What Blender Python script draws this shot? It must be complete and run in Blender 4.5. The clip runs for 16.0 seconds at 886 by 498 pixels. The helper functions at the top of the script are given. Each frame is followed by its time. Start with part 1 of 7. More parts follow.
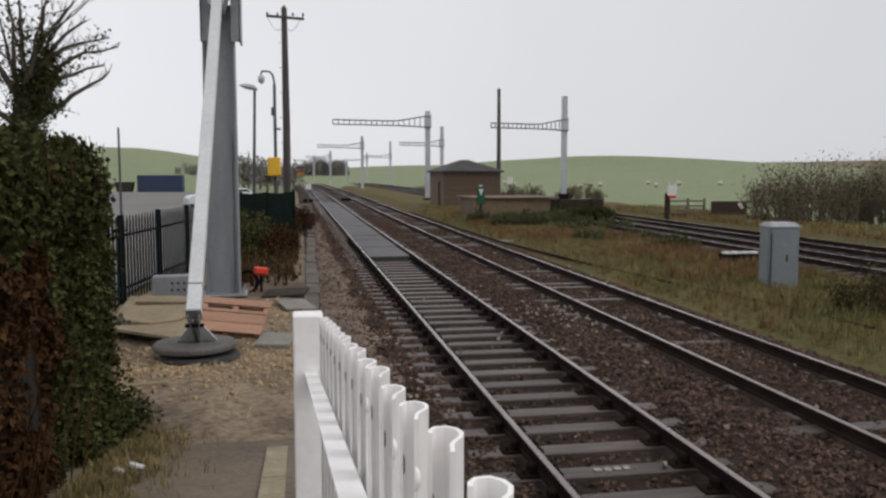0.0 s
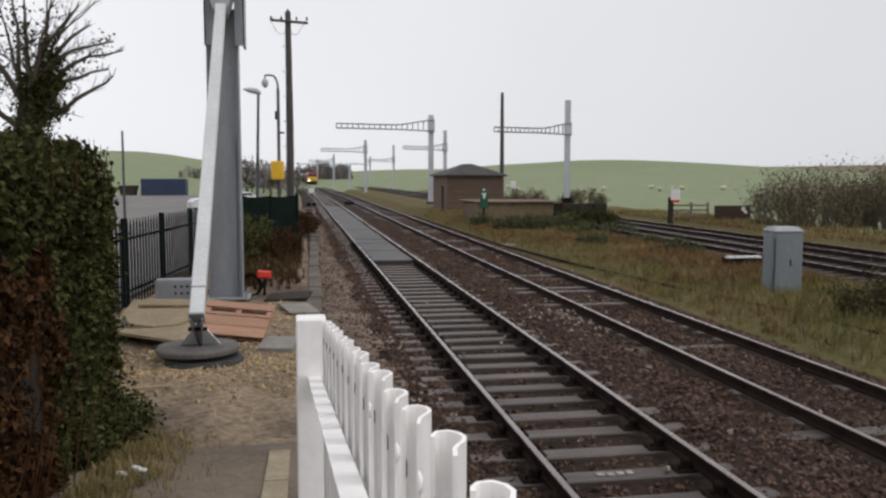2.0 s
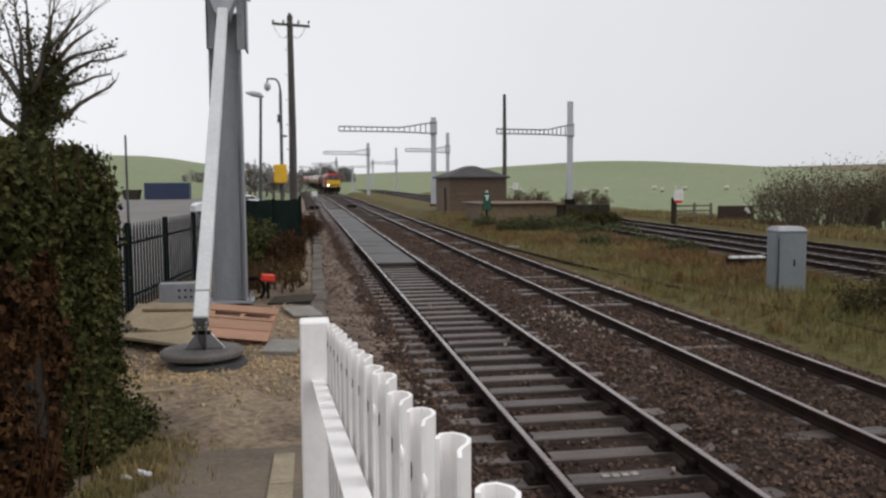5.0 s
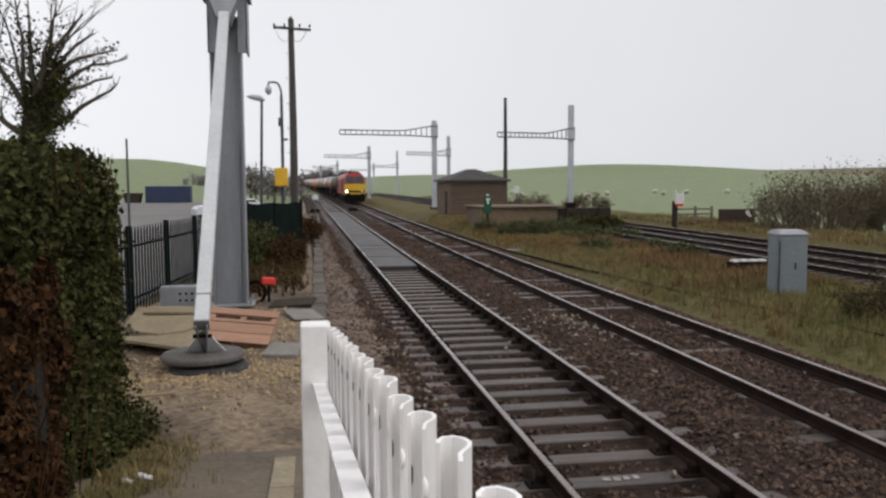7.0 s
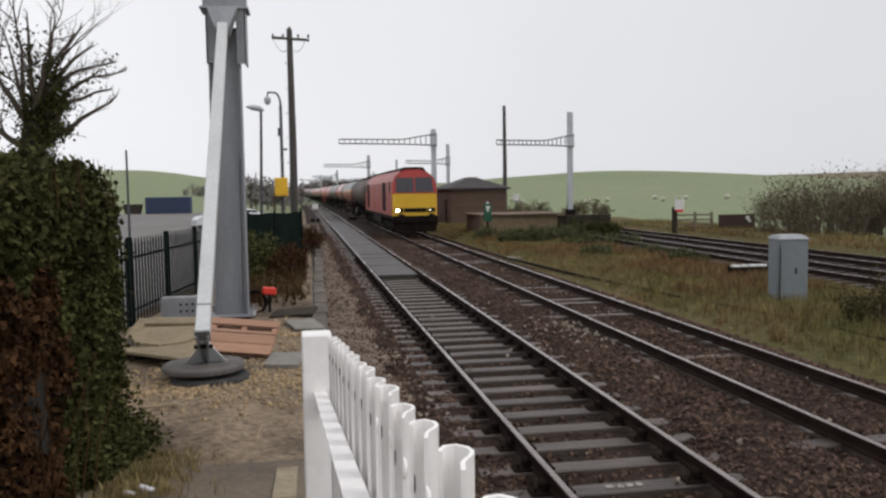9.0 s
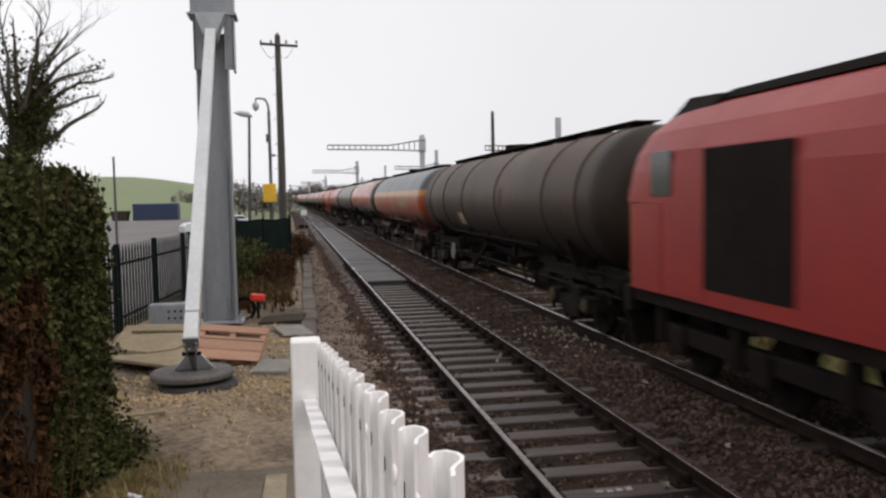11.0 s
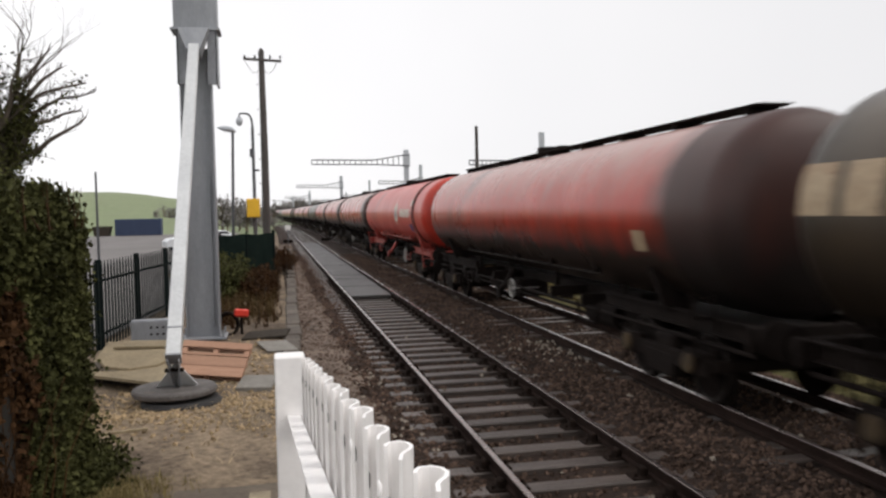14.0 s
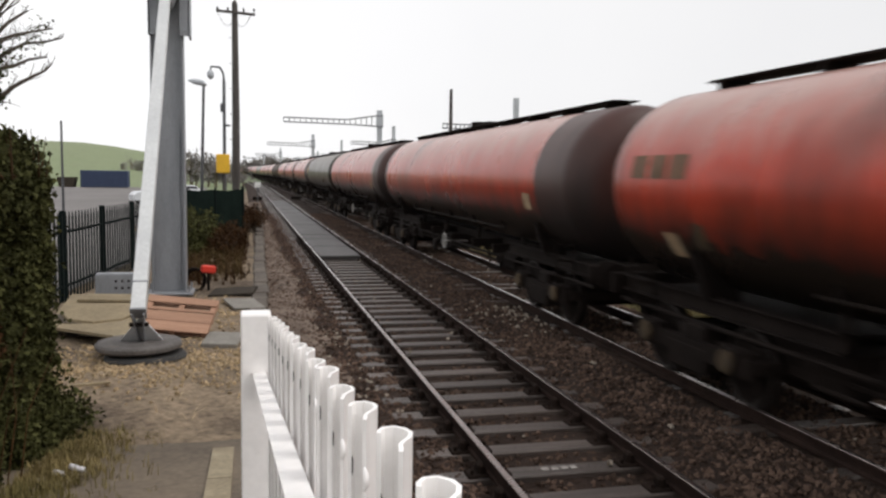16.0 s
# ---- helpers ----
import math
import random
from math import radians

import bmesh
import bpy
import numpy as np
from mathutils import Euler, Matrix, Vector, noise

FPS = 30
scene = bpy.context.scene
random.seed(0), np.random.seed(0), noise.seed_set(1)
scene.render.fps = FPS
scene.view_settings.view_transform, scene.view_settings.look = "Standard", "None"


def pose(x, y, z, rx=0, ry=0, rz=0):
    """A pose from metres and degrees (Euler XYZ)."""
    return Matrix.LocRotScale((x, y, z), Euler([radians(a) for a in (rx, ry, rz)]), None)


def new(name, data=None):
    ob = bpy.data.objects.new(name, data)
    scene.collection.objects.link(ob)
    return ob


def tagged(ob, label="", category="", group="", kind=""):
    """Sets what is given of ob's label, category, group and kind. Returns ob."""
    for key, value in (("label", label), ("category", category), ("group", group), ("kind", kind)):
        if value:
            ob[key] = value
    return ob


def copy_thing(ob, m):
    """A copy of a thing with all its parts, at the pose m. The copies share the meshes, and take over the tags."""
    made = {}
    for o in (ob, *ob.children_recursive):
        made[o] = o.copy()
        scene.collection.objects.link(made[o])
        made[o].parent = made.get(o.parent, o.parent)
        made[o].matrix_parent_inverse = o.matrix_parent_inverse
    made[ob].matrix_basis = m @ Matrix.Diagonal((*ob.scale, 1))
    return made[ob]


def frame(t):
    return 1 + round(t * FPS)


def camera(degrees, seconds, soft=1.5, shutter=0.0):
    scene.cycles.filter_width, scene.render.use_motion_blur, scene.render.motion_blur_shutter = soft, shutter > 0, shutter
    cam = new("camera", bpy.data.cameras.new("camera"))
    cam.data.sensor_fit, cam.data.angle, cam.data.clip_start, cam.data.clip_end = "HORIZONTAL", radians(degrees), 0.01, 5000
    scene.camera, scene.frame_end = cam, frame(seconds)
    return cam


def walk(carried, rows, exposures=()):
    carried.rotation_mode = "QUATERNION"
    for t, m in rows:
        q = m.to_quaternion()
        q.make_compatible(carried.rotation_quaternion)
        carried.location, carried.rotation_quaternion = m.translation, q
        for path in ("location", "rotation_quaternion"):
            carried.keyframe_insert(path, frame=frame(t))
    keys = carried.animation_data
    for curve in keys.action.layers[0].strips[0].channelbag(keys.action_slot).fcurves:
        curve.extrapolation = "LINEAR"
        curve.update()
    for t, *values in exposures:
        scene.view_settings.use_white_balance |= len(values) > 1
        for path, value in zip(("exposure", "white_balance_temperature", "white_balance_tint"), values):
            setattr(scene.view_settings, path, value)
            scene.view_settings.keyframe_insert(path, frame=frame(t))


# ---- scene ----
EYE = (0.0, 0.0, 2.6)
LENS = 56.5
# seconds, yaw, pitch, roll of a hand-held camera that turns on the spot
TURNS = [
    (0.0, -10.14, -5.29, -0.00), (0.5, -9.82, -5.35, 0.15), (1.0, -9.80, -5.16, -0.04),
    (1.5, -9.89, -4.73, -0.02), (2.0, -9.92, -5.02, -0.08), (2.5, -9.88, -4.89, 0.02),
    (3.0, -9.91, -5.18, 0.07), (3.5, -9.79, -5.14, 0.17), (4.0, -9.75, -5.13, 0.33),
    (6.5, -9.69, -4.48, 0.31), (7.0, -9.67, -4.64, 0.32), (7.5, -9.47, -4.74, 0.30),
    (8.0, -9.55, -4.24, 0.41), (8.5, -9.51, -4.18, 0.59), (9.0, -9.69, -4.07, 0.89),
    (11.5, -10.57, -3.68, 1.09), (12.0, -10.62, -3.73, 1.22), (12.5, -10.75, -3.52, 1.22),
    (13.0, -10.82, -3.55, 1.15), (13.5, -11.08, -3.46, 1.04), (14.0, -11.56, -2.71, 1.21),
    (14.2, -11.74, -4.05, 1.76), (14.4, -13.69, -1.77, 0.45), (14.5, -15.58, -0.31, -0.71),
    (14.6, -14.97, -2.33, 1.21), (14.8, -12.35, -6.44, 3.25), (15.0, -13.07, -5.64, -0.70),
    (15.5, -13.70, -5.48, -0.70), (16.0, -13.50, -5.26, -0.87),
]
cam = camera(LENS, 16.0, soft=2.5, shutter=0.25)
walk(cam, [(t, pose(*EYE, 90 + p, r, yaw)) for t, yaw, p, r in TURNS],
     exposures=[(0.0, 0.02, 6500, 11), (0.6, 0.13, 6500, 11), (9.0, 0.14, 6520, 11), (11.5, 0.28, 6640, 12), (16.0, 0.40, 6680, 10)])

# ---- light: an overcast winter sky ----
world = bpy.data.worlds.new("overcast_sky")
scene.world = world
world.use_nodes = True
wt = world.node_tree
wt.nodes.clear()
w_out = wt.nodes.new("ShaderNodeOutputWorld")
w_bg = wt.nodes.new("ShaderNodeBackground")
w_sky = wt.nodes.new("ShaderNodeTexSky")
w_sky.sky_type, w_sky.sun_disc = "NISHITA", False
w_sky.sun_elevation, w_sky.sun_rotation = radians(48), radians(114)
w_sat = wt.nodes.new("ShaderNodeHueSaturation")
w_sat.inputs["Saturation"].default_value = 0.12
w_sat.inputs["Value"].default_value = 0.10
w_noise = wt.nodes.new("ShaderNodeTexNoise")
w_noise.inputs["Scale"].default_value = 1.5
w_noise.inputs["Detail"].default_value = 4
w_cloud = wt.nodes.new("ShaderNodeMix")
w_cloud.data_type = "RGBA"
w_cloud.inputs["A"].default_value = (0.69, 0.71, 0.75, 1)
w_cloud.inputs["B"].default_value = (0.89, 0.895, 0.92, 1)
w_mix = wt.nodes.new("ShaderNodeMix")
w_mix.data_type = "RGBA"
w_mix.inputs["Factor"].default_value = 0.85
wt.links.new(w_sky.outputs["Color"], w_sat.inputs["Color"])
wt.links.new(w_noise.outputs["Fac"], w_cloud.inputs["Factor"])
wt.links.new(w_sat.outputs["Color"], w_mix.inputs["A"])
wt.links.new(w_cloud.outputs["Result"], w_mix.inputs["B"])
w_dir, w_sep, w_side, w_tone = (wt.nodes.new("ShaderNode" + k) for k in ("TexCoord", "SeparateXYZ", "MapRange", "Mix"))
w_side.inputs["From Min"].default_value, w_side.inputs["From Max"].default_value = -1.0, 1.0
w_side.inputs["To Min"].default_value, w_side.inputs["To Max"].default_value = 1.24, 0.78
w_tone.data_type, w_tone.blend_type = "RGBA", "MULTIPLY"
w_tone.inputs["Factor"].default_value = 1.0
wt.links.new(w_dir.outputs["Generated"], w_sep.inputs["Vector"])
wt.links.new(w_sep.outputs["X"], w_side.inputs["Value"])
wt.links.new(w_mix.outputs["Result"], w_tone.inputs["A"])
wt.links.new(w_side.outputs["Result"], w_tone.inputs["B"])
wt.links.new(w_tone.outputs["Result"], w_bg.inputs["Color"])
wt.links.new(w_bg.outputs["Background"], w_out.inputs["Surface"])
w_bg.inputs["Strength"].default_value = 1.0

sun_data = bpy.data.lights.new("sun", "SUN")
sun_data.energy, sun_data.angle, sun_data.color = 1.2, radians(50), (1.0, 0.97, 0.93)
sun = new("sun", sun_data)
sun.matrix_world = pose(0, 0, 60, 42, 0, 66)


# ---- materials ----
def mat(name, colour, second=None, rough=0.7, metal=0.0, scale=4.0, fine=40.0, vary=0.25, bump=0.3,
        third=None, patch=0.0, each=0.0, stretch=(1, 1, 1), specular=0.4, depth=0.01):
    """A weathered surface: two colours mixed by coarse noise, a grain, a third colour in patches, fine relief."""
    m = bpy.data.materials.new(name)
    m.use_nodes = True
    nt = m.node_tree
    n, link = nt.nodes, nt.links.new
    b = n["Principled BSDF"]
    second = second or tuple(c * (1 - vary) for c in colour)
    tc, info, mp = n.new("ShaderNodeTexCoord"), n.new("ShaderNodeObjectInfo"), n.new("ShaderNodeMapping")
    mp.inputs["Scale"].default_value = stretch
    link(tc.outputs["Object"], mp.inputs["Vector"])
    shift = n.new("ShaderNodeMath")
    shift.operation = "MULTIPLY"
    shift.inputs[1].default_value = 37.0
    link(info.outputs["Random"], shift.inputs[0])

    def noisy(s, detail):
        t = n.new("ShaderNodeTexNoise")
        t.noise_dimensions = "4D"
        t.inputs["Scale"].default_value, t.inputs["Detail"].default_value = s, detail
        t.inputs["Roughness"].default_value = 0.6
        link(mp.outputs["Vector"], t.inputs["Vector"])
        link(shift.outputs[0], t.inputs["W"])
        return t.outputs["Fac"]

    def ramp(fac, lo, hi):
        r = n.new("ShaderNodeMapRange")
        r.inputs["From Min"].default_value, r.inputs["From Max"].default_value = lo, hi
        link(fac, r.inputs["Value"])
        return r.outputs["Result"]

    def blend(fac, a, c, mode="MIX"):
        x = n.new("ShaderNodeMix")
        x.data_type, x.blend_type = "RGBA", mode
        for socket, v in (("Factor", fac), ("A", a), ("B", c)):
            if isinstance(v, tuple):
                x.inputs[socket].default_value = (*v, 1)
            elif isinstance(v, float):
                x.inputs[socket].default_value = v
            else:
                link(v, x.inputs[socket])
        return x.outputs["Result"]

    coarse, grain = noisy(scale, 5), noisy(fine, 3)
    col = blend(ramp(coarse, 0.32, 0.68), colour, second)
    if third:
        col = blend(ramp(noisy(scale * 0.45 + 0.1, 6), 0.62 - patch, 0.72 - patch * 0.6), col, third)
    if each:
        col = blend(each, col, blend(info.outputs["Random"], (0.25, 0.25, 0.25), (1.0, 1.0, 1.0)), "MULTIPLY")
    g = n.new("ShaderNodeMapRange")
    g.inputs["From Min"].default_value, g.inputs["From Max"].default_value = 0.3, 0.7
    g.inputs["To Min"].default_value, g.inputs["To Max"].default_value = 1 - vary, 1 + vary * 0.4
    link(grain, g.inputs["Value"])
    col = blend(1.0, col, g.outputs["Result"], "MULTIPLY")
    link(col, b.inputs["Base Color"])
    rr = n.new("ShaderNodeMapRange")
    rr.inputs["To Min"].default_value, rr.inputs["To Max"].default_value = max(0.05, rough - 0.14), min(1, rough + 0.12)
    link(coarse, rr.inputs["Value"])
    link(rr.outputs["Result"], b.inputs["Roughness"])
    b.inputs["Metallic"].default_value = metal
    b.inputs["Specular IOR Level"].default_value = specular
    if bump:
        bp = n.new("ShaderNodeBump")
        bp.inputs["Strength"].default_value, bp.inputs["Distance"].default_value = bump, depth
        link(grain, bp.inputs["Height"])
        link(bp.outputs["Normal"], b.inputs["Normal"])
    return m


def island(m, amount=0.5, low=(0.45, 0.45, 0.45)):
    """Lets each loose piece of a joined mesh differ in tone."""
    nt = m.node_tree
    b = nt.nodes["Principled BSDF"]
    old = b.inputs["Base Color"].links[0].from_socket
    geo, ramp, mix = nt.nodes.new("ShaderNodeNewGeometry"), nt.nodes.new("ShaderNodeMix"), nt.nodes.new("ShaderNodeMix")
    for x in (ramp, mix):
        x.data_type = "RGBA"
    ramp.inputs["A"].default_value, ramp.inputs["B"].default_value = (*low, 1), (1.25, 1.25, 1.25, 1)
    nt.links.new(geo.outputs["Random Per Island"], ramp.inputs["Factor"])
    mix.blend_type = "MULTIPLY"
    mix.inputs["Factor"].default_value = amount
    nt.links.new(old, mix.inputs["A"])
    nt.links.new(ramp.outputs["Result"], mix.inputs["B"])
    nt.links.new(mix.outputs["Result"], b.inputs["Base Color"])
    return m


def glow(name, colour, strength):
    m = bpy.data.materials.new(name)
    m.use_nodes = True
    b = m.node_tree.nodes["Principled BSDF"]
    b.inputs["Base Color"].default_value = (*colour, 1)
    b.inputs["Emission Color"].default_value = (*colour, 1)
    b.inputs["Emission Strength"].default_value = strength
    return m


BALLAST = mat("ballast", (0.050, 0.034, 0.027), (0.030, 0.020, 0.016), 0.95, specular=0.1, scale=0.8, fine=22, vary=0.5, bump=0.9, third=(0.075, 0.055, 0.043), depth=0.05)
STONE = island(mat("ballast_stone", (0.155, 0.102, 0.077), (0.076, 0.050, 0.038), 0.9, specular=0.12, scale=1.3, fine=60, vary=0.3, bump=0.3), 0.95, (0.25, 0.24, 0.23))
BALLAST_FAR = mat("main_line_ballast", (0.045, 0.036, 0.034), (0.028, 0.024, 0.023), 0.95, specular=0.1, scale=0.6, fine=18, vary=0.4, bump=0.8, depth=0.04)
SLEEPER = mat("wet_timber_sleeper", (0.128, 0.096, 0.081), (0.060, 0.044, 0.036), 0.46, specular=0.5, scale=2.0, fine=30, vary=0.35, each=0.55, stretch=(0.6, 6, 6), bump=0.6)
RAIL_SIDE = mat("rusty_rail", (0.034, 0.021, 0.017), (0.020, 0.013, 0.011), 0.95, specular=0.06, scale=3, fine=50)
RAIL_TOP = mat("worn_rail_head", (0.34, 0.29, 0.272), (0.25, 0.205, 0.19), 0.27, metal=0.9, scale=1.2, fine=60, bump=0.05)
CHAIR_IRON = mat("rail_chair_iron", (0.022, 0.014, 0.011), (0.014, 0.010, 0.008), 0.95, specular=0.06)
FIELD = mat("field_grass", (0.195, 0.235, 0.130), (0.222, 0.250, 0.155), 0.95, scale=0.012, fine=0.5, vary=0.22, bump=0.2, third=(0.20, 0.19, 0.135), patch=0.02, specular=0.1)
VERGE = mat("rough_winter_grass", (0.135, 0.104, 0.048), (0.092, 0.088, 0.034), 0.95, specular=0.1, scale=0.35, fine=9, vary=0.45, bump=0.8, third=(0.140, 0.078, 0.036), patch=0.10, depth=0.05)
DIRT = mat("sandy_trodden_ground", (0.290, 0.222, 0.155), (0.175, 0.134, 0.098), 0.95, specular=0.1, scale=1.6, fine=11, vary=0.55, bump=1.0, third=(0.115, 0.088, 0.066), patch=0.15, depth=0.03)
RAMP = mat("damp_old_tarmac", (0.195, 0.155, 0.115), (0.120, 0.097, 0.076), 0.85, specular=0.2, scale=0.8, fine=18, vary=0.3, bump=0.5, third=(0.24, 0.18, 0.115), patch=0.05, depth=0.01)
CONCRETE = mat("weathered_concrete", (0.25, 0.235, 0.21), (0.17, 0.155, 0.135), 0.85, scale=1.5, fine=25, vary=0.25, third=(0.11, 0.105, 0.085), patch=0.02)
TARMAC = mat("car_park_tarmac", (0.17, 0.155, 0.15), (0.13, 0.12, 0.115), 0.8, scale=0.2, fine=6, vary=0.2)
GALV = mat("galvanised_steel", (0.325, 0.335, 0.355), (0.235, 0.245, 0.265), 0.55, metal=0.35, scale=1.3, fine=18, vary=0.14, bump=0.05, third=(0.20, 0.21, 0.225), patch=0.03, stretch=(2, 2, 0.5))
GALV_PALE = mat("pale_galvanised_tube", (0.62, 0.63, 0.63), (0.52, 0.53, 0.54), 0.5, metal=0.15, scale=1.6, fine=22, vary=0.12, bump=0.05)
MAST_GREY = mat("catenary_mast_steel", (0.50, 0.52, 0.55), (0.42, 0.44, 0.47), 0.55, metal=0.2, scale=0.8, fine=10, vary=0.12, bump=0.0)
BOOM_GREY = mat("catenary_boom_steel", (0.20, 0.205, 0.22), (0.15, 0.155, 0.165), 0.6, metal=0.3, scale=0.8, fine=10, vary=0.12, bump=0.0)
WHITE = mat("white_painted_steel", (0.90, 0.875, 0.86), (0.85, 0.825, 0.81), 0.38, scale=3, fine=30, vary=0.07, bump=0.05, third=(0.60, 0.57, 0.54), patch=-0.06)
GREEN_DARK = mat("dark_green_coated_steel", (0.008, 0.013, 0.012), (0.005, 0.009, 0.009), 0.85, specular=0.08, scale=3, fine=30)
NETTING = mat("dark_green_netting", (0.012, 0.022, 0.018), (0.007, 0.013, 0.011), 0.95, specular=0.1, scale=2, fine=60, vary=0.5, bump=0.8)
BARK = mat("bark", (0.055, 0.045, 0.035), (0.035, 0.030, 0.024), 0.95, specular=0.1, scale=3, fine=25, vary=0.4, bump=0.8, third=(0.05, 0.06, 0.03))
TWIG = mat("bare_twigs", (0.110, 0.090, 0.072), (0.075, 0.062, 0.050), 0.95, specular=0.1, scale=3, fine=25, vary=0.3)
IVY = island(mat("ivy_leaves", (0.092, 0.094, 0.034), (0.044, 0.046, 0.018), 0.85, specular=0.06, scale=1.2, fine=20, vary=0.3, bump=0), 0.9, (0.25, 0.25, 0.22))
# near-black colour standing in for the shade deep inside the hedge
IVY_CORE = mat("hedge_core_shade", (0.014, 0.012, 0.008), (0.008, 0.007, 0.005), 1.0, scale=3, fine=20)
DEAD = island(mat("brown_dead_leaves", (0.088, 0.043, 0.018), (0.042, 0.022, 0.011), 0.95, specular=0.1, scale=1.5, fine=20, vary=0.4, bump=0), 0.9, (0.3, 0.28, 0.25))
BLADE = island(mat("dry_grass_blades", (0.290, 0.222, 0.105), (0.180, 0.170, 0.060), 0.9, specular=0.15, scale=0.35, fine=3, vary=0.3, bump=0, third=(0.21, 0.105, 0.042), patch=0.09), 0.9, (0.35, 0.35, 0.3))
SCRUB = island(mat("scrub_leaves", (0.075, 0.080, 0.030), (0.110, 0.080, 0.040), 0.9, specular=0.1, scale=0.4, fine=3, vary=0.3, bump=0), 0.9, (0.35, 0.35, 0.3))
TIMBER = mat("creosoted_timber_pole", (0.092, 0.082, 0.076), (0.058, 0.052, 0.049), 0.9, scale=2, fine=20, stretch=(4, 4, 0.5), bump=0.5)
BRICK = mat("brown_brickwork", (0.175, 0.120, 0.085), (0.130, 0.090, 0.065), 0.9, scale=1.2, fine=14, vary=0.3, each=0.35)
SLATE = mat("dark_slate_roof", (0.055, 0.048, 0.047), (0.038, 0.034, 0.034), 0.8, scale=1.5, fine=12)
BLACK = mat("grimy_black_steel", (0.015, 0.010, 0.008), (0.009, 0.006, 0.005), 0.85, specular=0.12, scale=2, fine=20, vary=0.4, third=(0.030, 0.019, 0.013), patch=0.0)
RUBBER = mat("black_rubber", (0.035, 0.034, 0.034), (0.022, 0.021, 0.021), 0.8, scale=3, fine=30)
STEEL = mat("bright_wheel_steel", (0.42, 0.40, 0.38), (0.30, 0.28, 0.26), 0.45, metal=0.5, scale=3, fine=30)
GLASS_DARK = mat("dark_tinted_windscreen", (0.030, 0.026, 0.032), (0.024, 0.022, 0.028), 0.12, scale=2, fine=10, vary=0.05, bump=0, specular=0.6)
YELLOW = mat("warning_yellow_paint", (0.72, 0.44, 0.03), (0.64, 0.38, 0.028), 0.45, scale=1.5, fine=15, vary=0.12, bump=0.03)
LOCO_RED = mat("loco_red_paint", (0.34, 0.028, 0.022), (0.26, 0.022, 0.019), 0.42, scale=1.0, fine=12, vary=0.15, bump=0.03)
RED_STEEL = mat("red_underframe_paint", (0.36, 0.040, 0.028), (0.22, 0.030, 0.022), 0.5, scale=1.2, fine=14, vary=0.3, third=(0.05, 0.03, 0.025))


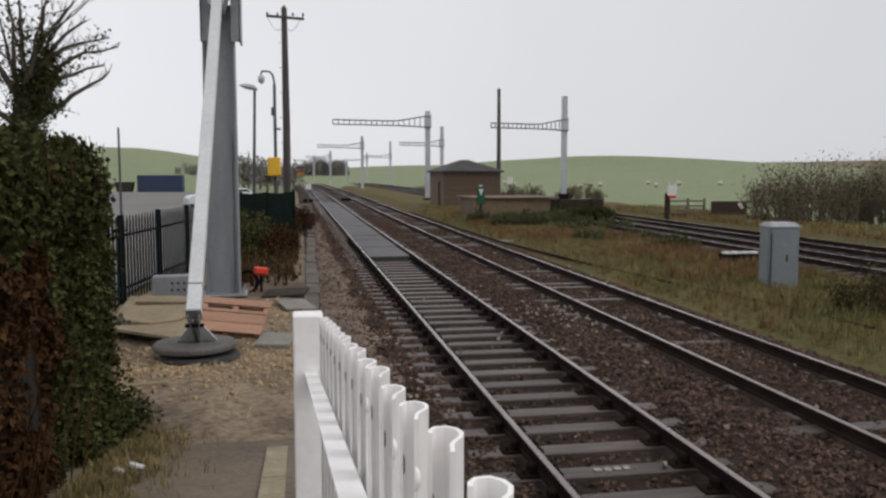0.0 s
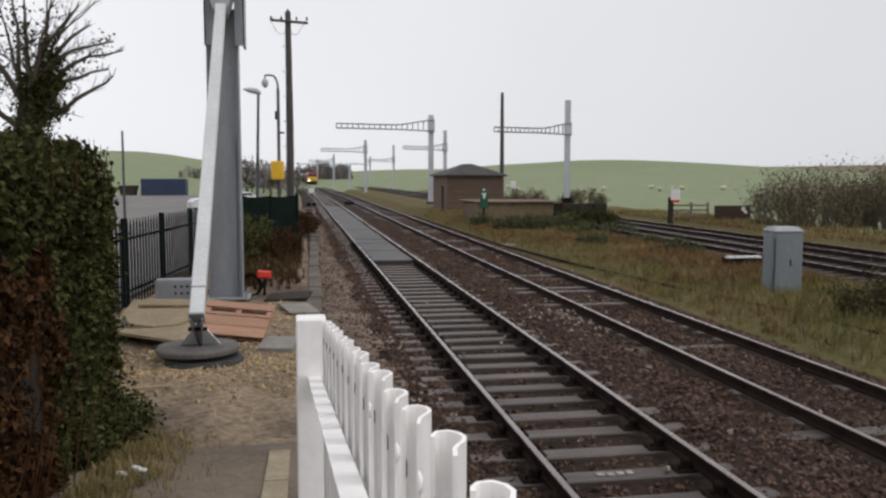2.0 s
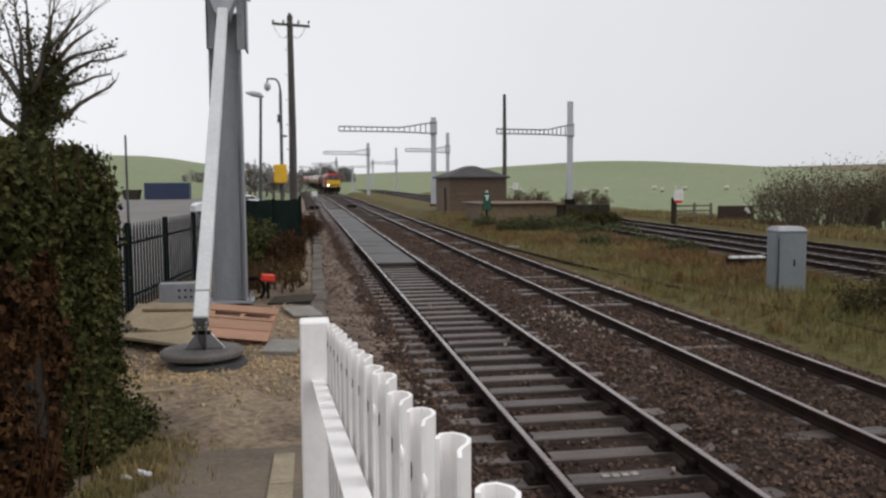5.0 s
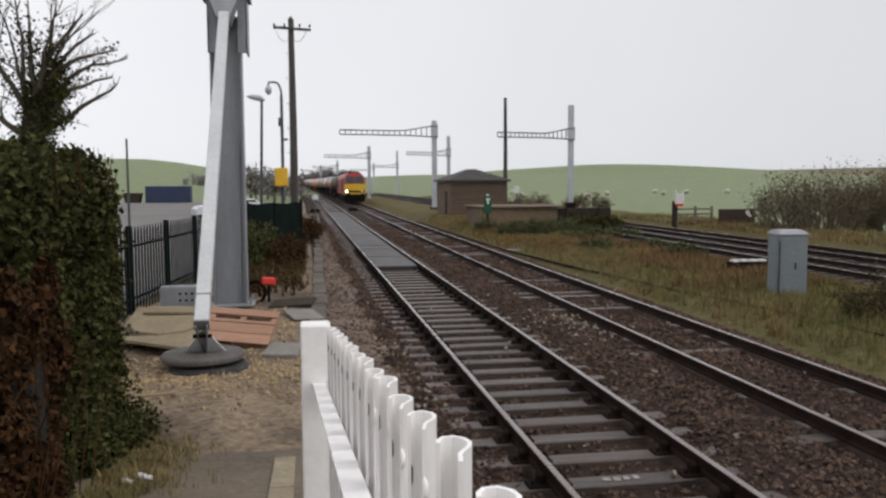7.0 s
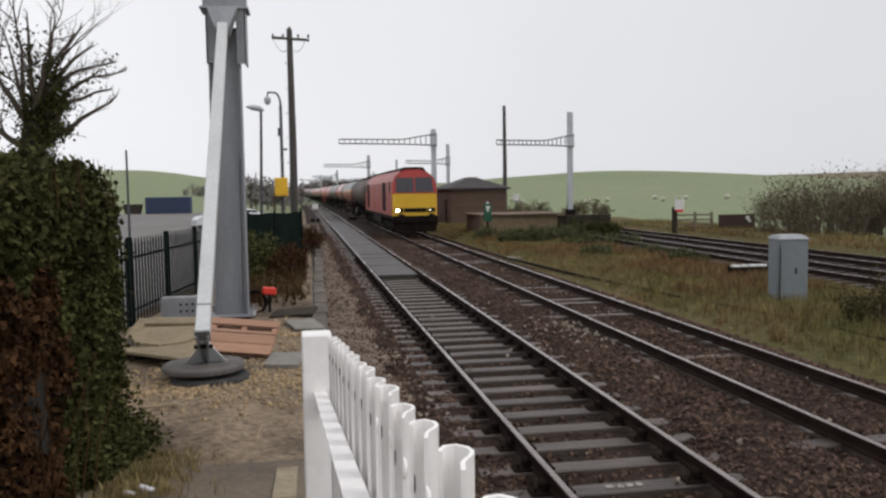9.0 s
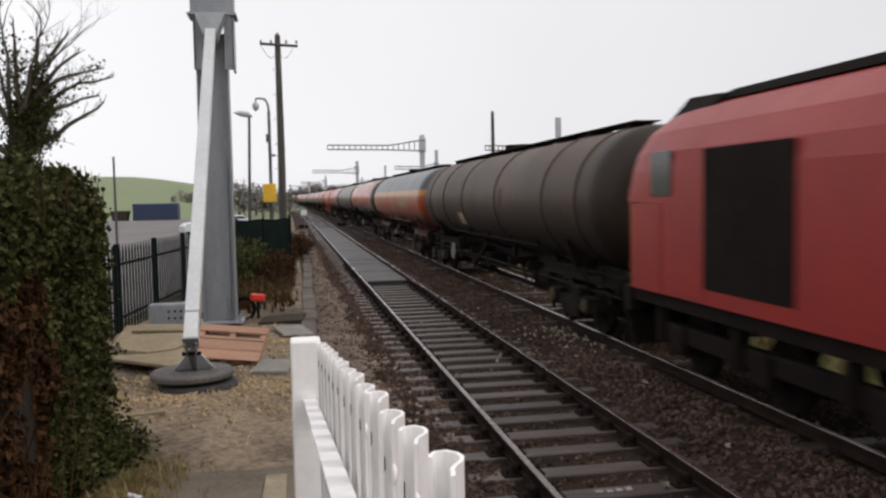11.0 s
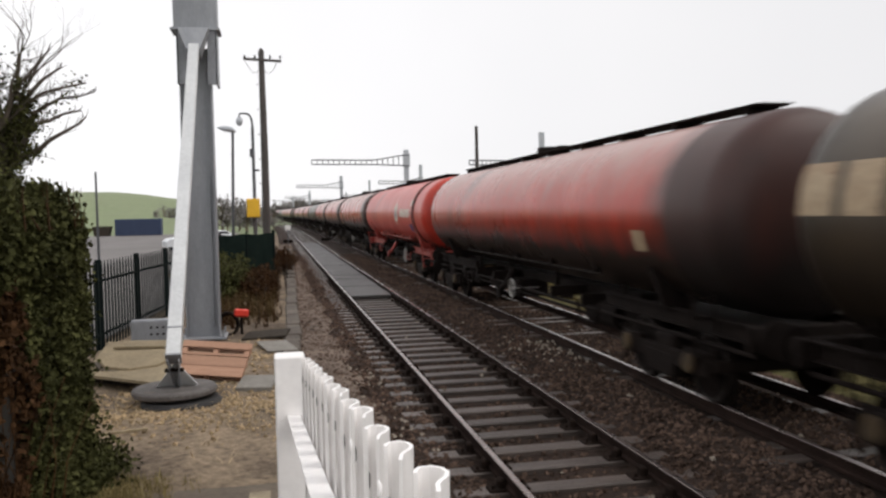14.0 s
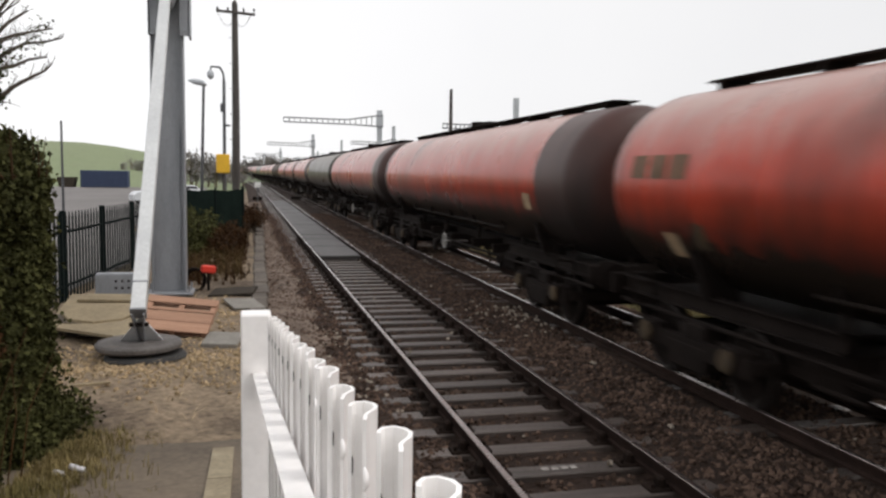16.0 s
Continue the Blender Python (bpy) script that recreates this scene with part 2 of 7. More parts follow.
# ---- shapes ----
class Shape:
    """Vertices and faces of one mesh, gathered piece by piece."""

    def __init__(self):
        self.v, self.f, self.s = [], [], []

    def add(self, verts, faces, smooth=False):
        k = len(self.v)
        self.v += [tuple(p) for p in verts]
        self.f += [tuple(i + k for i in face) for face in faces]
        self.s += [smooth] * len(faces)
        return self

    def box(self, c, size, b=0.0, turn=None):
        """A box about c, its edges chamfered by b, turned by a matrix."""
        h = [s / 2 for s in size]
        b = min(b, min(h) * 0.9)
        verts, faces = [], []
        if b <= 0:
            verts = [(x * h[0], y * h[1], z * h[2]) for x in (-1, 1) for y in (-1, 1) for z in (-1, 1)]
            faces = [(0, 1, 3, 2), (4, 6, 7, 5), (0, 4, 5, 1), (2, 3, 7, 6), (0, 2, 6, 4), (1, 5, 7, 3)]
        else:
            idx = {}
            for x in (-1, 1):
                for y in (-1, 1):
                    for z in (-1, 1):
                        for a in range(3):
                            p = [x * h[0], y * h[1], z * h[2]]
                            for o in range(3):
                                if o != a:
                                    p[o] -= (x, y, z)[o] * b
                            idx[x, y, z, a] = len(verts)
                            verts.append(p)
            for a in range(3):
                o1, o2 = (a + 1) % 3, (a + 2) % 3
                for s in (-1, 1):
                    face = []
                    for u, w in ((-1, -1), (1, -1), (1, 1), (-1, 1)):
                        k = [0, 0, 0]
                        k[a], k[o1], k[o2] = s, u, w
                        face.append(idx[(*k, a)])
                    faces.append(tuple(face if s > 0 else face[::-1]))
                for s1 in (-1, 1):
                    for s2 in (-1, 1):
                        k1, k2 = [0, 0, 0], [0, 0, 0]
                        k1[a], k2[a] = -1, 1
                        k1[o1] = k2[o1] = s1
                        k1[o2] = k2[o2] = s2
                        face = [idx[(*k1, o1)], idx[(*k2, o1)], idx[(*k2, o2)], idx[(*k1, o2)]]
                        faces.append(tuple(face if s1 * s2 < 0 else face[::-1]))
            for x in (-1, 1):
                for y in (-1, 1):
                    for z in (-1, 1):
                        face = [idx[x, y, z, a] for a in range(3)]
                        faces.append(tuple(face if x * y * z > 0 else face[::-1]))
        m = turn or Matrix()
        c = Vector(c)
        return self.add([c + m @ Vector(p) for p in verts], faces)

    def tube(self, points, radii, n=8, caps=True, smooth=True):
        """A round bar through points, of the given radius at each."""
        pts = [Vector(p) for p in points]
        if isinstance(radii, (int, float)):
            radii = [radii] * len(pts)
        verts, faces = [], []
        side = None
        for i, p in enumerate(pts):
            way = (pts[min(i + 1, len(pts) - 1)] - pts[max(i - 1, 0)]).normalized()
            if side is None or abs(side.dot(way)) > 0.98:
                side = way.orthogonal()
            side = (side - way * side.dot(way)).normalized()
            up = way.cross(side)
            for k in range(n):
                a = 2 * math.pi * k / n
                verts.append(p + (side * math.cos(a) + up * math.sin(a)) * radii[i])
        for i in range(len(pts) - 1):
            for k in range(n):
                faces.append((i * n + k, i * n + (k + 1) % n, (i + 1) * n + (k + 1) % n, (i + 1) * n + k))
        self.add(verts, faces, smooth)
        if caps:
            self.add(verts[:n], [tuple(range(n))[::-1]])
            self.add(verts[-n:], [tuple(range(n))])
        return self

    def disc(self, c, axis, r, thick, n=24, b=0.0):
        """A thick round plate with its chamfer."""
        c, a = Vector(c), Vector(axis).normalized()
        t = a * (thick / 2)
        if b:
            return self.tube([c - t, c - t + a * b, c + t - a * b, c + t], [r - b, r, r, r - b], n, True, False)
        return self.tube([c - t, c + t], r, n, True, False)

    def prism(self, outline, y0, y1):
        """An outline in x and z, drawn out from y0 to y1."""
        n = len(outline)
        verts = [(x, y0, z) for x, z in outline] + [(x, y1, z) for x, z in outline]
        faces = [(i, (i + 1) % n, n + (i + 1) % n, n + i) for i in range(n)] + [tuple(range(n))[::-1], tuple(range(n, 2 * n))]
        return self.add(verts, faces)

    def sheet(self, xs, ys, height, smooth=True):
        nx = len(xs)
        verts = [(x, y, height(x, y)) for y in ys for x in xs]
        faces = [(j * nx + i, j * nx + i + 1, (j + 1) * nx + i + 1, (j + 1) * nx + i) for j in range(len(ys) - 1) for i in range(nx - 1)]
        return self.add(verts, faces, smooth)

    def mesh(self, name, materials):
        me = bpy.data.meshes.new(name)
        me.from_pydata(self.v, [], self.f)
        me.polygons.foreach_set("use_smooth", self.s)
        for m in materials if isinstance(materials, (list, tuple)) else [materials]:
            me.materials.append(m)
        me.update()
        return me


def part(name, shape, material, parent=None, label="", tidy=True):
    """Links a shape as one mesh object, under a thing or a part."""
    me = shape if isinstance(shape, bpy.types.Mesh) else shape.mesh(name, material)
    if tidy and not isinstance(shape, bpy.types.Mesh) and len(me.polygons) < 6000:
        bm = bmesh.new()
        bm.from_mesh(me)
        bmesh.ops.recalc_face_normals(bm, faces=bm.faces)
        bm.to_mesh(me)
        bm.free()
    ob = new(name, me)
    if parent:
        ob.parent = parent
    return tagged(ob, label)


def thing(name, label, category, group="", kind="", at=None):
    ob = new(name)
    ob.empty_display_size = 0.3
    if at is not None:
        ob.matrix_world = at
    return tagged(ob, label, category, group, kind)


def single(name, shape, material, label, category, group="", kind="", at=None, tidy=True):
    ob = part(name, shape, material, None, label, tidy)
    if at is not None:
        ob.matrix_world = at
    return tagged(ob, "", category, group, kind)


def smooth(a, b, x):
    t = min(1.0, max(0.0, (x - a) / (b - a)))
    return t * t * (3 - 2 * t)


# ---- the line: straight past the camera, bending away in the distance ----
NEAR_TRACK, FAR_TRACK = 2.945, 6.37


def bend(y):
    if y < 100:
        return 0.0
    if y < 320:
        return -1.2e-4 * (y - 100) ** 2
    return -1.2e-4 * 220 ** 2 - 2 * 1.2e-4 * 220 * (y - 320)


def slope(y):
    return (bend(y + 0.5) - bend(y - 0.5))


# ---- ground ----
def land(x, y):
    """Height of the fields: level by the line, rolling up to a low skyline."""
    rise = smooth(140, 620, y)
    z = rise * (8.6 + 7.2 * math.exp(-((x - 222) / 52) ** 2) + 4.2 * smooth(300, 470, x) + 11.3 * smooth(-20, -110, x) - 2.5 * math.exp(-((x - 20) / 40) ** 2))
    z += rise * 0.5 * noise.noise((x * 0.01, y * 0.01, 3.1))
    if y > 900:
        z -= (y - 900) * 0.02
    return -0.45 + z


def steps(stops):
    out = []
    for a, b, n in stops:
        out += [a + (b - a) * i / n for i in range(n)]
    return out + [stops[-1][1]]


ground = Shape().sheet(steps([(-3000, -400, 8), (-400, -60, 24), (-60, 60, 24), (60, 520, 60), (520, 3000, 8)]),
                       steps([(-1500, -100, 8), (-100, 140, 24), (140, 660, 60), (660, 3200, 12)]), land)
single("ploughed_field", Shape().sheet(steps([(290, 900, 40)]), steps([(380, 720, 24)]), lambda x, y: land(x, y) + 0.4 * smooth(290, 300, x) - 0.2),
       mat("brown_stubble_field", (0.185, 0.150, 0.105), (0.150, 0.140, 0.090), 0.95, scale=0.012, fine=0.4, vary=0.2, specular=0.1), "brown stubble field on the hillside", "field", kind="structure", tidy=False)
single("ground", ground, FIELD, "rolling green winter fields up to a low skyline", "field", kind="structure")

# ballast under the two near tracks, with sloping shoulders
LINE_Y = steps([(-260, -10, 12), (-10, 60, 70), (60, 320, 52), (320, 900, 24)])


def bed(name, profile, material, label, rough=0.0):
    s = Shape()
    n = len(profile)
    for y in LINE_Y:
        for x, z in profile:
            k = noise.noise((x * 1.3, y * 0.9, 0.0)) * rough
            s.v.append((x + bend(y), y, z + k))
    for j in range(len(LINE_Y) - 1):
        for i in range(n - 1):
            s.f.append((j * n + i, j * n + i + 1, (j + 1) * n + i + 1, (j + 1) * n + i))
            s.s.append(True)
    return single(name, s, material, label, "track bed", kind="structure", tidy=False)


BED = [(0.33, -0.6), (0.34, -0.24), (0.8, -0.23), (1.2, -0.215), (1.6, -0.20), (1.95, -0.215), (2.19, -0.26), (2.5, -0.25), (2.945, -0.245), (3.4, -0.25), (3.69, -0.26), (3.95, -0.215), (4.3, -0.18), (4.7, -0.165),
       (5.2, -0.175), (5.6, -0.225), (5.9, -0.195), (6.37, -0.185), (6.85, -0.20), (7.1, -0.225), (7.5, -0.19), (7.95, -0.27), (8.5, -0.42), (9.0, -0.6)]
bed("track_bed", BED, BALLAST,
    "brown-grey wet stone ballast under two railway tracks", 0.03)


def bed_z(x):
    for (xa, za), (xb, zb) in zip(BED, BED[1:]):
        if xa <= x <= xb:
            return za + (zb - za) * (x - xa) / (xb - xa)
    return -0.5


def cess_z(x, y):
    edge = smooth(1.55, 1.15, x + 0.25 * noise.noise((x * 2.0, y * 0.7, 3.0)))
    return bed_z(x) - 0.03 + 0.055 * edge + 0.012 * noise.noise((x * 4, y * 3, 6.0))


single("cess", Shape().sheet(steps([(0.36, 1.75, 14)]), steps([(1, 30, 70), (30, 75, 30)]), cess_z),
       mat("gritty_brown_earth", (0.225, 0.172, 0.138), (0.130, 0.097, 0.077), 0.95, specular=0.12, scale=1.4, fine=26, vary=0.5, bump=0.9, third=(0.060, 0.044, 0.034), patch=0.06, depth=0.03),
       "trodden gritty brown earth at the foot of the ballast", "earth", kind="structure", tidy=False)
bed("main_line_bed", [(14.2, -0.6), (14.7, -0.30), (15.4, -0.2), (16.7, -0.19), (18.4, -0.2), (20.2, -0.19), (21.6, -0.22), (22.3, -0.32), (22.8, -0.6)], BALLAST_FAR,
    "dark stone ballast under the main lines", 0.03)


def verge_z(x, y):
    u = smooth(8.3, 9.6, x) * smooth(15.0, 13.6, x)
    return -0.42 + 0.24 * u + 0.10 * u * noise.noise((x * 0.5, y * 0.35, 7.0)) + 0.25 * u * smooth(35, 60, y)


single("grass_verge", Shape().sheet(steps([(8.2, 15.2, 22)]), steps([(-60, 0, 12), (0, 60, 90), (60, 160, 30)]), verge_z), VERGE,
       "rough brown and green winter grass between the lines", "verge", kind="structure", tidy=False)
single("far_verge", Shape().sheet(steps([(22.0, 29, 14)]), steps([(-60, 160, 60)]), lambda x, y: -0.46 + 0.45 * smooth(22.0, 24.0, x) * smooth(29, 27.5, x) + 0.1 * noise.noise((x * 0.4, y * 0.3, 2.0))), VERGE,
       "strip of rough grass beyond the main lines", "verge", kind="structure", tidy=False)


def yard_z(x, y):
    mound = 0.05 * noise.noise((x * 1.1, y * 1.1, 4.0)) + 0.02 * noise.noise((x * 5, y * 5, 1.0))
    return -0.13 + mound * smooth(0.3, -0.2, x) * smooth(90, 40, y)


single("trodden_ground", Shape().sheet(steps([(-16, -4, 12), (-4, 0.32, 36)]), steps([(-8, 6, 8), (6, 24, 90), (24, 60, 36), (60, 110, 10)]), yard_z), DIRT,
       "sandy trodden earth and rubble beside the line", "earth", kind="structure", tidy=False)


def ramp_z(y):
    return 1.06 - 0.137 * max(y, -0.3) if y < 8.5 else -0.105


ramp = Shape()
ramp_ys = steps([(-9, -0.3, 4), (-0.3, 8.9, 46)])
RAMP_X = [-3.2, -2.4, -1.6, -1.0, -0.5, -0.05, 0.2]
for y in ramp_ys:
    for x in RAMP_X:
        ramp.v.append((x, y, max(ramp_z(y), -0.16) + 0.012 * noise.noise((x * 2, y * 2, 9.0)) - (0.06 * smooth(8.0, 8.9, y))))
nx = len(RAMP_X)
for j in range(len(ramp_ys) - 1):
    for i in range(nx - 1):
        ramp.f.append((j * nx + i, j * nx + i + 1, (j + 1) * nx + i + 1, (j + 1) * nx + i))
        ramp.s.append(True)
k = len(ramp.v)
for y in ramp_ys:
    z = max(ramp_z(y), -0.16)
    ramp.v += [(0.204, y, z - 0.004), (0.204, y, -0.7)]
for j in range(len(ramp_ys) - 1):
    ramp.f.append((k + 2 * j, k + 2 * j + 1, k + 2 * j + 3, k + 2 * j + 2))
    ramp.s.append(False)
single("platform_ramp", ramp, RAMP, "worn damp tarmac ramp at the end of the platform", "ramp", kind="structure", tidy=False)

park = Shape().sheet([0, 0.3, 0.6, 0.8, 0.9, 0.96, 1.0], steps([(12.0, 44, 16), (44, 125, 20)]), lambda x, y: -0.075)
park.v = [(-60 + ((-4.45 + 0.10 * (y - 12) if y < 30 else -2.7 - 0.25 * min(y - 30, 9)) + 60) * u, y, z) for u, y, z in park.v]
single("car_park", park, TARMAC, "grey tarmac car park behind the fence", "car park", kind="structure", tidy=False)


# ---- tracks ----
def rail(name, x, parent, y0, y1):
    """A bull-headed rail along the line; the worn head is a part of its own."""
    prof = [(-0.035, -0.165), (0.035, -0.165), (0.035, -0.135), (0.010, -0.122), (0.010, -0.052), (0.034, -0.040), (0.036, -0.006), (-0.036, -0.006), (-0.034, -0.040), (-0.010, -0.052), (-0.010, -0.122), (-0.035, -0.135)]
    head = [(-0.035, -0.012), (0.035, -0.012), (0.028, 0.0), (-0.028, 0.0)]
    ys = [y for y in steps([(-260, 100, 6), (100, 320, 40), (320, 900, 20)]) if y0 <= y <= y1]
    made = []
    for nm, pr, m in ((name, prof, RAIL_SIDE), ("rail_head", head, RAIL_TOP)):
        s, n = Shape(), len(pr)
        for y in ys:
            s.v += [(x + bend(y) + px, y, pz) for px, pz in pr]
        for j in range(len(ys) - 1):
            for i in range(n):
                s.f.append((j * n + i, j * n + (i + 1) % n, (j + 1) * n + (i + 1) % n, (j + 1) * n + i))
                s.s.append(False)
        made.append(part(nm, s, m, parent if not made else made[0], "polished steel running surface" if made else ""))
    return made[0]


sleeper_mesh = Shape().box((0, 0, -0.26), (2.6, 0.25, 0.14), 0.014).mesh("sleeper", SLEEPER)
low_sleeper_mesh = Shape().box((0, 0, -0.255), (2.6, 0.25, 0.10), 0.014).mesh("sleeper", SLEEPER)
chair_mesh = Shape().box((0, 0, -0.173), (0.42, 0.20, 0.04), 0.012).box((0.075, 0, -0.115), (0.075, 0.13, 0.11), 0.02).box((-0.075, 0, -0.115), (0.075, 0.13, 0.11), 0.02).tube([(0.165, 0.05, -0.16), (0.165, 0.05, -0.115)], 0.018, 6).tube([(-0.165, -0.05, -0.16), (-0.165, -0.05, -0.115)], 0.018, 6).mesh("rail_chair", CHAIR_IRON)


def track(name, centre, label, y_end=900, count=0, buried=False, first=1.6):
    t = thing(name, label, "railway track", "railway tracks", "structure")
    for side in (-0.7525, 0.7525):
        rail("rail", centre + side, t, -260, y_end)
    rng = random.Random(int(centre * 10))
    rest = Shape()
    y, i = first, 0
    while y < 150:
        turn = rng.uniform(-0.012, 0.012)
        drop = rng.uniform(-0.035, -0.008) if buried and rng.random() < 0.6 else rng.uniform(-0.006, 0.006)
        if i < count:
            ob = new("sleeper", low_sleeper_mesh if buried else sleeper_mesh)
            ob.parent = t
            ob.matrix_local = pose(centre + bend(y) + rng.uniform(-0.02, 0.02), y, drop + ((0.05 if rng.random() < 0.35 else 0.0) if buried else 0), 0, 0, math.degrees(turn))
            if y < 34 and not buried:
                for side in (-0.7525, 0.7525):
                    c = new("rail_chair", chair_mesh)
                    c.parent = ob
                    c.matrix_local = pose(side, 0, -drop - 0.012)
        else:
            rest.box((centre + bend(y), y, -0.235 + drop), (2.6, 0.25, 0.1))
        y += 0.652
        i += 1
    while y < 330:
        rest.box((centre + bend(y), y, -0.235), (2.6, 0.25, 0.1))
        y += 0.652
    for k in range(40):
        rest.box((centre, first - 0.652 * (k + 1), -0.235), (2.6, 0.25, 0.1))
    tagged(part("distant_sleepers", rest, SLEEPER, t, "", tidy=False), kind="stuff")
    return t


near_track = track("near_track", NEAR_TRACK, "rusty-sided rails on closely laid exposed grey-brown sleepers", count=120, first=1.95)
far_track = track("second_track", FAR_TRACK, "rusty-sided rails on sleepers half buried in ballast", count=110, buried=True, first=2.0)
track("main_track_1", 16.2, "main line rails on dark ballast")
track("main_track_2", 19.45, "main line rails on dark ballast")


# ---- white palisade fence on the ramp ----
def white_fence():
    f = thing("palisade_fence", "white-painted steel palisade fence down the platform ramp", "fence")
    lean = 0.0219

    def top(y):
        return 2.46 - 0.12 * y

    def side(y):
        return 0.148 - lean * y

    # a pale's section, from its inner lip round the outer bend to the near lip
    plan = [(-0.0262, 0.004), (-0.025, 0.0107), (-0.0197, 0.0182), (-0.0098, 0.0192), (-0.0022, 0.0108), (0.0, 0.0), (-0.0035, -0.0113), (-0.0101, -0.0197), (-0.0150, -0.028), (-0.0165, -0.037), (-0.0187, -0.0455)]
    t, hgt = 0.0019, 1.34
    s, n = Shape(), len(plan)
    left, right = [], []
    for i, (px, py) in enumerate(plan):
        a, b = plan[max(i - 1, 0)], plan[min(i + 1, n - 1)]
        d = Vector((b[0] - a[0], b[1] - a[1])).normalized()
        left.append((px - d.y * t, py + d.x * t))
        right.append((px + d.y * t, py - d.x * t))
    loop = left + right[::-1]
    m = len(loop)
    for z in (-hgt, -0.004, 0.0):
        s.v += [(px, py, z) for px, py in loop]
    for j in range(2):
        for i in range(m):
            s.f.append((j * m + i, j * m + (i + 1) % m, (j + 1) * m + (i + 1) % m, (j + 1) * m + i))
            s.s.append(False)
    for i in range(n - 1):
        for base in (0, 2 * m):
            s.f.append((base + i, base + i + 1, base + m - 2 - i, base + m - 1 - i))
            s.s.append(False)
    pale_mesh = s.mesh("pale", WHITE)
    bolt_mesh = Shape().tube([(0, 0, 0.011), (0.001, -0.004, 0.006), (0.001, -0.006, -0.004), (0, 0, -0.013)], [0.001, 0.0030, 0.0036, 0.001], 10).mesh("rivet", WHITE)
    slot_mesh = Shape().tube([(0, 0, 0.012), (0, 0.0, 0.006), (0, 0.0, -0.006), (0, 0, -0.012)], [0.001, 0.0026, 0.0026, 0.001], 10).mesh("bolt_hole", BLACK)
    rng = random.Random(4)
    for i in range(-1, 14):
        y = 0.508 + 0.1545 * i
        p = new("pale", pale_mesh)
        p.parent = f
        p.matrix_local = pose(side(y) + rng.uniform(-0.0012, 0.0012), y, top(y) + rng.uniform(-0.004, 0.004), 0, 0, math.degrees(lean) + rng.uniform(-2.0, 2.0))
        for dz in (-0.058, -0.90):
            b = new("rivet", bolt_mesh)
            b.parent = p
            b.location = (-0.0185, -0.0465, dz)
        b = new("bolt_hole", slot_mesh)
        b.parent = p
        b.location = (-0.0245, 0.0085, -0.064)
    for dz in (-0.185, -0.95):
        s = Shape()
        for xa, xb, za, zb in ((-0.069, -0.0285, -0.005, 0.0), (-0.0335, -0.0285, -0.05, -0.005)):
            pts = [(side(y) + x, y, top(y) + dz + z) for y in (-0.6, 2.64) for x, z in ((xa, za), (xb, za), (xb, zb), (xa, zb))]
            s.add(pts, [(0, 1, 5, 4), (1, 2, 6, 5), (2, 3, 7, 6), (3, 0, 4, 7), (0, 3, 2, 1), (4, 5, 6, 7)])
        part("rail", s, WHITE, f)
    part("post", Shape().box((0.0335, 2.69, 1.40), (0.096, 0.096, 1.49), 0.005), WHITE, f, "square white end post")
    return f


white_fence()


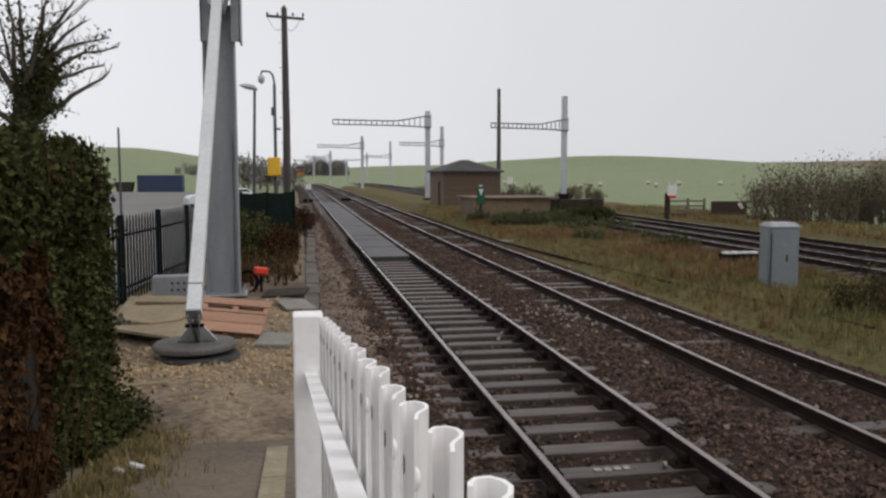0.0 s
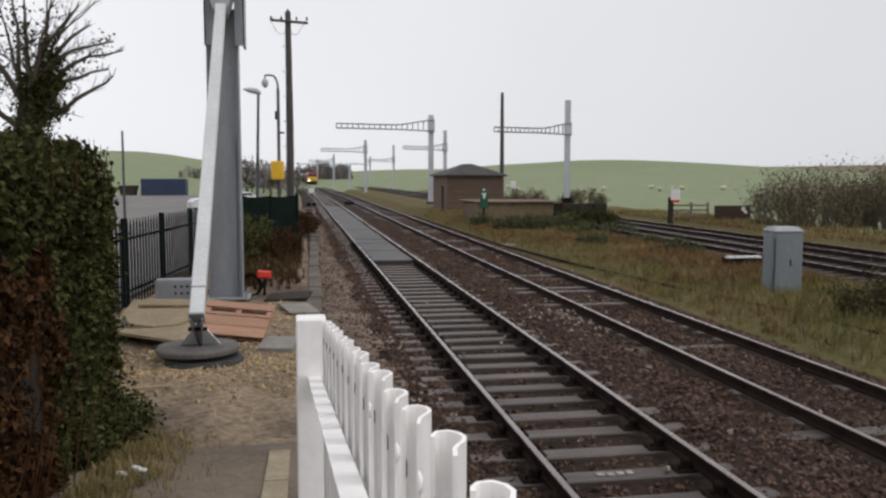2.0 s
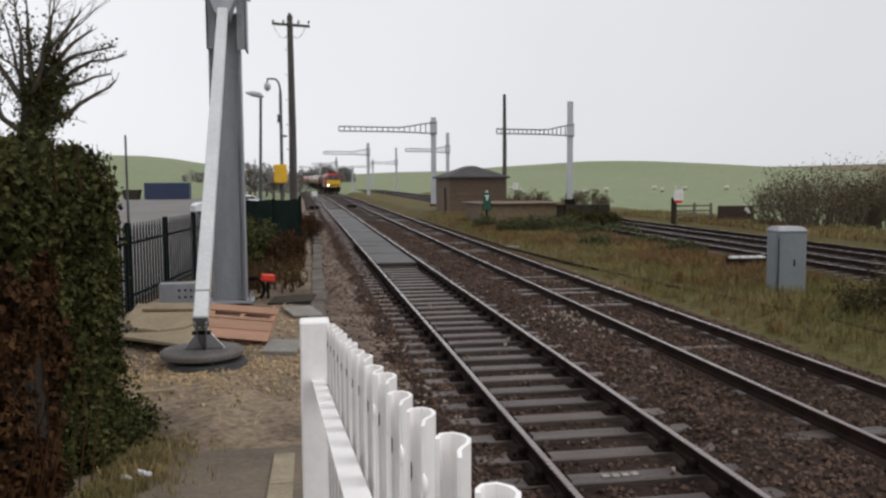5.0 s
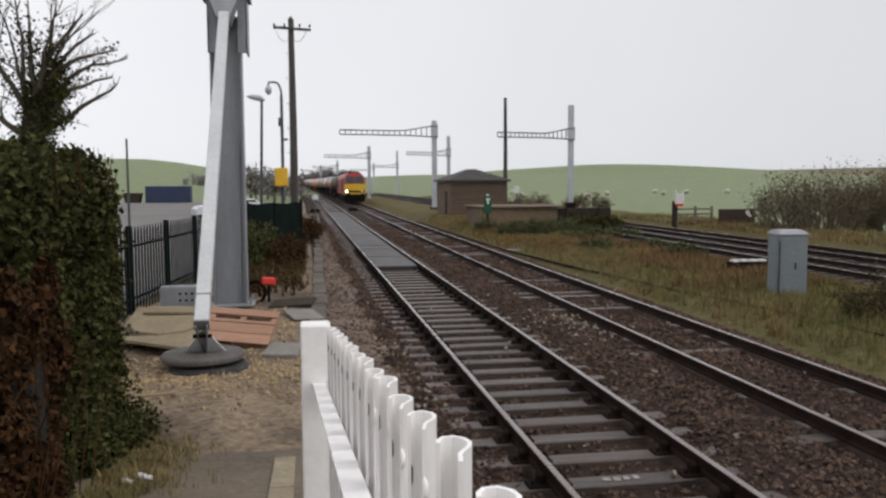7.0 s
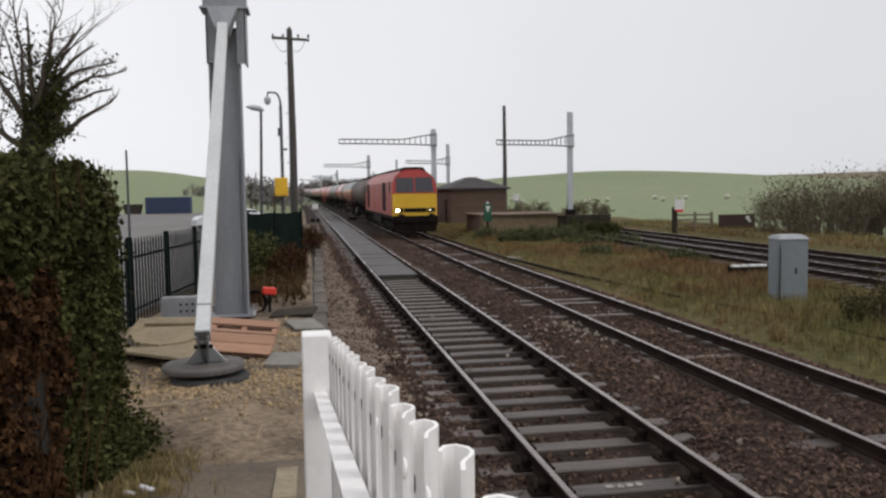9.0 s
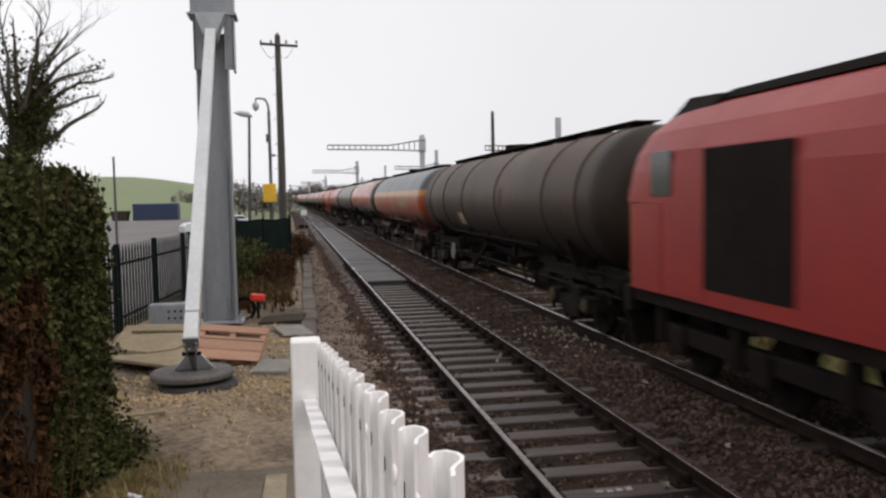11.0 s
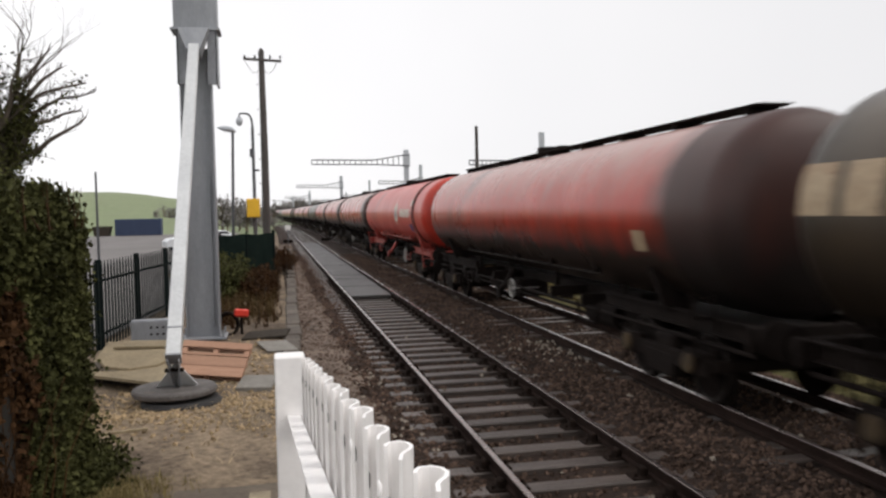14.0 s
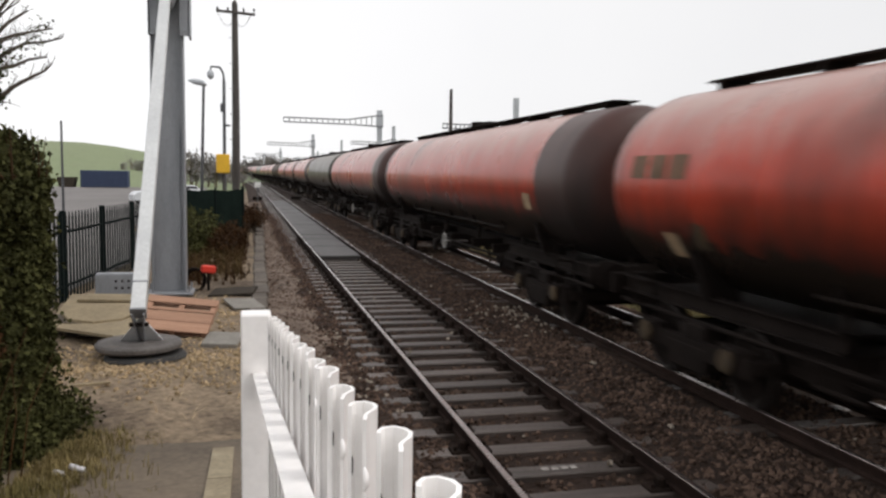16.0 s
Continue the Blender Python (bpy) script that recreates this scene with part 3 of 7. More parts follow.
# ---- grey mast held by a raking prop ----
def grey_mast():
    m = thing("steel_mast", "tall galvanised steel mast with a bolted splice", "mast")
    x, y = -1.59, 18.75
    def taper(name, cx0, cx1, cy, w0, w1, d, z0, z1):
        p = [(cx0 - w0 / 2, cy - d / 2, z0), (cx0 + w0 / 2, cy - d / 2, z0), (cx0 + w0 / 2, cy + d / 2, z0), (cx0 - w0 / 2, cy + d / 2, z0),
             (cx1 - w1 / 2, cy - d / 2, z1), (cx1 + w1 / 2, cy - d / 2, z1), (cx1 + w1 / 2, cy + d / 2, z1), (cx1 - w1 / 2, cy + d / 2, z1)]
        part(name, Shape().add(p, [(0, 3, 2, 1), (4, 5, 6, 7), (0, 1, 5, 4), (1, 2, 6, 5), (2, 3, 7, 6), (3, 0, 4, 7)]), GALV, m)

    taper("web", x, x + 0.02, y, 0.64, 0.58, 0.05, -0.1, 6.2)
    taper("flange", x - 0.34, x - 0.29, y, 0.035, 0.035, 0.44, -0.1, 6.2)
    taper("flange", x + 0.34, x + 0.33, y, 0.035, 0.035, 0.44, -0.1, 6.2)
    taper("cable_duct", x + 0.20, x + 0.22, y - 0.052, 0.05, 0.05, 0.05, 0.2, 3.4)
    part("base_plate", Shape().box((x, y, -0.08), (1.0, 0.8, 0.05), 0.01), GALV, m)
    for dx in (-0.43, 0.43):
        for dy in (-0.32, 0.32):
            part("anchor_bolt", Shape().tube([(x + dx, y + dy, -0.06), (x + dx, y + dy, 0.09)], 0.025, 8), GALV, m)
    xs = x + 0.06
    for dx in (-0.37, 0.42):
        part("splice_flange", Shape().box((xs + dx, y - 0.05, 5.95), (0.04, 0.62, 1.14), 0.006), GALV, m)
        part("splice_cover", Shape().box((xs + dx * 0.80, y - 0.345, 5.95), (0.20, 0.03, 1.14), 0.006), GALV, m)
        for k in range(5):
            part("bolt", Shape().disc((xs + dx * 0.80, y - 0.37, 5.5 + 0.2 * k), (0, 1, 0), 0.028, 0.03, 6), GALV, m)
    part("splice_plate", Shape().box((xs, y - 0.05, 6.55), (1.02, 0.72, 0.05), 0.008), GALV, m)
    part("upper_column", Shape().box((xs, y - 0.05, 9.2), (0.90, 0.55, 5.25), 0.01).box((xs - 0.3, y - 0.335, 9.2), (0.05, 0.03, 5.2)), GALV, m)
    g = Shape()
    for a, b in (((-0.33, 6.50), (-0.13, 6.02)),):
        pts = [(xs - 0.33, y - 0.75, 6.5), (xs + 0.30, y - 0.75, 6.5), (xs + 0.12, y - 0.95, 6.02), (xs - 0.14, y - 0.95, 6.02), (xs - 0.33, y - 0.35, 6.5), (xs + 0.30, y - 0.35, 6.5), (xs + 0.12, y - 0.45, 5.9), (xs - 0.14, y - 0.45, 5.9)]
        g.add(pts, [(0, 1, 2, 3), (4, 7, 6, 5), (0, 4, 5, 1), (1, 5, 6, 2), (2, 6, 7, 3), (3, 7, 4, 0)])
    part("prop_bracket", g, GALV, m, "tapered steel bracket")
    return m


grey_mast()


def prop():
    p = thing("raking_prop", "pale square steel tube propping the mast from a round foot", "prop")
    a, b = Vector((-1.45, 12.05, 0.60)), Vector((-1.515, 17.75, 6.04))
    way = (b - a).normalized()
    turn = way.to_track_quat("Z", "Y").to_matrix().to_4x4()
    mid, length = (a + b) / 2, (b - a).length
    part("tube", Shape().box(mid, (0.20, 0.20, length), 0.012, turn), GALV_PALE, p)
    part("collar", Shape().box(a + way * 0.48, (0.212, 0.212, 0.03), 0.004, turn), GALV, p)
    part("end_cap", Shape().box(a - way * 0.01, (0.215, 0.215, 0.03), 0.004, turn), GALV, p)
    for dx in (-0.09, 0.07):
        part("fork", Shape().add([(-1.45 + dx, 11.93, 0.58), (-1.43 + dx, 11.93, 0.58), (-1.45 + dx * 0.3, 12.32, 0.10), (-1.43 + dx * 0.3, 12.32, 0.10), (-1.45 + dx, 12.13, 0.62), (-1.43 + dx, 12.13, 0.62), (-1.45 + dx * 0.3, 12.44, 0.10), (-1.43 + dx * 0.3, 12.44, 0.10)],
                                [(0, 1, 3, 2), (4, 6, 7, 5), (0, 4, 5, 1), (2, 3, 7, 6), (0, 2, 6, 4), (1, 5, 7, 3)]), GALV, p)
    part("gusset", Shape().add([(-1.75, 12.42, 0.12), (-1.16, 12.42, 0.12), (-1.44, 12.15, 0.52), (-1.75, 12.46, 0.12), (-1.16, 12.46, 0.12), (-1.44, 12.19, 0.54)], [(0, 1, 2), (3, 5, 4), (0, 3, 4, 1), (1, 4, 5, 2), (2, 5, 3, 0)]), GALV_PALE, p)
    part("pin", Shape().tube([(-1.58, 12.1, 0.42), (-1.32, 12.1, 0.42)], 0.03, 10), BLACK, p)
    return p


prop()
FOOT_TOP = mat("muddy_grey_foot", (0.135, 0.122, 0.115), (0.085, 0.076, 0.072), 0.8, scale=2.5, fine=24, vary=0.35, third=(0.17, 0.125, 0.08), patch=0.02)
foot = thing("round_foot", "round muddy grey foot plate on a dark base under the prop", "base")
part("upper_disc", Shape().disc((-1.50, 12.50, 0.055), (0, 0, 1), 0.60, 0.10, 40, 0.025), FOOT_TOP, foot)
part("lower_disc", Shape().disc((-1.40, 12.40, -0.12), (0, 0, 1), 0.57, 0.16, 40, 0.05), RUBBER, foot)
part("raised_hub", Shape().tube([(-1.47, 12.45, 0.10), (-1.47, 12.45, 0.128)], [0.42, 0.30], 24), FOOT_TOP, foot)

# ---- builders' clutter round the mast ----
PLY = mat("muddy_board", (0.31, 0.245, 0.150), (0.215, 0.170, 0.108), 0.85, scale=1.6, fine=20, vary=0.25, third=(0.09, 0.075, 0.05))
PALLET = mat("reddish_pallet_wood", (0.43, 0.245, 0.160), (0.33, 0.185, 0.122), 0.8, scale=2.0, fine=30, vary=0.25, stretch=(0.6, 6, 6), bump=0.4, each=0.2)
chamber = thing("chamber_cover", "muddy board with a raised octagonal cover lying beside the mast", "cover")
part("board", Shape().add([(-3.10, 14.1, 0.03), (-1.75, 12.95, 0.03), (-1.55, 16.6, 0.10), (-3.30, 17.3, 0.08), (-3.10, 14.1, 0.075), (-1.75, 12.95, 0.075), (-1.55, 16.6, 0.145), (-3.30, 17.3, 0.125)],
                          [(0, 3, 2, 1), (4, 5, 6, 7), (0, 1, 5, 4), (1, 2, 6, 5), (2, 3, 7, 6), (3, 0, 4, 7)]), PLY, chamber)
# dark block put in for the shadow in the gap below the board
part("skirt", Shape().box((-2.45, 15.3, -0.06), (1.35, 2.3, 0.17), 0.02, pose(0, 0, 0, 0, 0, -8).to_3x3()), BARK, chamber, "dark fill for the shadow gap under the board")
OCT_TILT = (0.03, -0.10, 1)
part("octagon_rim", Shape().disc((-2.40, 14.72, 0.115), OCT_TILT, 0.66, 0.035, 8, 0.006), mat("wet_mud", (0.085, 0.064, 0.042), (0.055, 0.042, 0.030), 0.7, scale=3, fine=20), chamber, "dark wet rim")
part("octagon_plate", Shape().disc((-2.40, 14.72, 0.145), OCT_TILT, 0.58, 0.07, 8, 0.012), PLY, chamber)
part("back_board", Shape().box((-2.35, 16.35, 0.17), (1.25, 0.55, 0.05), 0.008, pose(0, 0, 0, 3, 0, -12).to_3x3()), PLY, chamber)

bin_plate = thing("perforated_plate", "galvanised perforated steel plate standing by the fence", "steel plate")
s = Shape().box((-2.45, 17.52, 0.185), (0.92, 0.03, 0.56), 0.006).box((-2.45, 17.66, 0.47), (0.92, 0.28, 0.03), 0.006).box((-2.90, 17.66, 0.18), (0.03, 0.28, 0.56), 0.004)
part("sheet", s, GALV, bin_plate)
for r in range(2):
    for c in range(4):
        part("hole", Shape().disc((-2.52 + 0.12 * c, 17.50, 0.20 + 0.14 * r), (0, 1, 0), 0.026, 0.008, 12), BLACK, bin_plate)


def pallet():
    p = thing("timber_pallet", "reddish timber pallet leaning over the rubble", "pallet", at=pose(-1.08, 14.2, 0.16, 27, 0, 0) @ pose(0, 0, 0, 0, 0, -11))
    for i, (y, w) in enumerate(((-0.35, 0.25), (-0.09, 0.25), (0.10, 0.07), (0.36, 0.18))):
        part("slat", Shape().box((0, y, 0.06), (1.16, w, 0.022), 0.004), PALLET, p)
    for x in (-0.52, 0, 0.52):
        part("bearer", Shape().box((x, 0, 0.0), (0.09, 0.9, 0.09), 0.006), PALLET, p)
    for y in (-0.37, 0, 0.37):
        part("bottom_board", Shape().box((0, y, -0.055), (1.14, 0.1, 0.02), 0.004), PALLET, p)
    return p


pallet()
RED_PLASTIC = mat("red_plastic", (0.72, 0.050, 0.028), (0.60, 0.04, 0.024), 0.45, scale=4, fine=30, vary=0.1, bump=0)
marker = thing("red_marker_post", "bright red plastic marker on a short black stake", "marker")
part("marker_cap", Shape().box((-0.80, 19.2, 0.36), (0.32, 0.14, 0.17), 0.03, pose(0, 0, 0, 0, 6, 10).to_3x3()), RED_PLASTIC, marker)
part("stake", Shape().tube([(-0.80, 19.2, -0.15), (-0.80, 19.2, 0.30)], 0.035, 8), BLACK, marker)
coil = [(-1.12 + 0.22 * math.cos(a), 19.3 + 0.05 * math.sin(a), 0.10 + 0.26 * math.sin(a)) for a in [math.pi * 2 * i / 24 for i in range(25)]]
single("cable_coil", Shape().tube(coil, 0.035, 7, False).tube([(x + 0.03, y + 0.07, z * 0.9) for x, y, z in coil], 0.03, 7, False), BLACK, "coil of black cable standing by the mast foot", "cable coil")
single("steel_sheet", Shape().box((-0.02, 16.9, -0.075), (0.62, 1.0, 0.03), 0.006, pose(0, 0, 0, 3, 2, 14).to_3x3()), CONCRETE, "pale grey sheet lying on the earth", "sheet")
single("rusty_plate", Shape().box((-0.25, 18.6, -0.07), (0.95, 0.9, 0.05), 0.01, pose(0, 0, 0, 2, -3, -8).to_3x3()), BARK, "dark rusty plate lying on the earth", "plate")
single("broken_stake", Shape().box((-1.95, 10.75, -0.075), (0.62, 0.05, 0.035), 0.006, pose(0, 0, 0, 0, 0, 12).to_3x3()), PLY, "pale broken stake lying on the sand", "stake")
single("concrete_slab", Shape().box((-0.35, 13.4, -0.10), (0.55, 0.9, 0.08), 0.012, pose(0, 0, 0, 1, 2, -6).to_3x3()), CONCRETE, "flat grey paving slab in the earth", "slab")
strip = Shape()
for i in range(3):
    y0, y1 = 4.0 + 1.26 * i, 5.24 + 1.26 * i
    strip.add([(x, y, ramp_z(y) + dz) for y in (y0, y1) for x, dz in ((-0.30, -0.02), (-0.11, -0.02), (-0.11, 0.022), (-0.30, 0.022))], [(0, 1, 5, 4), (1, 2, 6, 5), (2, 3, 7, 6), (3, 0, 4, 7), (0, 3, 2, 1), (4, 5, 6, 7)])
CREAM_WORN = mat("worn_cream_paint", (0.36, 0.30, 0.20), (0.25, 0.205, 0.135), 0.8, scale=3, fine=22, vary=0.3, third=(0.14, 0.11, 0.075), patch=0.04)
single("edge_strip", strip, CREAM_WORN, "worn cream-painted strip along the ramp", "edging", kind="structure")

# rubble and crumbs on the sandy ground
rng = random.Random(11)


def stones(name, label, spots, material, low, high, group_kind="stuff"):
    """Loose stones, each a lumpy little block."""
    s = Shape()
    for x, y, z in spots:
        r = rng.uniform(low, high)
        ax = [Vector((rng.gauss(0, 1), rng.gauss(0, 1), rng.gauss(0, 1))).normalized() for _ in range(1)][0]
        q = Matrix.Rotation(rng.uniform(0, 6.28), 3, ax)
        k = [r * rng.uniform(0.6, 1.3) for _ in range(6)]
        pts = [(k[0], 0, 0), (-k[1], 0, 0), (0, k[2], 0), (0, -k[3], 0), (0, 0, k[4]), (0, 0, -k[5])]
        c = Vector((x, y, z))
        s.add([c + q @ Vector(p) for p in pts], [(0, 2, 4), (2, 1, 4), (1, 3, 4), (3, 0, 4), (2, 0, 5), (1, 2, 5), (3, 1, 5), (0, 3, 5)])
    return single(name, s, material, label, "stones", kind=group_kind, tidy=False)


RUBBLE = island(mat("sandy_rubble", (0.50, 0.37, 0.22), (0.33, 0.245, 0.15), 0.95, specular=0.1, scale=3, fine=20), 0.8)
spots = []
for _ in range(1500):
    x, y = rng.uniform(-3.0, 0.2), rng.gauss(12.1, 0.75)
    spots.append((x, y, yard_z(x, y) + 0.005))
for _ in range(500):
    x, y = rng.gauss(-0.3, 0.5), rng.gauss(15.5, 1.8)
    spots.append((min(x, 0.25), y, yard_z(x, y) + 0.005))
stones("rubble", "crumbs of sandy rubble round the prop's foot", spots, RUBBLE, 0.008, 0.046)

# stones of the ballast, where the camera passes nearest
spots = []
for _ in range(90000):
    y = 0.5 + 54 * rng.random() ** 1.9
    x = rng.uniform(0.4, 8.6)
    off = min(abs(x - NEAR_TRACK), abs(x - FAR_TRACK))
    if abs(off - 0.7525) < 0.10:
        continue
    if abs(x - NEAR_TRACK) < 0.72 and rng.random() < 0.62:
        continue
    if abs(x - NEAR_TRACK) < 1.32 and abs((y - 1.95 + 0.326) % 0.652 - 0.326) < 0.11 and rng.random() < 0.75:
        continue
    spots.append((x, y, bed_z(x) + rng.uniform(-0.012, 0.022)))
stones("ballast_stones", "loose brown-grey ballast stones round the sleepers", spots, STONE, 0.02, 0.046)
PALE_STONE = mat("pale_chippings", (0.36, 0.31, 0.25), (0.26, 0.22, 0.18), 0.9, scale=4, fine=30)
spots = [(rng.gauss(5.0, 0.30), rng.gauss(15.2, 0.9), -0.15) for _ in range(70)] + [(rng.uniform(0.6, 8.2), rng.uniform(6, 30), -0.16) for _ in range(90)] + [(rng.gauss(1.45, 0.2), rng.uniform(9, 15), -0.2) for _ in range(70)]
stones("pale_chippings", "scattered pale stone chippings on the ballast", spots, PALE_STONE, 0.02, 0.05)
single("painted_mark", Shape().box((2.76, 7.17, -0.187), (0.07, 0.07, 0.008)).box((2.86, 7.165, -0.187), (0.06, 0.08, 0.008)).box((2.955, 7.17, -0.187), (0.065, 0.07, 0.008)).box((3.05, 7.175, -0.187), (0.06, 0.08, 0.008)), LOGO_PAINT := mat("faded_white_paint", (0.42, 0.39, 0.36), (0.24, 0.22, 0.20), 0.8, scale=9, fine=50, vary=0.4), "faded white painted mark on a sleeper", "marking")
# a worn kerb of old coping stones along the edge of the ballast
kerb = thing("stone_kerb", "low worn edging of concrete coping stones beside the ballast", "kerb", kind="structure")
stone_mesh = Shape().box((0, 0, 0), (0.34, 0.88, 0.16), 0.03).mesh("coping_stone", mat("muddy_coping_stone", (0.150, 0.124, 0.102), (0.092, 0.075, 0.062), 0.9, scale=1.6, fine=18, vary=0.35, each=0.35, third=(0.085, 0.066, 0.050), patch=0.06))
y = 14.2
while y < 62:
    c = new("coping_stone", stone_mesh)
    c.parent = kerb
    c.matrix_local = pose(0.24 + 0.0175 * (y - 14) + rng.uniform(-0.03, 0.03), y, -0.15 + rng.uniform(-0.025, 0.02), rng.uniform(-2, 2), rng.uniform(-3, 3), rng.uniform(-2, 2))
    y += 0.93


# ---- green palisade fence and netting ----
def green_fence():
    f = thing("green_palisade_fence", "dark green steel palisade fence round the car park", "fence")
    pale_mesh = Shape().prism([(-0.043, 0.05), (-0.02, 0.05), (0, 0.05), (0.02, 0.05), (0.043, 0.05), (0.043, 1.72), (0, 1.86), (-0.043, 1.72)], -0.008, 0.008).mesh("pale", GREEN_DARK)
    post_mesh = Shape().box((0, 0, 0.92), (0.11, 0.11, 1.98), 0.008).mesh("post", GREEN_DARK)
    line = [Vector((-4.3, 12.6)), Vector((-3.5, 17.9)), Vector((-2.72, 24.6)), Vector((-2.45, 30.0))]
    for a, b in zip(line, line[1:]):
        n = int((b - a).length / 0.205)
        ang = math.degrees(math.atan2((b - a).y, (b - a).x))
        for i in range(n):
            q = a + (b - a) * (i / n)
            p = new("pale", pale_mesh)
            p.parent = f
            p.matrix_local = pose(q.x, q.y, -0.15, 0, 0, ang)
        for i in range(int(n / 13) + 1):
            q = a + (b - a) * (i * 13 / n) + Vector((-0.06, 0))
            p = new("post", post_mesh)
            p.parent = f
            p.matrix_local = pose(q.x, q.y, -0.18, 0, 0, ang)
        for z in (0.35, 1.45):
            mid = (a + b) / 2
            part("rail", Shape().box((mid.x - 0.035, mid.y, z - 0.15), ((b - a).length, 0.04, 0.05), 0, pose(0, 0, 0, 0, 0, ang).to_3x3()), GREEN_DARK, f)
    return f


green_fence()
net = thing("netted_fence", "dark green netting fence beside the telegraph pole", "fence")
net_line = [(-3.6, 33.5), (-2.45, 36.2), (-1.2, 36.6), (-0.05, 36.9), (-0.10, 39.5)]
for (xa, ya), (xb, yb) in zip(net_line, net_line[1:]):
    a, b = Vector((xa, ya, 0)), Vector((xb, yb, 0))
    s = Shape()
    for i in range(13):
        q = a + (b - a) * (i / 12)
        for j in range(6):
            s.v.append((q.x + 0.03 * noise.noise((q.x * 3, q.y * 3, j * 0.9)), q.y + 0.04 * noise.noise((q.x * 4, 5, j * 0.8)), -0.12 + 0.37 * j + (0.05 * noise.noise((q.x * 2, q.y, 1)) if j == 5 else 0)))
    k = len(s.v)
    s.v += [(x, y + 0.02, z) for x, y, z in s.v]
    for i in range(12):
        for j in range(5):
            f4 = (i * 6 + j, (i + 1) * 6 + j, (i + 1) * 6 + j + 1, i * 6 + j + 1)
            s.f += [f4, tuple(k + v for v in f4[::-1])]
            s.s += [True, True]
    part("netting", s, NETTING, net)
    part("post", Shape().tube([(b.x, b.y, -0.15), (b.x, b.y, 1.85)], 0.045, 8), GREEN_DARK, net)


# ---- poles ----
def telegraph_pole(x, y, h, label, arm=0.0):
    p = thing("telegraph_pole", label, "telegraph pole", "timber poles")
    part("pole", Shape().tube([(x, y, -0.4), (x + 0.02, y, h * 0.5), (x, y, h)], [0.19, 0.165, 0.125], 14), TIMBER, p)
    if arm:
        part("crossarm", Shape().box((x + 0.05, y - 0.14, h - 0.42), (arm, 0.10, 0.11), 0.01, pose(0, 0, 0, 0, 2.0, 6).to_3x3()), TIMBER, p)
        for d in (-0.47, -0.2, 0.2, 0.47):
            part("insulator", Shape().tube([(x + 0.05 + d * arm, y - 0.14, h - 0.36), (x + 0.05 + d * arm, y - 0.14, h - 0.28), (x + 0.05 + d * arm, y - 0.14, h - 0.2)], [0.03, 0.05, 0.02], 8), BLACK, p)
        part("pole_cap", Shape().tube([(x, y, h), (x, y, h + 0.14)], [0.12, 0.03], 10), TIMBER, p)
        for side in (-1, 1):
            pts = [(x + side * (0.72 - 0.6 * k), y - 0.16, h - 0.45 - 0.55 * math.sin(k * 2.2)) for k in [i / 7 for i in range(8)]]
            part("slack_wire", Shape().tube(pts, 0.012, 4), BLACK, p)
        for i in range(5):
            z = h - 1.5 - i * 1.1
            part("step_iron", Shape().tube([(x - 0.16, y - 0.1, z), (x - 0.24, y - 0.1, z)], 0.02, 5), BLACK, p)
    return p


telegraph_pole(-0.36, 38.0, 9.85, "tall dark timber telegraph pole with one crossarm", 1.65)
telegraph_pole(16.42, 66.0, 9.4, "plain dark timber pole behind the brick hut")
SIGN_YELLOW = mat("yellow_box_paint", (0.78, 0.46, 0.03), (0.68, 0.39, 0.028), 0.5, scale=3, fine=20, vary=0.08, bump=0)
yb = thing("yellow_box", "bright yellow equipment box on a post", "equipment box")
part("cabinet_body", Shape().box((-0.885, 37.0, 2.86), (0.56, 0.30, 0.82), 0.03), SIGN_YELLOW, yb)
part("door_seam", Shape().box((-0.885, 36.845, 2.86), (0.46, 0.012, 0.70), 0.003), SIGN_YELLOW, yb)
part("post", Shape().box((-0.86, 37.1, 1.15), (0.12, 0.12, 2.7), 0.01), TIMBER, yb)
LAMP_GREY = mat("dark_lamp_column", (0.075, 0.078, 0.085), (0.055, 0.057, 0.062), 0.5, scale=2, fine=20)
lp = thing("street_lamp", "dark slim lamp column with a flat pale lantern", "street lamp")
part("column", Shape().tube([(-1.93, 40, -0.15), (-1.93, 40, 1.2), (-1.79, 40, 6.5)], [0.085, 0.075, 0.06], 10), LAMP_GREY, lp)
part("lantern", Shape().tube([(-1.66, 40, 6.46), (-1.85, 40, 6.56), (-2.2, 40, 6.62), (-2.48, 40, 6.66)], [0.05, 0.14, 0.13, 0.03], 10), MAST_GREY, lp, "flat pale grey lantern")
cc = thing("camera_pole", "grey pole with a swan-neck arm and a dome camera", "camera pole")
arc = [(-0.93, 42, -0.15), (-0.93, 42, 6.9)] + [(-1.22 + 0.29 * math.cos(a), 42, 6.95 + 0.60 * math.sin(a)) for a in [math.pi / 2 * i / 8 for i in range(9)]] + [(-1.54, 42, 7.55), (-1.55, 42, 7.35)]
part("pole", Shape().tube(arc, [0.09, 0.075] + [0.05] * 11, 10), LAMP_GREY, cc)
part("dome_camera", Shape().tube([(-1.55, 42, 7.38), (-1.55, 42, 7.25), (-1.55, 42, 7.05), (-1.55, 42, 6.95)], [0.07, 0.17, 0.15, 0.05], 14), MAST_GREY, cc, "pale dome camera housing")
for z in (5.6, 4.75):
    part("bracket", Shape().box((-1.02 if z > 5 else -0.8, 41.9, z), (0.16 if z > 5 else 0.3, 0.12, 0.42 if z > 5 else 0.1), 0.02), LAMP_GREY, cc)
single("thin_post", Shape().tube([(-5.93, 30, -0.2), (-5.93, 30, 4.15)], [0.05, 0.035], 8), LAMP_GREY, "thin dark post rising over the hedge", "post")


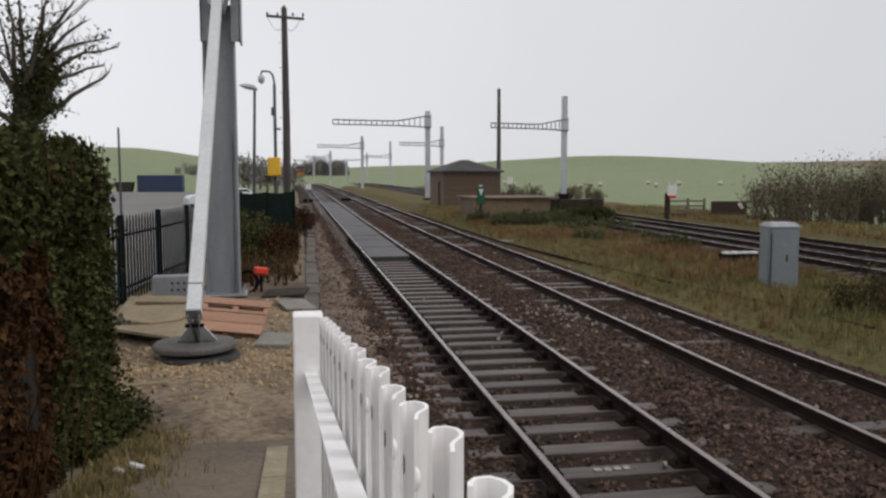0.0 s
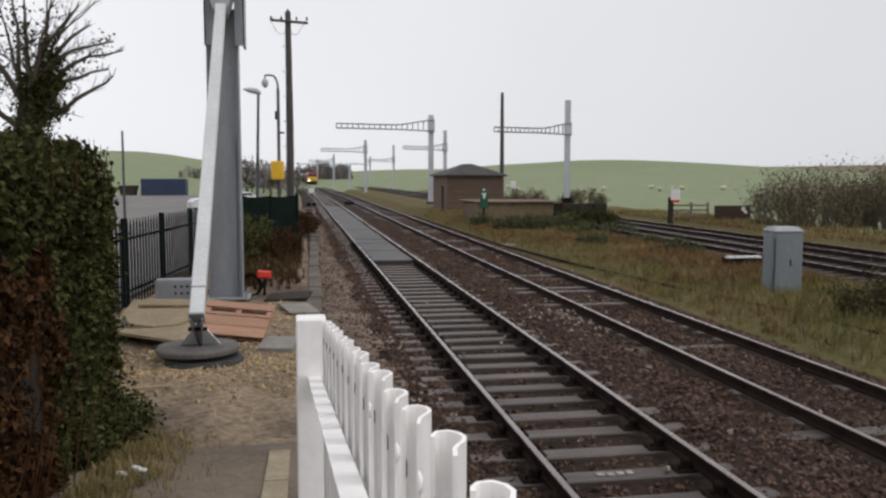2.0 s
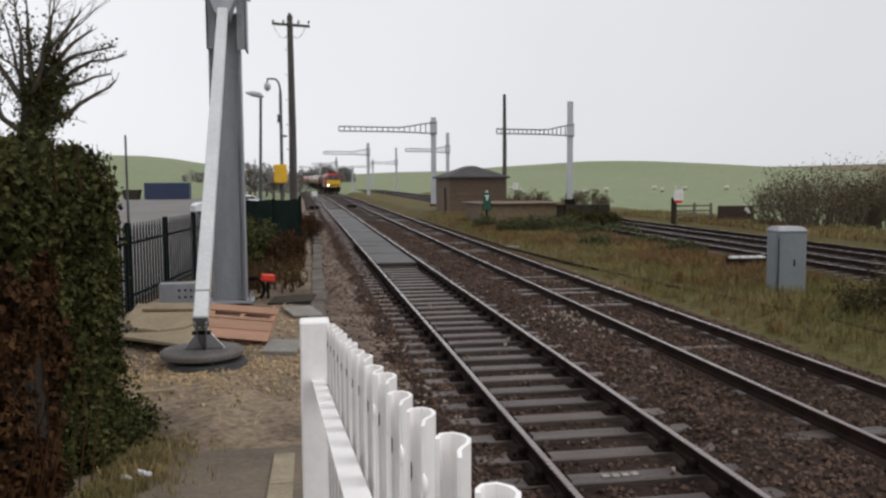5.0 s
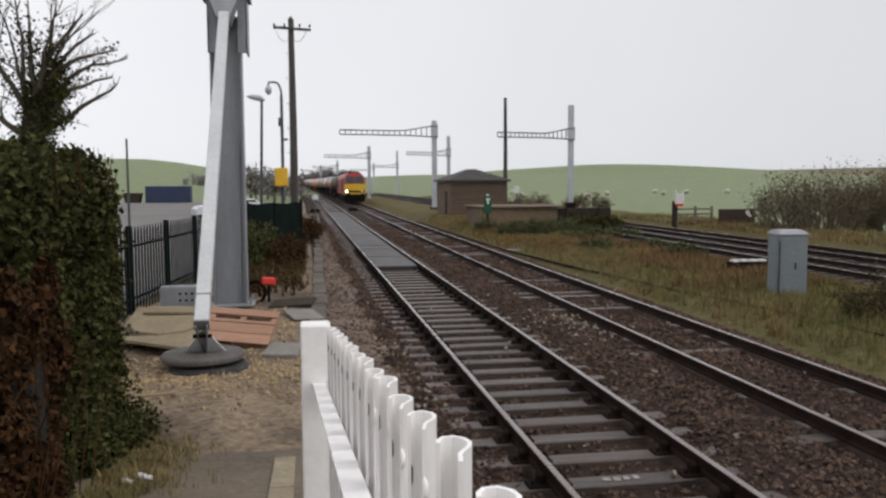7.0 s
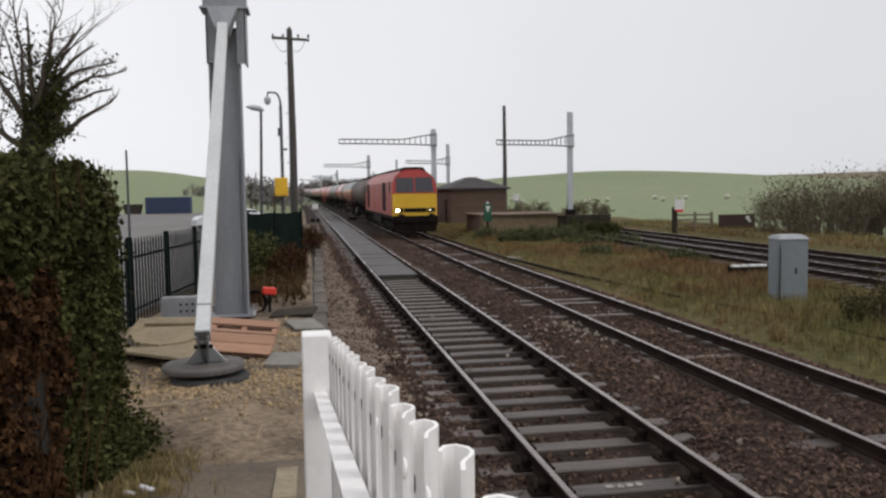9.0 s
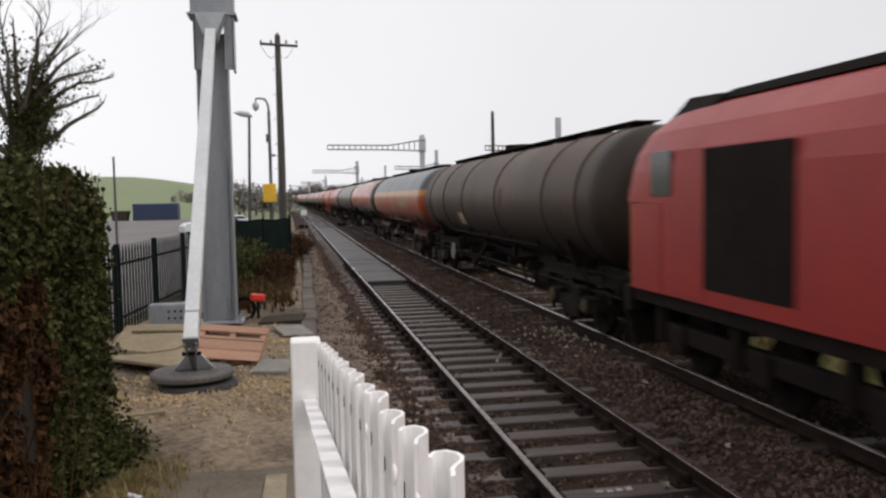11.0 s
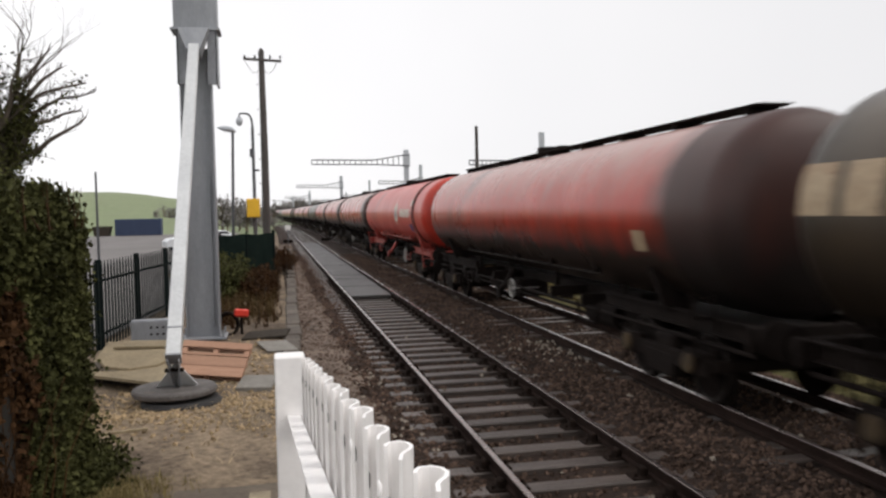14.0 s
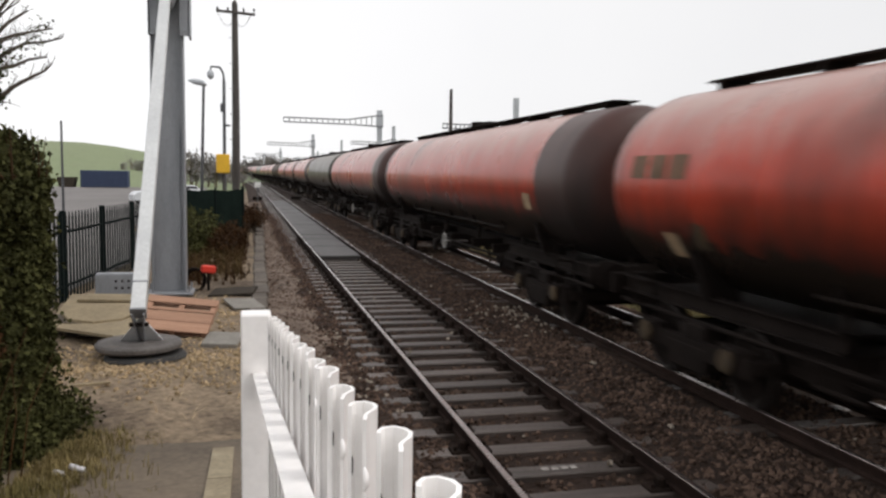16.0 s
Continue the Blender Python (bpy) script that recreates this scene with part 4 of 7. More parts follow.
# ---- overhead line masts ----
def catenary(x, y, base, top, boom_top, tip, group="overhead line masts", boom_y=-0.25):
    m = thing("catenary_mast", "grey steel overhead line mast with a lattice cantilever boom", "catenary mast", group)
    w = 0.40
    s = Shape().box((x - w / 2, y, (base + top) / 2), (0.035, 0.40, top - base)).box((x + w / 2, y, (base + top) / 2), (0.035, 0.40, top - base)).box((x, y - 0.02, (base + top) / 2), (w, 0.30, top - base))
    part("mast", s, MAST_GREY, m)
    part("base_collar", Shape().box((x, y, base + 0.10), (0.75, 0.7, 0.12), 0.02).box((x, y, base - 0.55), (0.8, 0.75, 1.2), 0.03), BLACK, m, "dark footing")
    yb, L = y + boom_y, x - tip

    def zt(u):
        return boom_top - 0.50 * smooth(0.0, 0.42, u) + 0.12 * u

    def zb(u):
        return boom_top - 0.98 + 0.08 * smooth(0, 0.4, u) + 0.12 * u

    us = [i / 14 for i in range(15)]
    for nm, fn in (("top_chord", zt), ("bottom_chord", zb)):
        sh = Shape()
        for u in us:
            sh.v += [(x + 0.25 - (L + 0.25) * u, yb + dy, fn(u) + dz) for dy, dz in ((-0.06, -0.055), (0.06, -0.055), (0.06, 0.055), (-0.06, 0.055))]
        for k in range(14):
            sh.f += [(4 * k + i, 4 * k + (i + 1) % 4, 4 * k + 4 + (i + 1) % 4, 4 * k + 4 + i) for i in range(4)]
            sh.s += [False] * 4
        part(nm, sh, BOOM_GREY, m)
    for i in range(19):
        u = i / 18
        xx = x + 0.25 - (L + 0.25) * u
        part("lacing_bar", Shape().box((xx, yb, (zt(u) + zb(u)) / 2), (0.075, 0.07, zt(u) - zb(u))), BOOM_GREY, m)
    part("boom_bracket", Shape().box((x, y - 0.12, boom_top - 0.45), (0.62, 0.34, 1.25), 0.02), MAST_GREY, m)
    return m


catenary(24.0, 72, 0.55, 9.45, 7.35, 17.15)
catenary(12.15, 76, 0.10, 8.25, 7.75, 3.45)
catenary(10.4, 130, -0.1, 8.25, 7.3, 3.5)
catenary(20.4, 115, -0.1, 9.05, 7.2, 14.4)
catenary(21.1, 185, -0.4, 9.6, 6.8, 14.6)
catenary(8.4, 200, -0.5, 7.9, 6.9, 2.6)
catenary(21.4, 250, -0.5, 8.6, 7.0, 14.4)
catenary(5.9, 262, -0.5, 8.0, 7.0, -0.4)
catenary(12.2, 200, -0.5, 5.6, 5.2, 10.8)


# ---- brick hut, old platform end and signs between the lines ----
def brick_hut():
    h = thing("brick_hut", "brown brick lineside hut with a low slate hipped roof", "hut")
    x0, x1, y0, y1, z0, z1 = 10.75, 14.95, 59.6, 66.0, -0.45, 2.62
    part("wall", Shape().box(((x0 + x1) / 2, y0 + 0.12, (z0 + z1) / 2), (x1 - x0, 0.24, z1 - z0)), BRICK, h)
    part("wall", Shape().box(((x0 + x1) / 2, y1 - 0.12, (z0 + z1) / 2), (x1 - x0, 0.24, z1 - z0)), BRICK, h)
    part("wall", Shape().box((x1 - 0.12, (y0 + y1) / 2, (z0 + z1) / 2), (0.236, y1 - y0 - 0.48, z1 - z0)), BRICK, h)
    for ya, yb_, za, zb_ in ((y0 + 0.24, 61.2, z0, z1), (62.2, y1 - 0.24, z0, z1), (61.2, 62.2, 1.9, z1)):
        part("wall", Shape().box((x0 + 0.12, (ya + yb_) / 2, (za + zb_) / 2), (0.236, yb_ - ya, zb_ - za)), BRICK, h)
    part("door", Shape().box((x0 + 0.16, 61.7, 0.72), (0.06, 1.0, 2.35), 0.01), BARK, h, "dark weathered timber door")
    e = 0.25
    cx, cy = (x0 + x1) / 2, (y0 + y1) / 2
    r = Shape().add([(x0 - e, y0 - e, z1), (x1 + e, y0 - e, z1), (x1 + e, y1 + e, z1), (x0 - e, y1 + e, z1), (x0 - e, y0 - e, z1 + 0.12), (x1 + e, y0 - e, z1 + 0.12), (x1 + e, y1 + e, z1 + 0.12), (x0 - e, y1 + e, z1 + 0.12), (cx - 0.2, cy - 1.0, z1 + 0.95), (cx + 0.2, cy - 1.0, z1 + 0.95), (cx + 0.2, cy + 1.0, z1 + 0.95), (cx - 0.2, cy + 1.0, z1 + 0.95)],
                    [(0, 3, 2, 1), (0, 1, 5, 4), (1, 2, 6, 5), (2, 3, 7, 6), (3, 0, 4, 7), (4, 5, 9, 8), (5, 6, 10, 9), (6, 7, 11, 10), (7, 4, 8, 11), (8, 9, 10, 11)])
    part("roof", r, SLATE, h)
    for i in range(28):
        part("brick_course", Shape().box((cx, y0 - 0.004, z0 + 0.5 + i * 0.1), (x1 - x0 - 0.02, 0.012, 0.075)), BRICK, h)
    return h


brick_hut()
old = thing("old_platform", "short old brick platform end with a concrete slab top", "platform")
part("retaining_wall", Shape().box((12.5, 46.9, 0.35), (4.7, 0.4, 1.5), 0.01, pose(0, 0, 0, 0, 0, 5).to_3x3()), mat("yellow_brown_brick", (0.20, 0.145, 0.085), (0.15, 0.11, 0.07), 0.9, scale=0.8, fine=10, vary=0.3), old)
part("side_wall", Shape().box((10.35, 48.9, 0.35), (0.4, 3.8, 1.5), 0.01), BRICK, old)
part("slab", Shape().box((12.6, 48.7, 1.13), (5.2, 4.4, 0.09), 0.02, pose(0, 0, 0, 0, 0, 3).to_3x3()), BRICK, old, "dark thin coping slab")
single("sleeper_wall", Shape().box((16.5, 47.0, 0.30), (3.3, 0.28, 1.45), 0.03).box((15.4, 46.83, 0.30), (0.16, 0.14, 1.5), 0.02).box((17.4, 46.83, 0.30), (0.16, 0.14, 1.5), 0.02), BARK, "dark low wall of old timber sleepers", "wall")
SIGN_GREEN = mat("green_sign_enamel", (0.012, 0.085, 0.045), (0.010, 0.07, 0.038), 0.5, scale=3, fine=20, bump=0)
sg = thing("green_sign", "green sign with a white symbol on a short post", "sign")
part("post", Shape().box((10.42, 46.05, 0.55), (0.10, 0.10, 2.2), 0.01), GREEN_DARK, sg)
part("sign_plate", Shape().box((10.42, 45.97, 1.30), (0.46, 0.05, 1.0), 0.02), SIGN_GREEN, sg)
part("symbol", Shape().add([(10.27, 45.935, 1.66), (10.57, 45.935, 1.66), (10.48, 45.935, 1.50), (10.46, 45.935, 1.34), (10.38, 45.935, 1.34), (10.36, 45.935, 1.50)], [(0, 1, 2, 3, 4, 5)]), LOGO_WHITE_SIGN := mat("white_sign_enamel", (0.75, 0.75, 0.73), (0.66, 0.66, 0.64), 0.5, bump=0), sg)
part("sign_cap", Shape().tube([(10.42, 46.05, 1.66), (10.42, 46.05, 1.92)], [0.10, 0.06], 8), MAST_GREY, sg)
ws = thing("white_sign", "small white square sign on a thin post", "sign")
part("sign_plate", Shape().box((15.8, 60.0, 2.0), (0.42, 0.04, 0.5), 0.01), LOGO_WHITE_SIGN, ws)
part("post", Shape().tube([(15.8, 60.05, -0.4), (15.8, 60.05, 1.9)], 0.04, 8), LAMP_GREY, ws)
ls = thing("line_sign", "small white board on a short post beside the near track", "sign")
part("sign_plate", Shape().box((0.95, 62.0, 1.55), (0.42, 0.04, 0.36), 0.01), LOGO_WHITE_SIGN, ls)
part("post", Shape().tube([(0.95, 62.05, -0.3), (0.95, 62.05, 1.5)], 0.04, 8), LAMP_GREY, ls)

# ---- grey lineside cabinet ----
CAB = mat("grey_cabinet_paint", (0.200, 0.225, 0.240), (0.165, 0.190, 0.205), 0.55, scale=1.6, fine=20, vary=0.12, bump=0.05, third=(0.20, 0.215, 0.215), patch=-0.02)
cab = thing("lineside_cabinet", "grey steel equipment cabinet standing in the grass", "equipment cabinet", at=pose(11.42, 18.0, -0.27, 0, 0, -9))
part("body", Shape().box((0, 0, 0.80), (0.70, 0.60, 1.56), 0.012), CAB, cab)
part("lid", Shape().add([(x * 0.37, y * 0.32, 1.58) for x, y in ((-1, -1), (1, -1), (1, 1), (-1, 1))] + [(x * 0.37, y * 0.32, 1.60) for x, y in ((-1, -1), (1, -1), (1, 1), (-1, 1))] + [(x * 0.28, y * 0.22, 1.69) for x, y in ((-1, -1), (1, -1), (1, 1), (-1, 1))],
                        [(0, 3, 2, 1), (0, 1, 5, 4), (1, 2, 6, 5), (2, 3, 7, 6), (3, 0, 4, 7), (4, 5, 9, 8), (5, 6, 10, 9), (6, 7, 11, 10), (7, 4, 8, 11), (8, 9, 10, 11)]), GALV, cab, "pale chamfered lid")
part("door", Shape().box((0.012, -0.308, 0.80), (0.62, 0.02, 1.42), 0.005), CAB, cab)
part("door_seam", Shape().box((-0.315, -0.306, 0.78), (0.018, 0.02, 1.30), 0.003), BLACK, cab)
part("side_panel", Shape().box((-0.358, 0, 0.80), (0.018, 0.50, 1.40), 0.004), CAB, cab)
part("handle", Shape().box((0.06, -0.325, 0.85), (0.03, 0.02, 0.16), 0.004), BLACK, cab)
part("plinth", Shape().box((0, 0, -0.02), (0.74, 0.64, 0.12), 0.01), CONCRETE, cab)
tr = thing("trough_frame", "dark low frame with white caps in the grass", "frame")
part("beam", Shape().box((13.2, 22.9, 0.02), (1.15, 0.35, 0.30), 0.02), BLACK, tr)
for i in range(4):
    part("white_cap", Shape().box((12.75 + 0.29 * i, 22.8, 0.20), (0.20, 0.24, 0.06), 0.01), LOGO_WHITE_SIGN, tr)
part("leg", Shape().box((12.75, 22.95, -0.3), (0.1, 0.1, 0.4)), BLACK, tr)
part("leg", Shape().box((13.65, 22.95, -0.3), (0.1, 0.1, 0.4)), BLACK, tr)
single("concrete_block", Shape().box((10.35, 14.65, -0.20), (0.42, 0.26, 0.16), 0.03, pose(0, 0, 0, 4, 3, 20).to_3x3()), CONCRETE, "pale concrete block in the grass", "block")
single("pale_trough_lid", Shape().box((8.75, 33.6, -0.28), (0.6, 0.35, 0.08), 0.02, pose(0, 0, 0, 2, 3, 10).to_3x3()), CONCRETE, "pale concrete trough lid by the ballast", "lid")
for (x, y) in ((4.9, 82.0), (1.2, 80.0)):
    single("point_motor", Shape().box((x, y, -0.05), (0.9, 0.6, 0.3), 0.04), BLACK, "low black point motor box by the rails", "point motor", "point motors")

single("lineside_cable", Shape().tube([(8.3, 60, -0.30), (8.35, 44, -0.30), (8.45, 34, -0.30), (8.9, 26, -0.26), (9.4, 20, -0.22), (9.95, 16, -0.2), (10.3, 12, -0.2), (10.6, 4, -0.22)], 0.045, 7), BLACK, "thick black cable lying along the edge of the ballast", "cable")
loop_pts = [(9.75 + 0.55 * math.cos(a), 9.6 + 0.75 * math.sin(a), -0.16 + 0.10 * math.sin(a * 1.5)) for a in [0.9 + 4.6 * i / 22 for i in range(23)]]
single("pale_pipe", Shape().tube(loop_pts, 0.05, 8), CONCRETE, "bent pale pipe lying beside the second track", "pipe")
infill = thing("track_infill", "smooth grey panels laid between the rails of the near track", "crossing panels", kind="structure")
panel_mesh = Shape().box((0, 0, 0), (1.28, 1.76, 0.12), 0.012).mesh("infill_panel", mat("wet_grey_panel", (0.052, 0.046, 0.044), (0.040, 0.035, 0.033), 0.55, scale=1.0, fine=14, vary=0.25, each=0.12))
for i in range(27):
    p = new("infill_panel", panel_mesh)
    p.parent = infill
    p.matrix_local = pose(NEAR_TRACK, 26.9 + 1.765 * i, -0.115 + rng.uniform(-0.01, 0.01), rng.uniform(-0.4, 0.4), rng.uniform(-0.4, 0.4))

# ---- crossing gates beyond the main lines ----
gate = thing("field_gate", "weathered timber field gate beyond the main lines", "gate")
GATE_WOOD = mat("weathered_gate_timber", (0.22, 0.185, 0.14), (0.15, 0.125, 0.10), 0.9, scale=2, fine=18)
for x in (22.7, 24.0, 25.1):
    part("post", Shape().box((x, 47.8, 0.40), (0.14, 0.14, 1.25), 0.01), GATE_WOOD, gate)
for z in (0.25, 0.55, 0.85):
    part("bar", Shape().box((23.9, 47.74, z), (2.5, 0.05, 0.10), 0.008), GATE_WOOD, gate)
hd = thing("steel_hoarding", "dark brown rusted panel with a small white disc", "panel")
part("panel", Shape().box((26.45, 47.2, 0.28), (2.4, 0.10, 1.12), 0.01), mat("rusty_brown_sheet", (0.055, 0.032, 0.025), (0.038, 0.025, 0.020), 0.9, scale=1.5, fine=12), hd)
part("disc", Shape().disc((27.15, 47.13, 0.62), (0, 1, 0), 0.14, 0.02, 16).disc((27.28, 47.13, 0.45), (0, 1, 0), 0.10, 0.02, 16), LOGO_WHITE_SIGN, hd)
cs = thing("crossing_sign", "white and red crossing sign on a brown post", "sign")
part("post", Shape().box((22.55, 47.6, 0.55), (0.30, 0.2, 1.6), 0.02), BARK, cs)
part("sign_plate", Shape().box((22.75, 47.4, 1.50), (0.62, 0.05, 0.62), 0.02).tube([(22.55, 47.4, 1.8), (22.5, 47.4, 2.05)], 0.04, 6).tube([(22.95, 47.4, 1.8), (23.0, 47.4, 2.0)], 0.04, 6), LOGO_WHITE_SIGN, cs)
part("red_band", Shape().box((22.75, 47.36, 1.12), (0.5, 0.05, 0.16), 0.02), RED_PLASTIC, cs)

# ---- car park ----
BLUE = mat("blue_container_paint", (0.034, 0.052, 0.105), (0.026, 0.040, 0.085), 0.6, scale=0.8, fine=8, vary=0.2)
ct = thing("blue_container", "dull blue steel container at the far side of the car park", "container")
part("body", Shape().box((-18.7, 122.5, 1.1), (6.1, 2.4, 2.3), 0.04), BLUE, ct)
for i in range(20):
    part("corrugation", Shape().box((-21.6 + i * 0.305, 121.28, 1.1), (0.15, 0.05, 2.0), 0.01), BLUE, ct)
single("rust_red_skip", Shape().prism([(-24.4, -0.05), (-22.6, -0.05), (-22.3, 1.3), (-24.7, 1.3)], 121, 123), BARK, "rust-brown steel skip beside the container", "skip")
CAR_WHITE = mat("silver_white_car_paint", (0.62, 0.64, 0.66), (0.56, 0.58, 0.60), 0.25, scale=1, fine=5, vary=0.04, bump=0)


def car(x, y, turn):
    c = thing("parked_car", "silver-white hatchback parked behind the netting fence", "car", "parked cars", at=pose(x, y, -0.07, 0, 0, turn))
    prof = [(-2.05, 0.30), (2.05, 0.30), (2.08, 0.70), (1.85, 0.92), (1.0, 1.02), (0.35, 1.45), (-1.3, 1.50), (-1.95, 1.05), (-2.1, 0.7)]
    s = Shape()
    n = len(prof)
    for y2, k in ((-0.86, 0.94), (-0.70, 1.0), (0.70, 1.0), (0.86, 0.94)):
        s.v += [(px, y2 * (1 if pz < 1.1 else 0.82), 0.30 + (pz - 0.30) * k) for px, pz in prof]
    for j in range(3):
        for i in range(n):
            s.f.append((j * n + i, j * n + (i + 1) % n, (j + 1) * n + (i + 1) % n, (j + 1) * n + i))
            s.s.append(False)
    s.f += [tuple(range(n))[::-1], tuple(range(3 * n, 4 * n))]
    s.s += [False, False]
    part("body", s, CAR_WHITE, c)
    part("windscreen", Shape().add([(0.98, -0.62, 1.06), (0.98, 0.62, 1.06), (0.42, 0.52, 1.44), (0.42, -0.52, 1.44)], [(0, 1, 2, 3)]), GLASS_DARK, c)
    for sd in (-1, 1):
        part("side_window", Shape().add([(0.75, sd * 0.81, 1.08), (-1.5, sd * 0.81, 1.08), (-1.2, sd * 0.735, 1.40), (0.3, sd * 0.735, 1.40)], [(0, 1, 2, 3)]), GLASS_DARK, c)
        for wx in (-1.3, 1.3):
            part("wheel", Shape().disc((wx, sd * 0.80, 0.31), (0, 1, 0), 0.31, 0.20, 20, 0.03), RUBBER, c)
    return c


car(-4.2, 66.0, 20)
car(-6.3, 66.5, 200)


# ---- plants ----
def leaves(name, material, spots, low, high, parent=None, label="", stuff=True, droop=0.3):
    """Many small leaves, each two bent faces."""
    n = len(spots)
    g = np.random.default_rng(len(name) + n)
    c = np.array(spots)
    d = g.normal(size=(n, 3))
    d[:, 2] -= droop
    d /= np.linalg.norm(d, axis=1)[:, None]
    side = np.cross(d, g.normal(size=(n, 3)))
    side /= np.linalg.norm(side, axis=1)[:, None]
    up = np.cross(d, side)
    size = g.uniform(low, high, (n, 1))
    v = np.stack([c, c + (d * 0.5 + side * 0.42) * size + up * size * 0.12, c + d * size, c + (d * 0.5 - side * 0.42) * size + up * size * 0.12], 1).reshape(-1, 3)
    f = [face for i in range(n) for face in ((4 * i, 4 * i + 1, 4 * i + 2), (4 * i, 4 * i + 2, 4 * i + 3))]
    me = bpy.data.meshes.new(name)
    me.from_pydata(v.tolist(), [], f)
    me.materials.append(material)
    ob = new(name, me)
    if parent:
        ob.parent = parent
    tagged(ob, label)
    return tagged(ob, kind="stuff") if stuff and not parent else ob


def blades(name, material, spots, low, high, wide, label, lean=0.35, per=6):
    """Tufts of grass: narrow bent blades from each spot."""
    n = len(spots) * per
    g = np.random.default_rng(len(spots))
    c = np.repeat(np.array(spots), per, 0) + np.c_[g.normal(0, 0.03, (n, 2)), np.zeros(n)]
    h = g.uniform(low, high, n)
    a = g.uniform(0, 6.283, n)
    tilt = np.abs(g.normal(0, lean, n))
    way = np.c_[np.cos(a) * tilt, np.sin(a) * tilt, np.ones(n)]
    side = np.c_[-np.sin(a), np.cos(a), np.zeros(n)] * wide
    mid = c + way * (h * 0.55)[:, None]
    tip = c + way * h[:, None] + np.c_[np.cos(a) * tilt * h * 0.5, np.sin(a) * tilt * h * 0.5, -0.15 * h * tilt]
    v = np.stack([c - side, c + side, mid - side * 0.7, mid + side * 0.7, tip], 1).reshape(-1, 3)
    f = [face for i in range(n) for face in ((5 * i, 5 * i + 1, 5 * i + 3, 5 * i + 2), (5 * i + 2, 5 * i + 3, 5 * i + 4))]
    me = bpy.data.meshes.new(name)
    me.from_pydata(v.tolist(), [], f)
    me.materials.append(material)
    return tagged(new(name, me), label, "grass", "", "stuff")


def branching(s, p, way, length, r, level, g, ends, spread=0.55, bias=Vector((0, 0, 0.12)), kids=(2, 4)):
    """A limb and what grows from it; the tips are gathered in ends."""
    pts, radii = [p], [r]
    d = way.normalized()
    n = 4 if level > 1 else 3
    for i in range(n):
        d = (d + Vector((g.gauss(0, 0.16), g.gauss(0, 0.16), g.gauss(0, 0.12))) + bias * 0.5).normalized()
        pts.append(pts[-1] + d * length / n)
        radii.append(r * (1 - 0.55 * (i + 1) / n))
    s.tube(pts, radii, 8 if level > 3 else 5 if level > 1 else 3, False)
    ends.append((pts[-1], level))
    if level == 0:
        return
    for _ in range(g.randint(*kids)):
        i = g.randint(1, n)
        a = Vector((g.gauss(0, 1), g.gauss(0, 1), g.gauss(0, 0.7))).normalized()
        branching(s, pts[i], d + a * spread * g.uniform(0.8, 1.7), length * g.uniform(0.55, 0.82), radii[i] * 0.72, level - 1, g, ends, spread, bias, kids)
    branching(s, pts[-1], d, length * 0.7, radii[-1], level - 1, g, ends, spread, bias, kids)


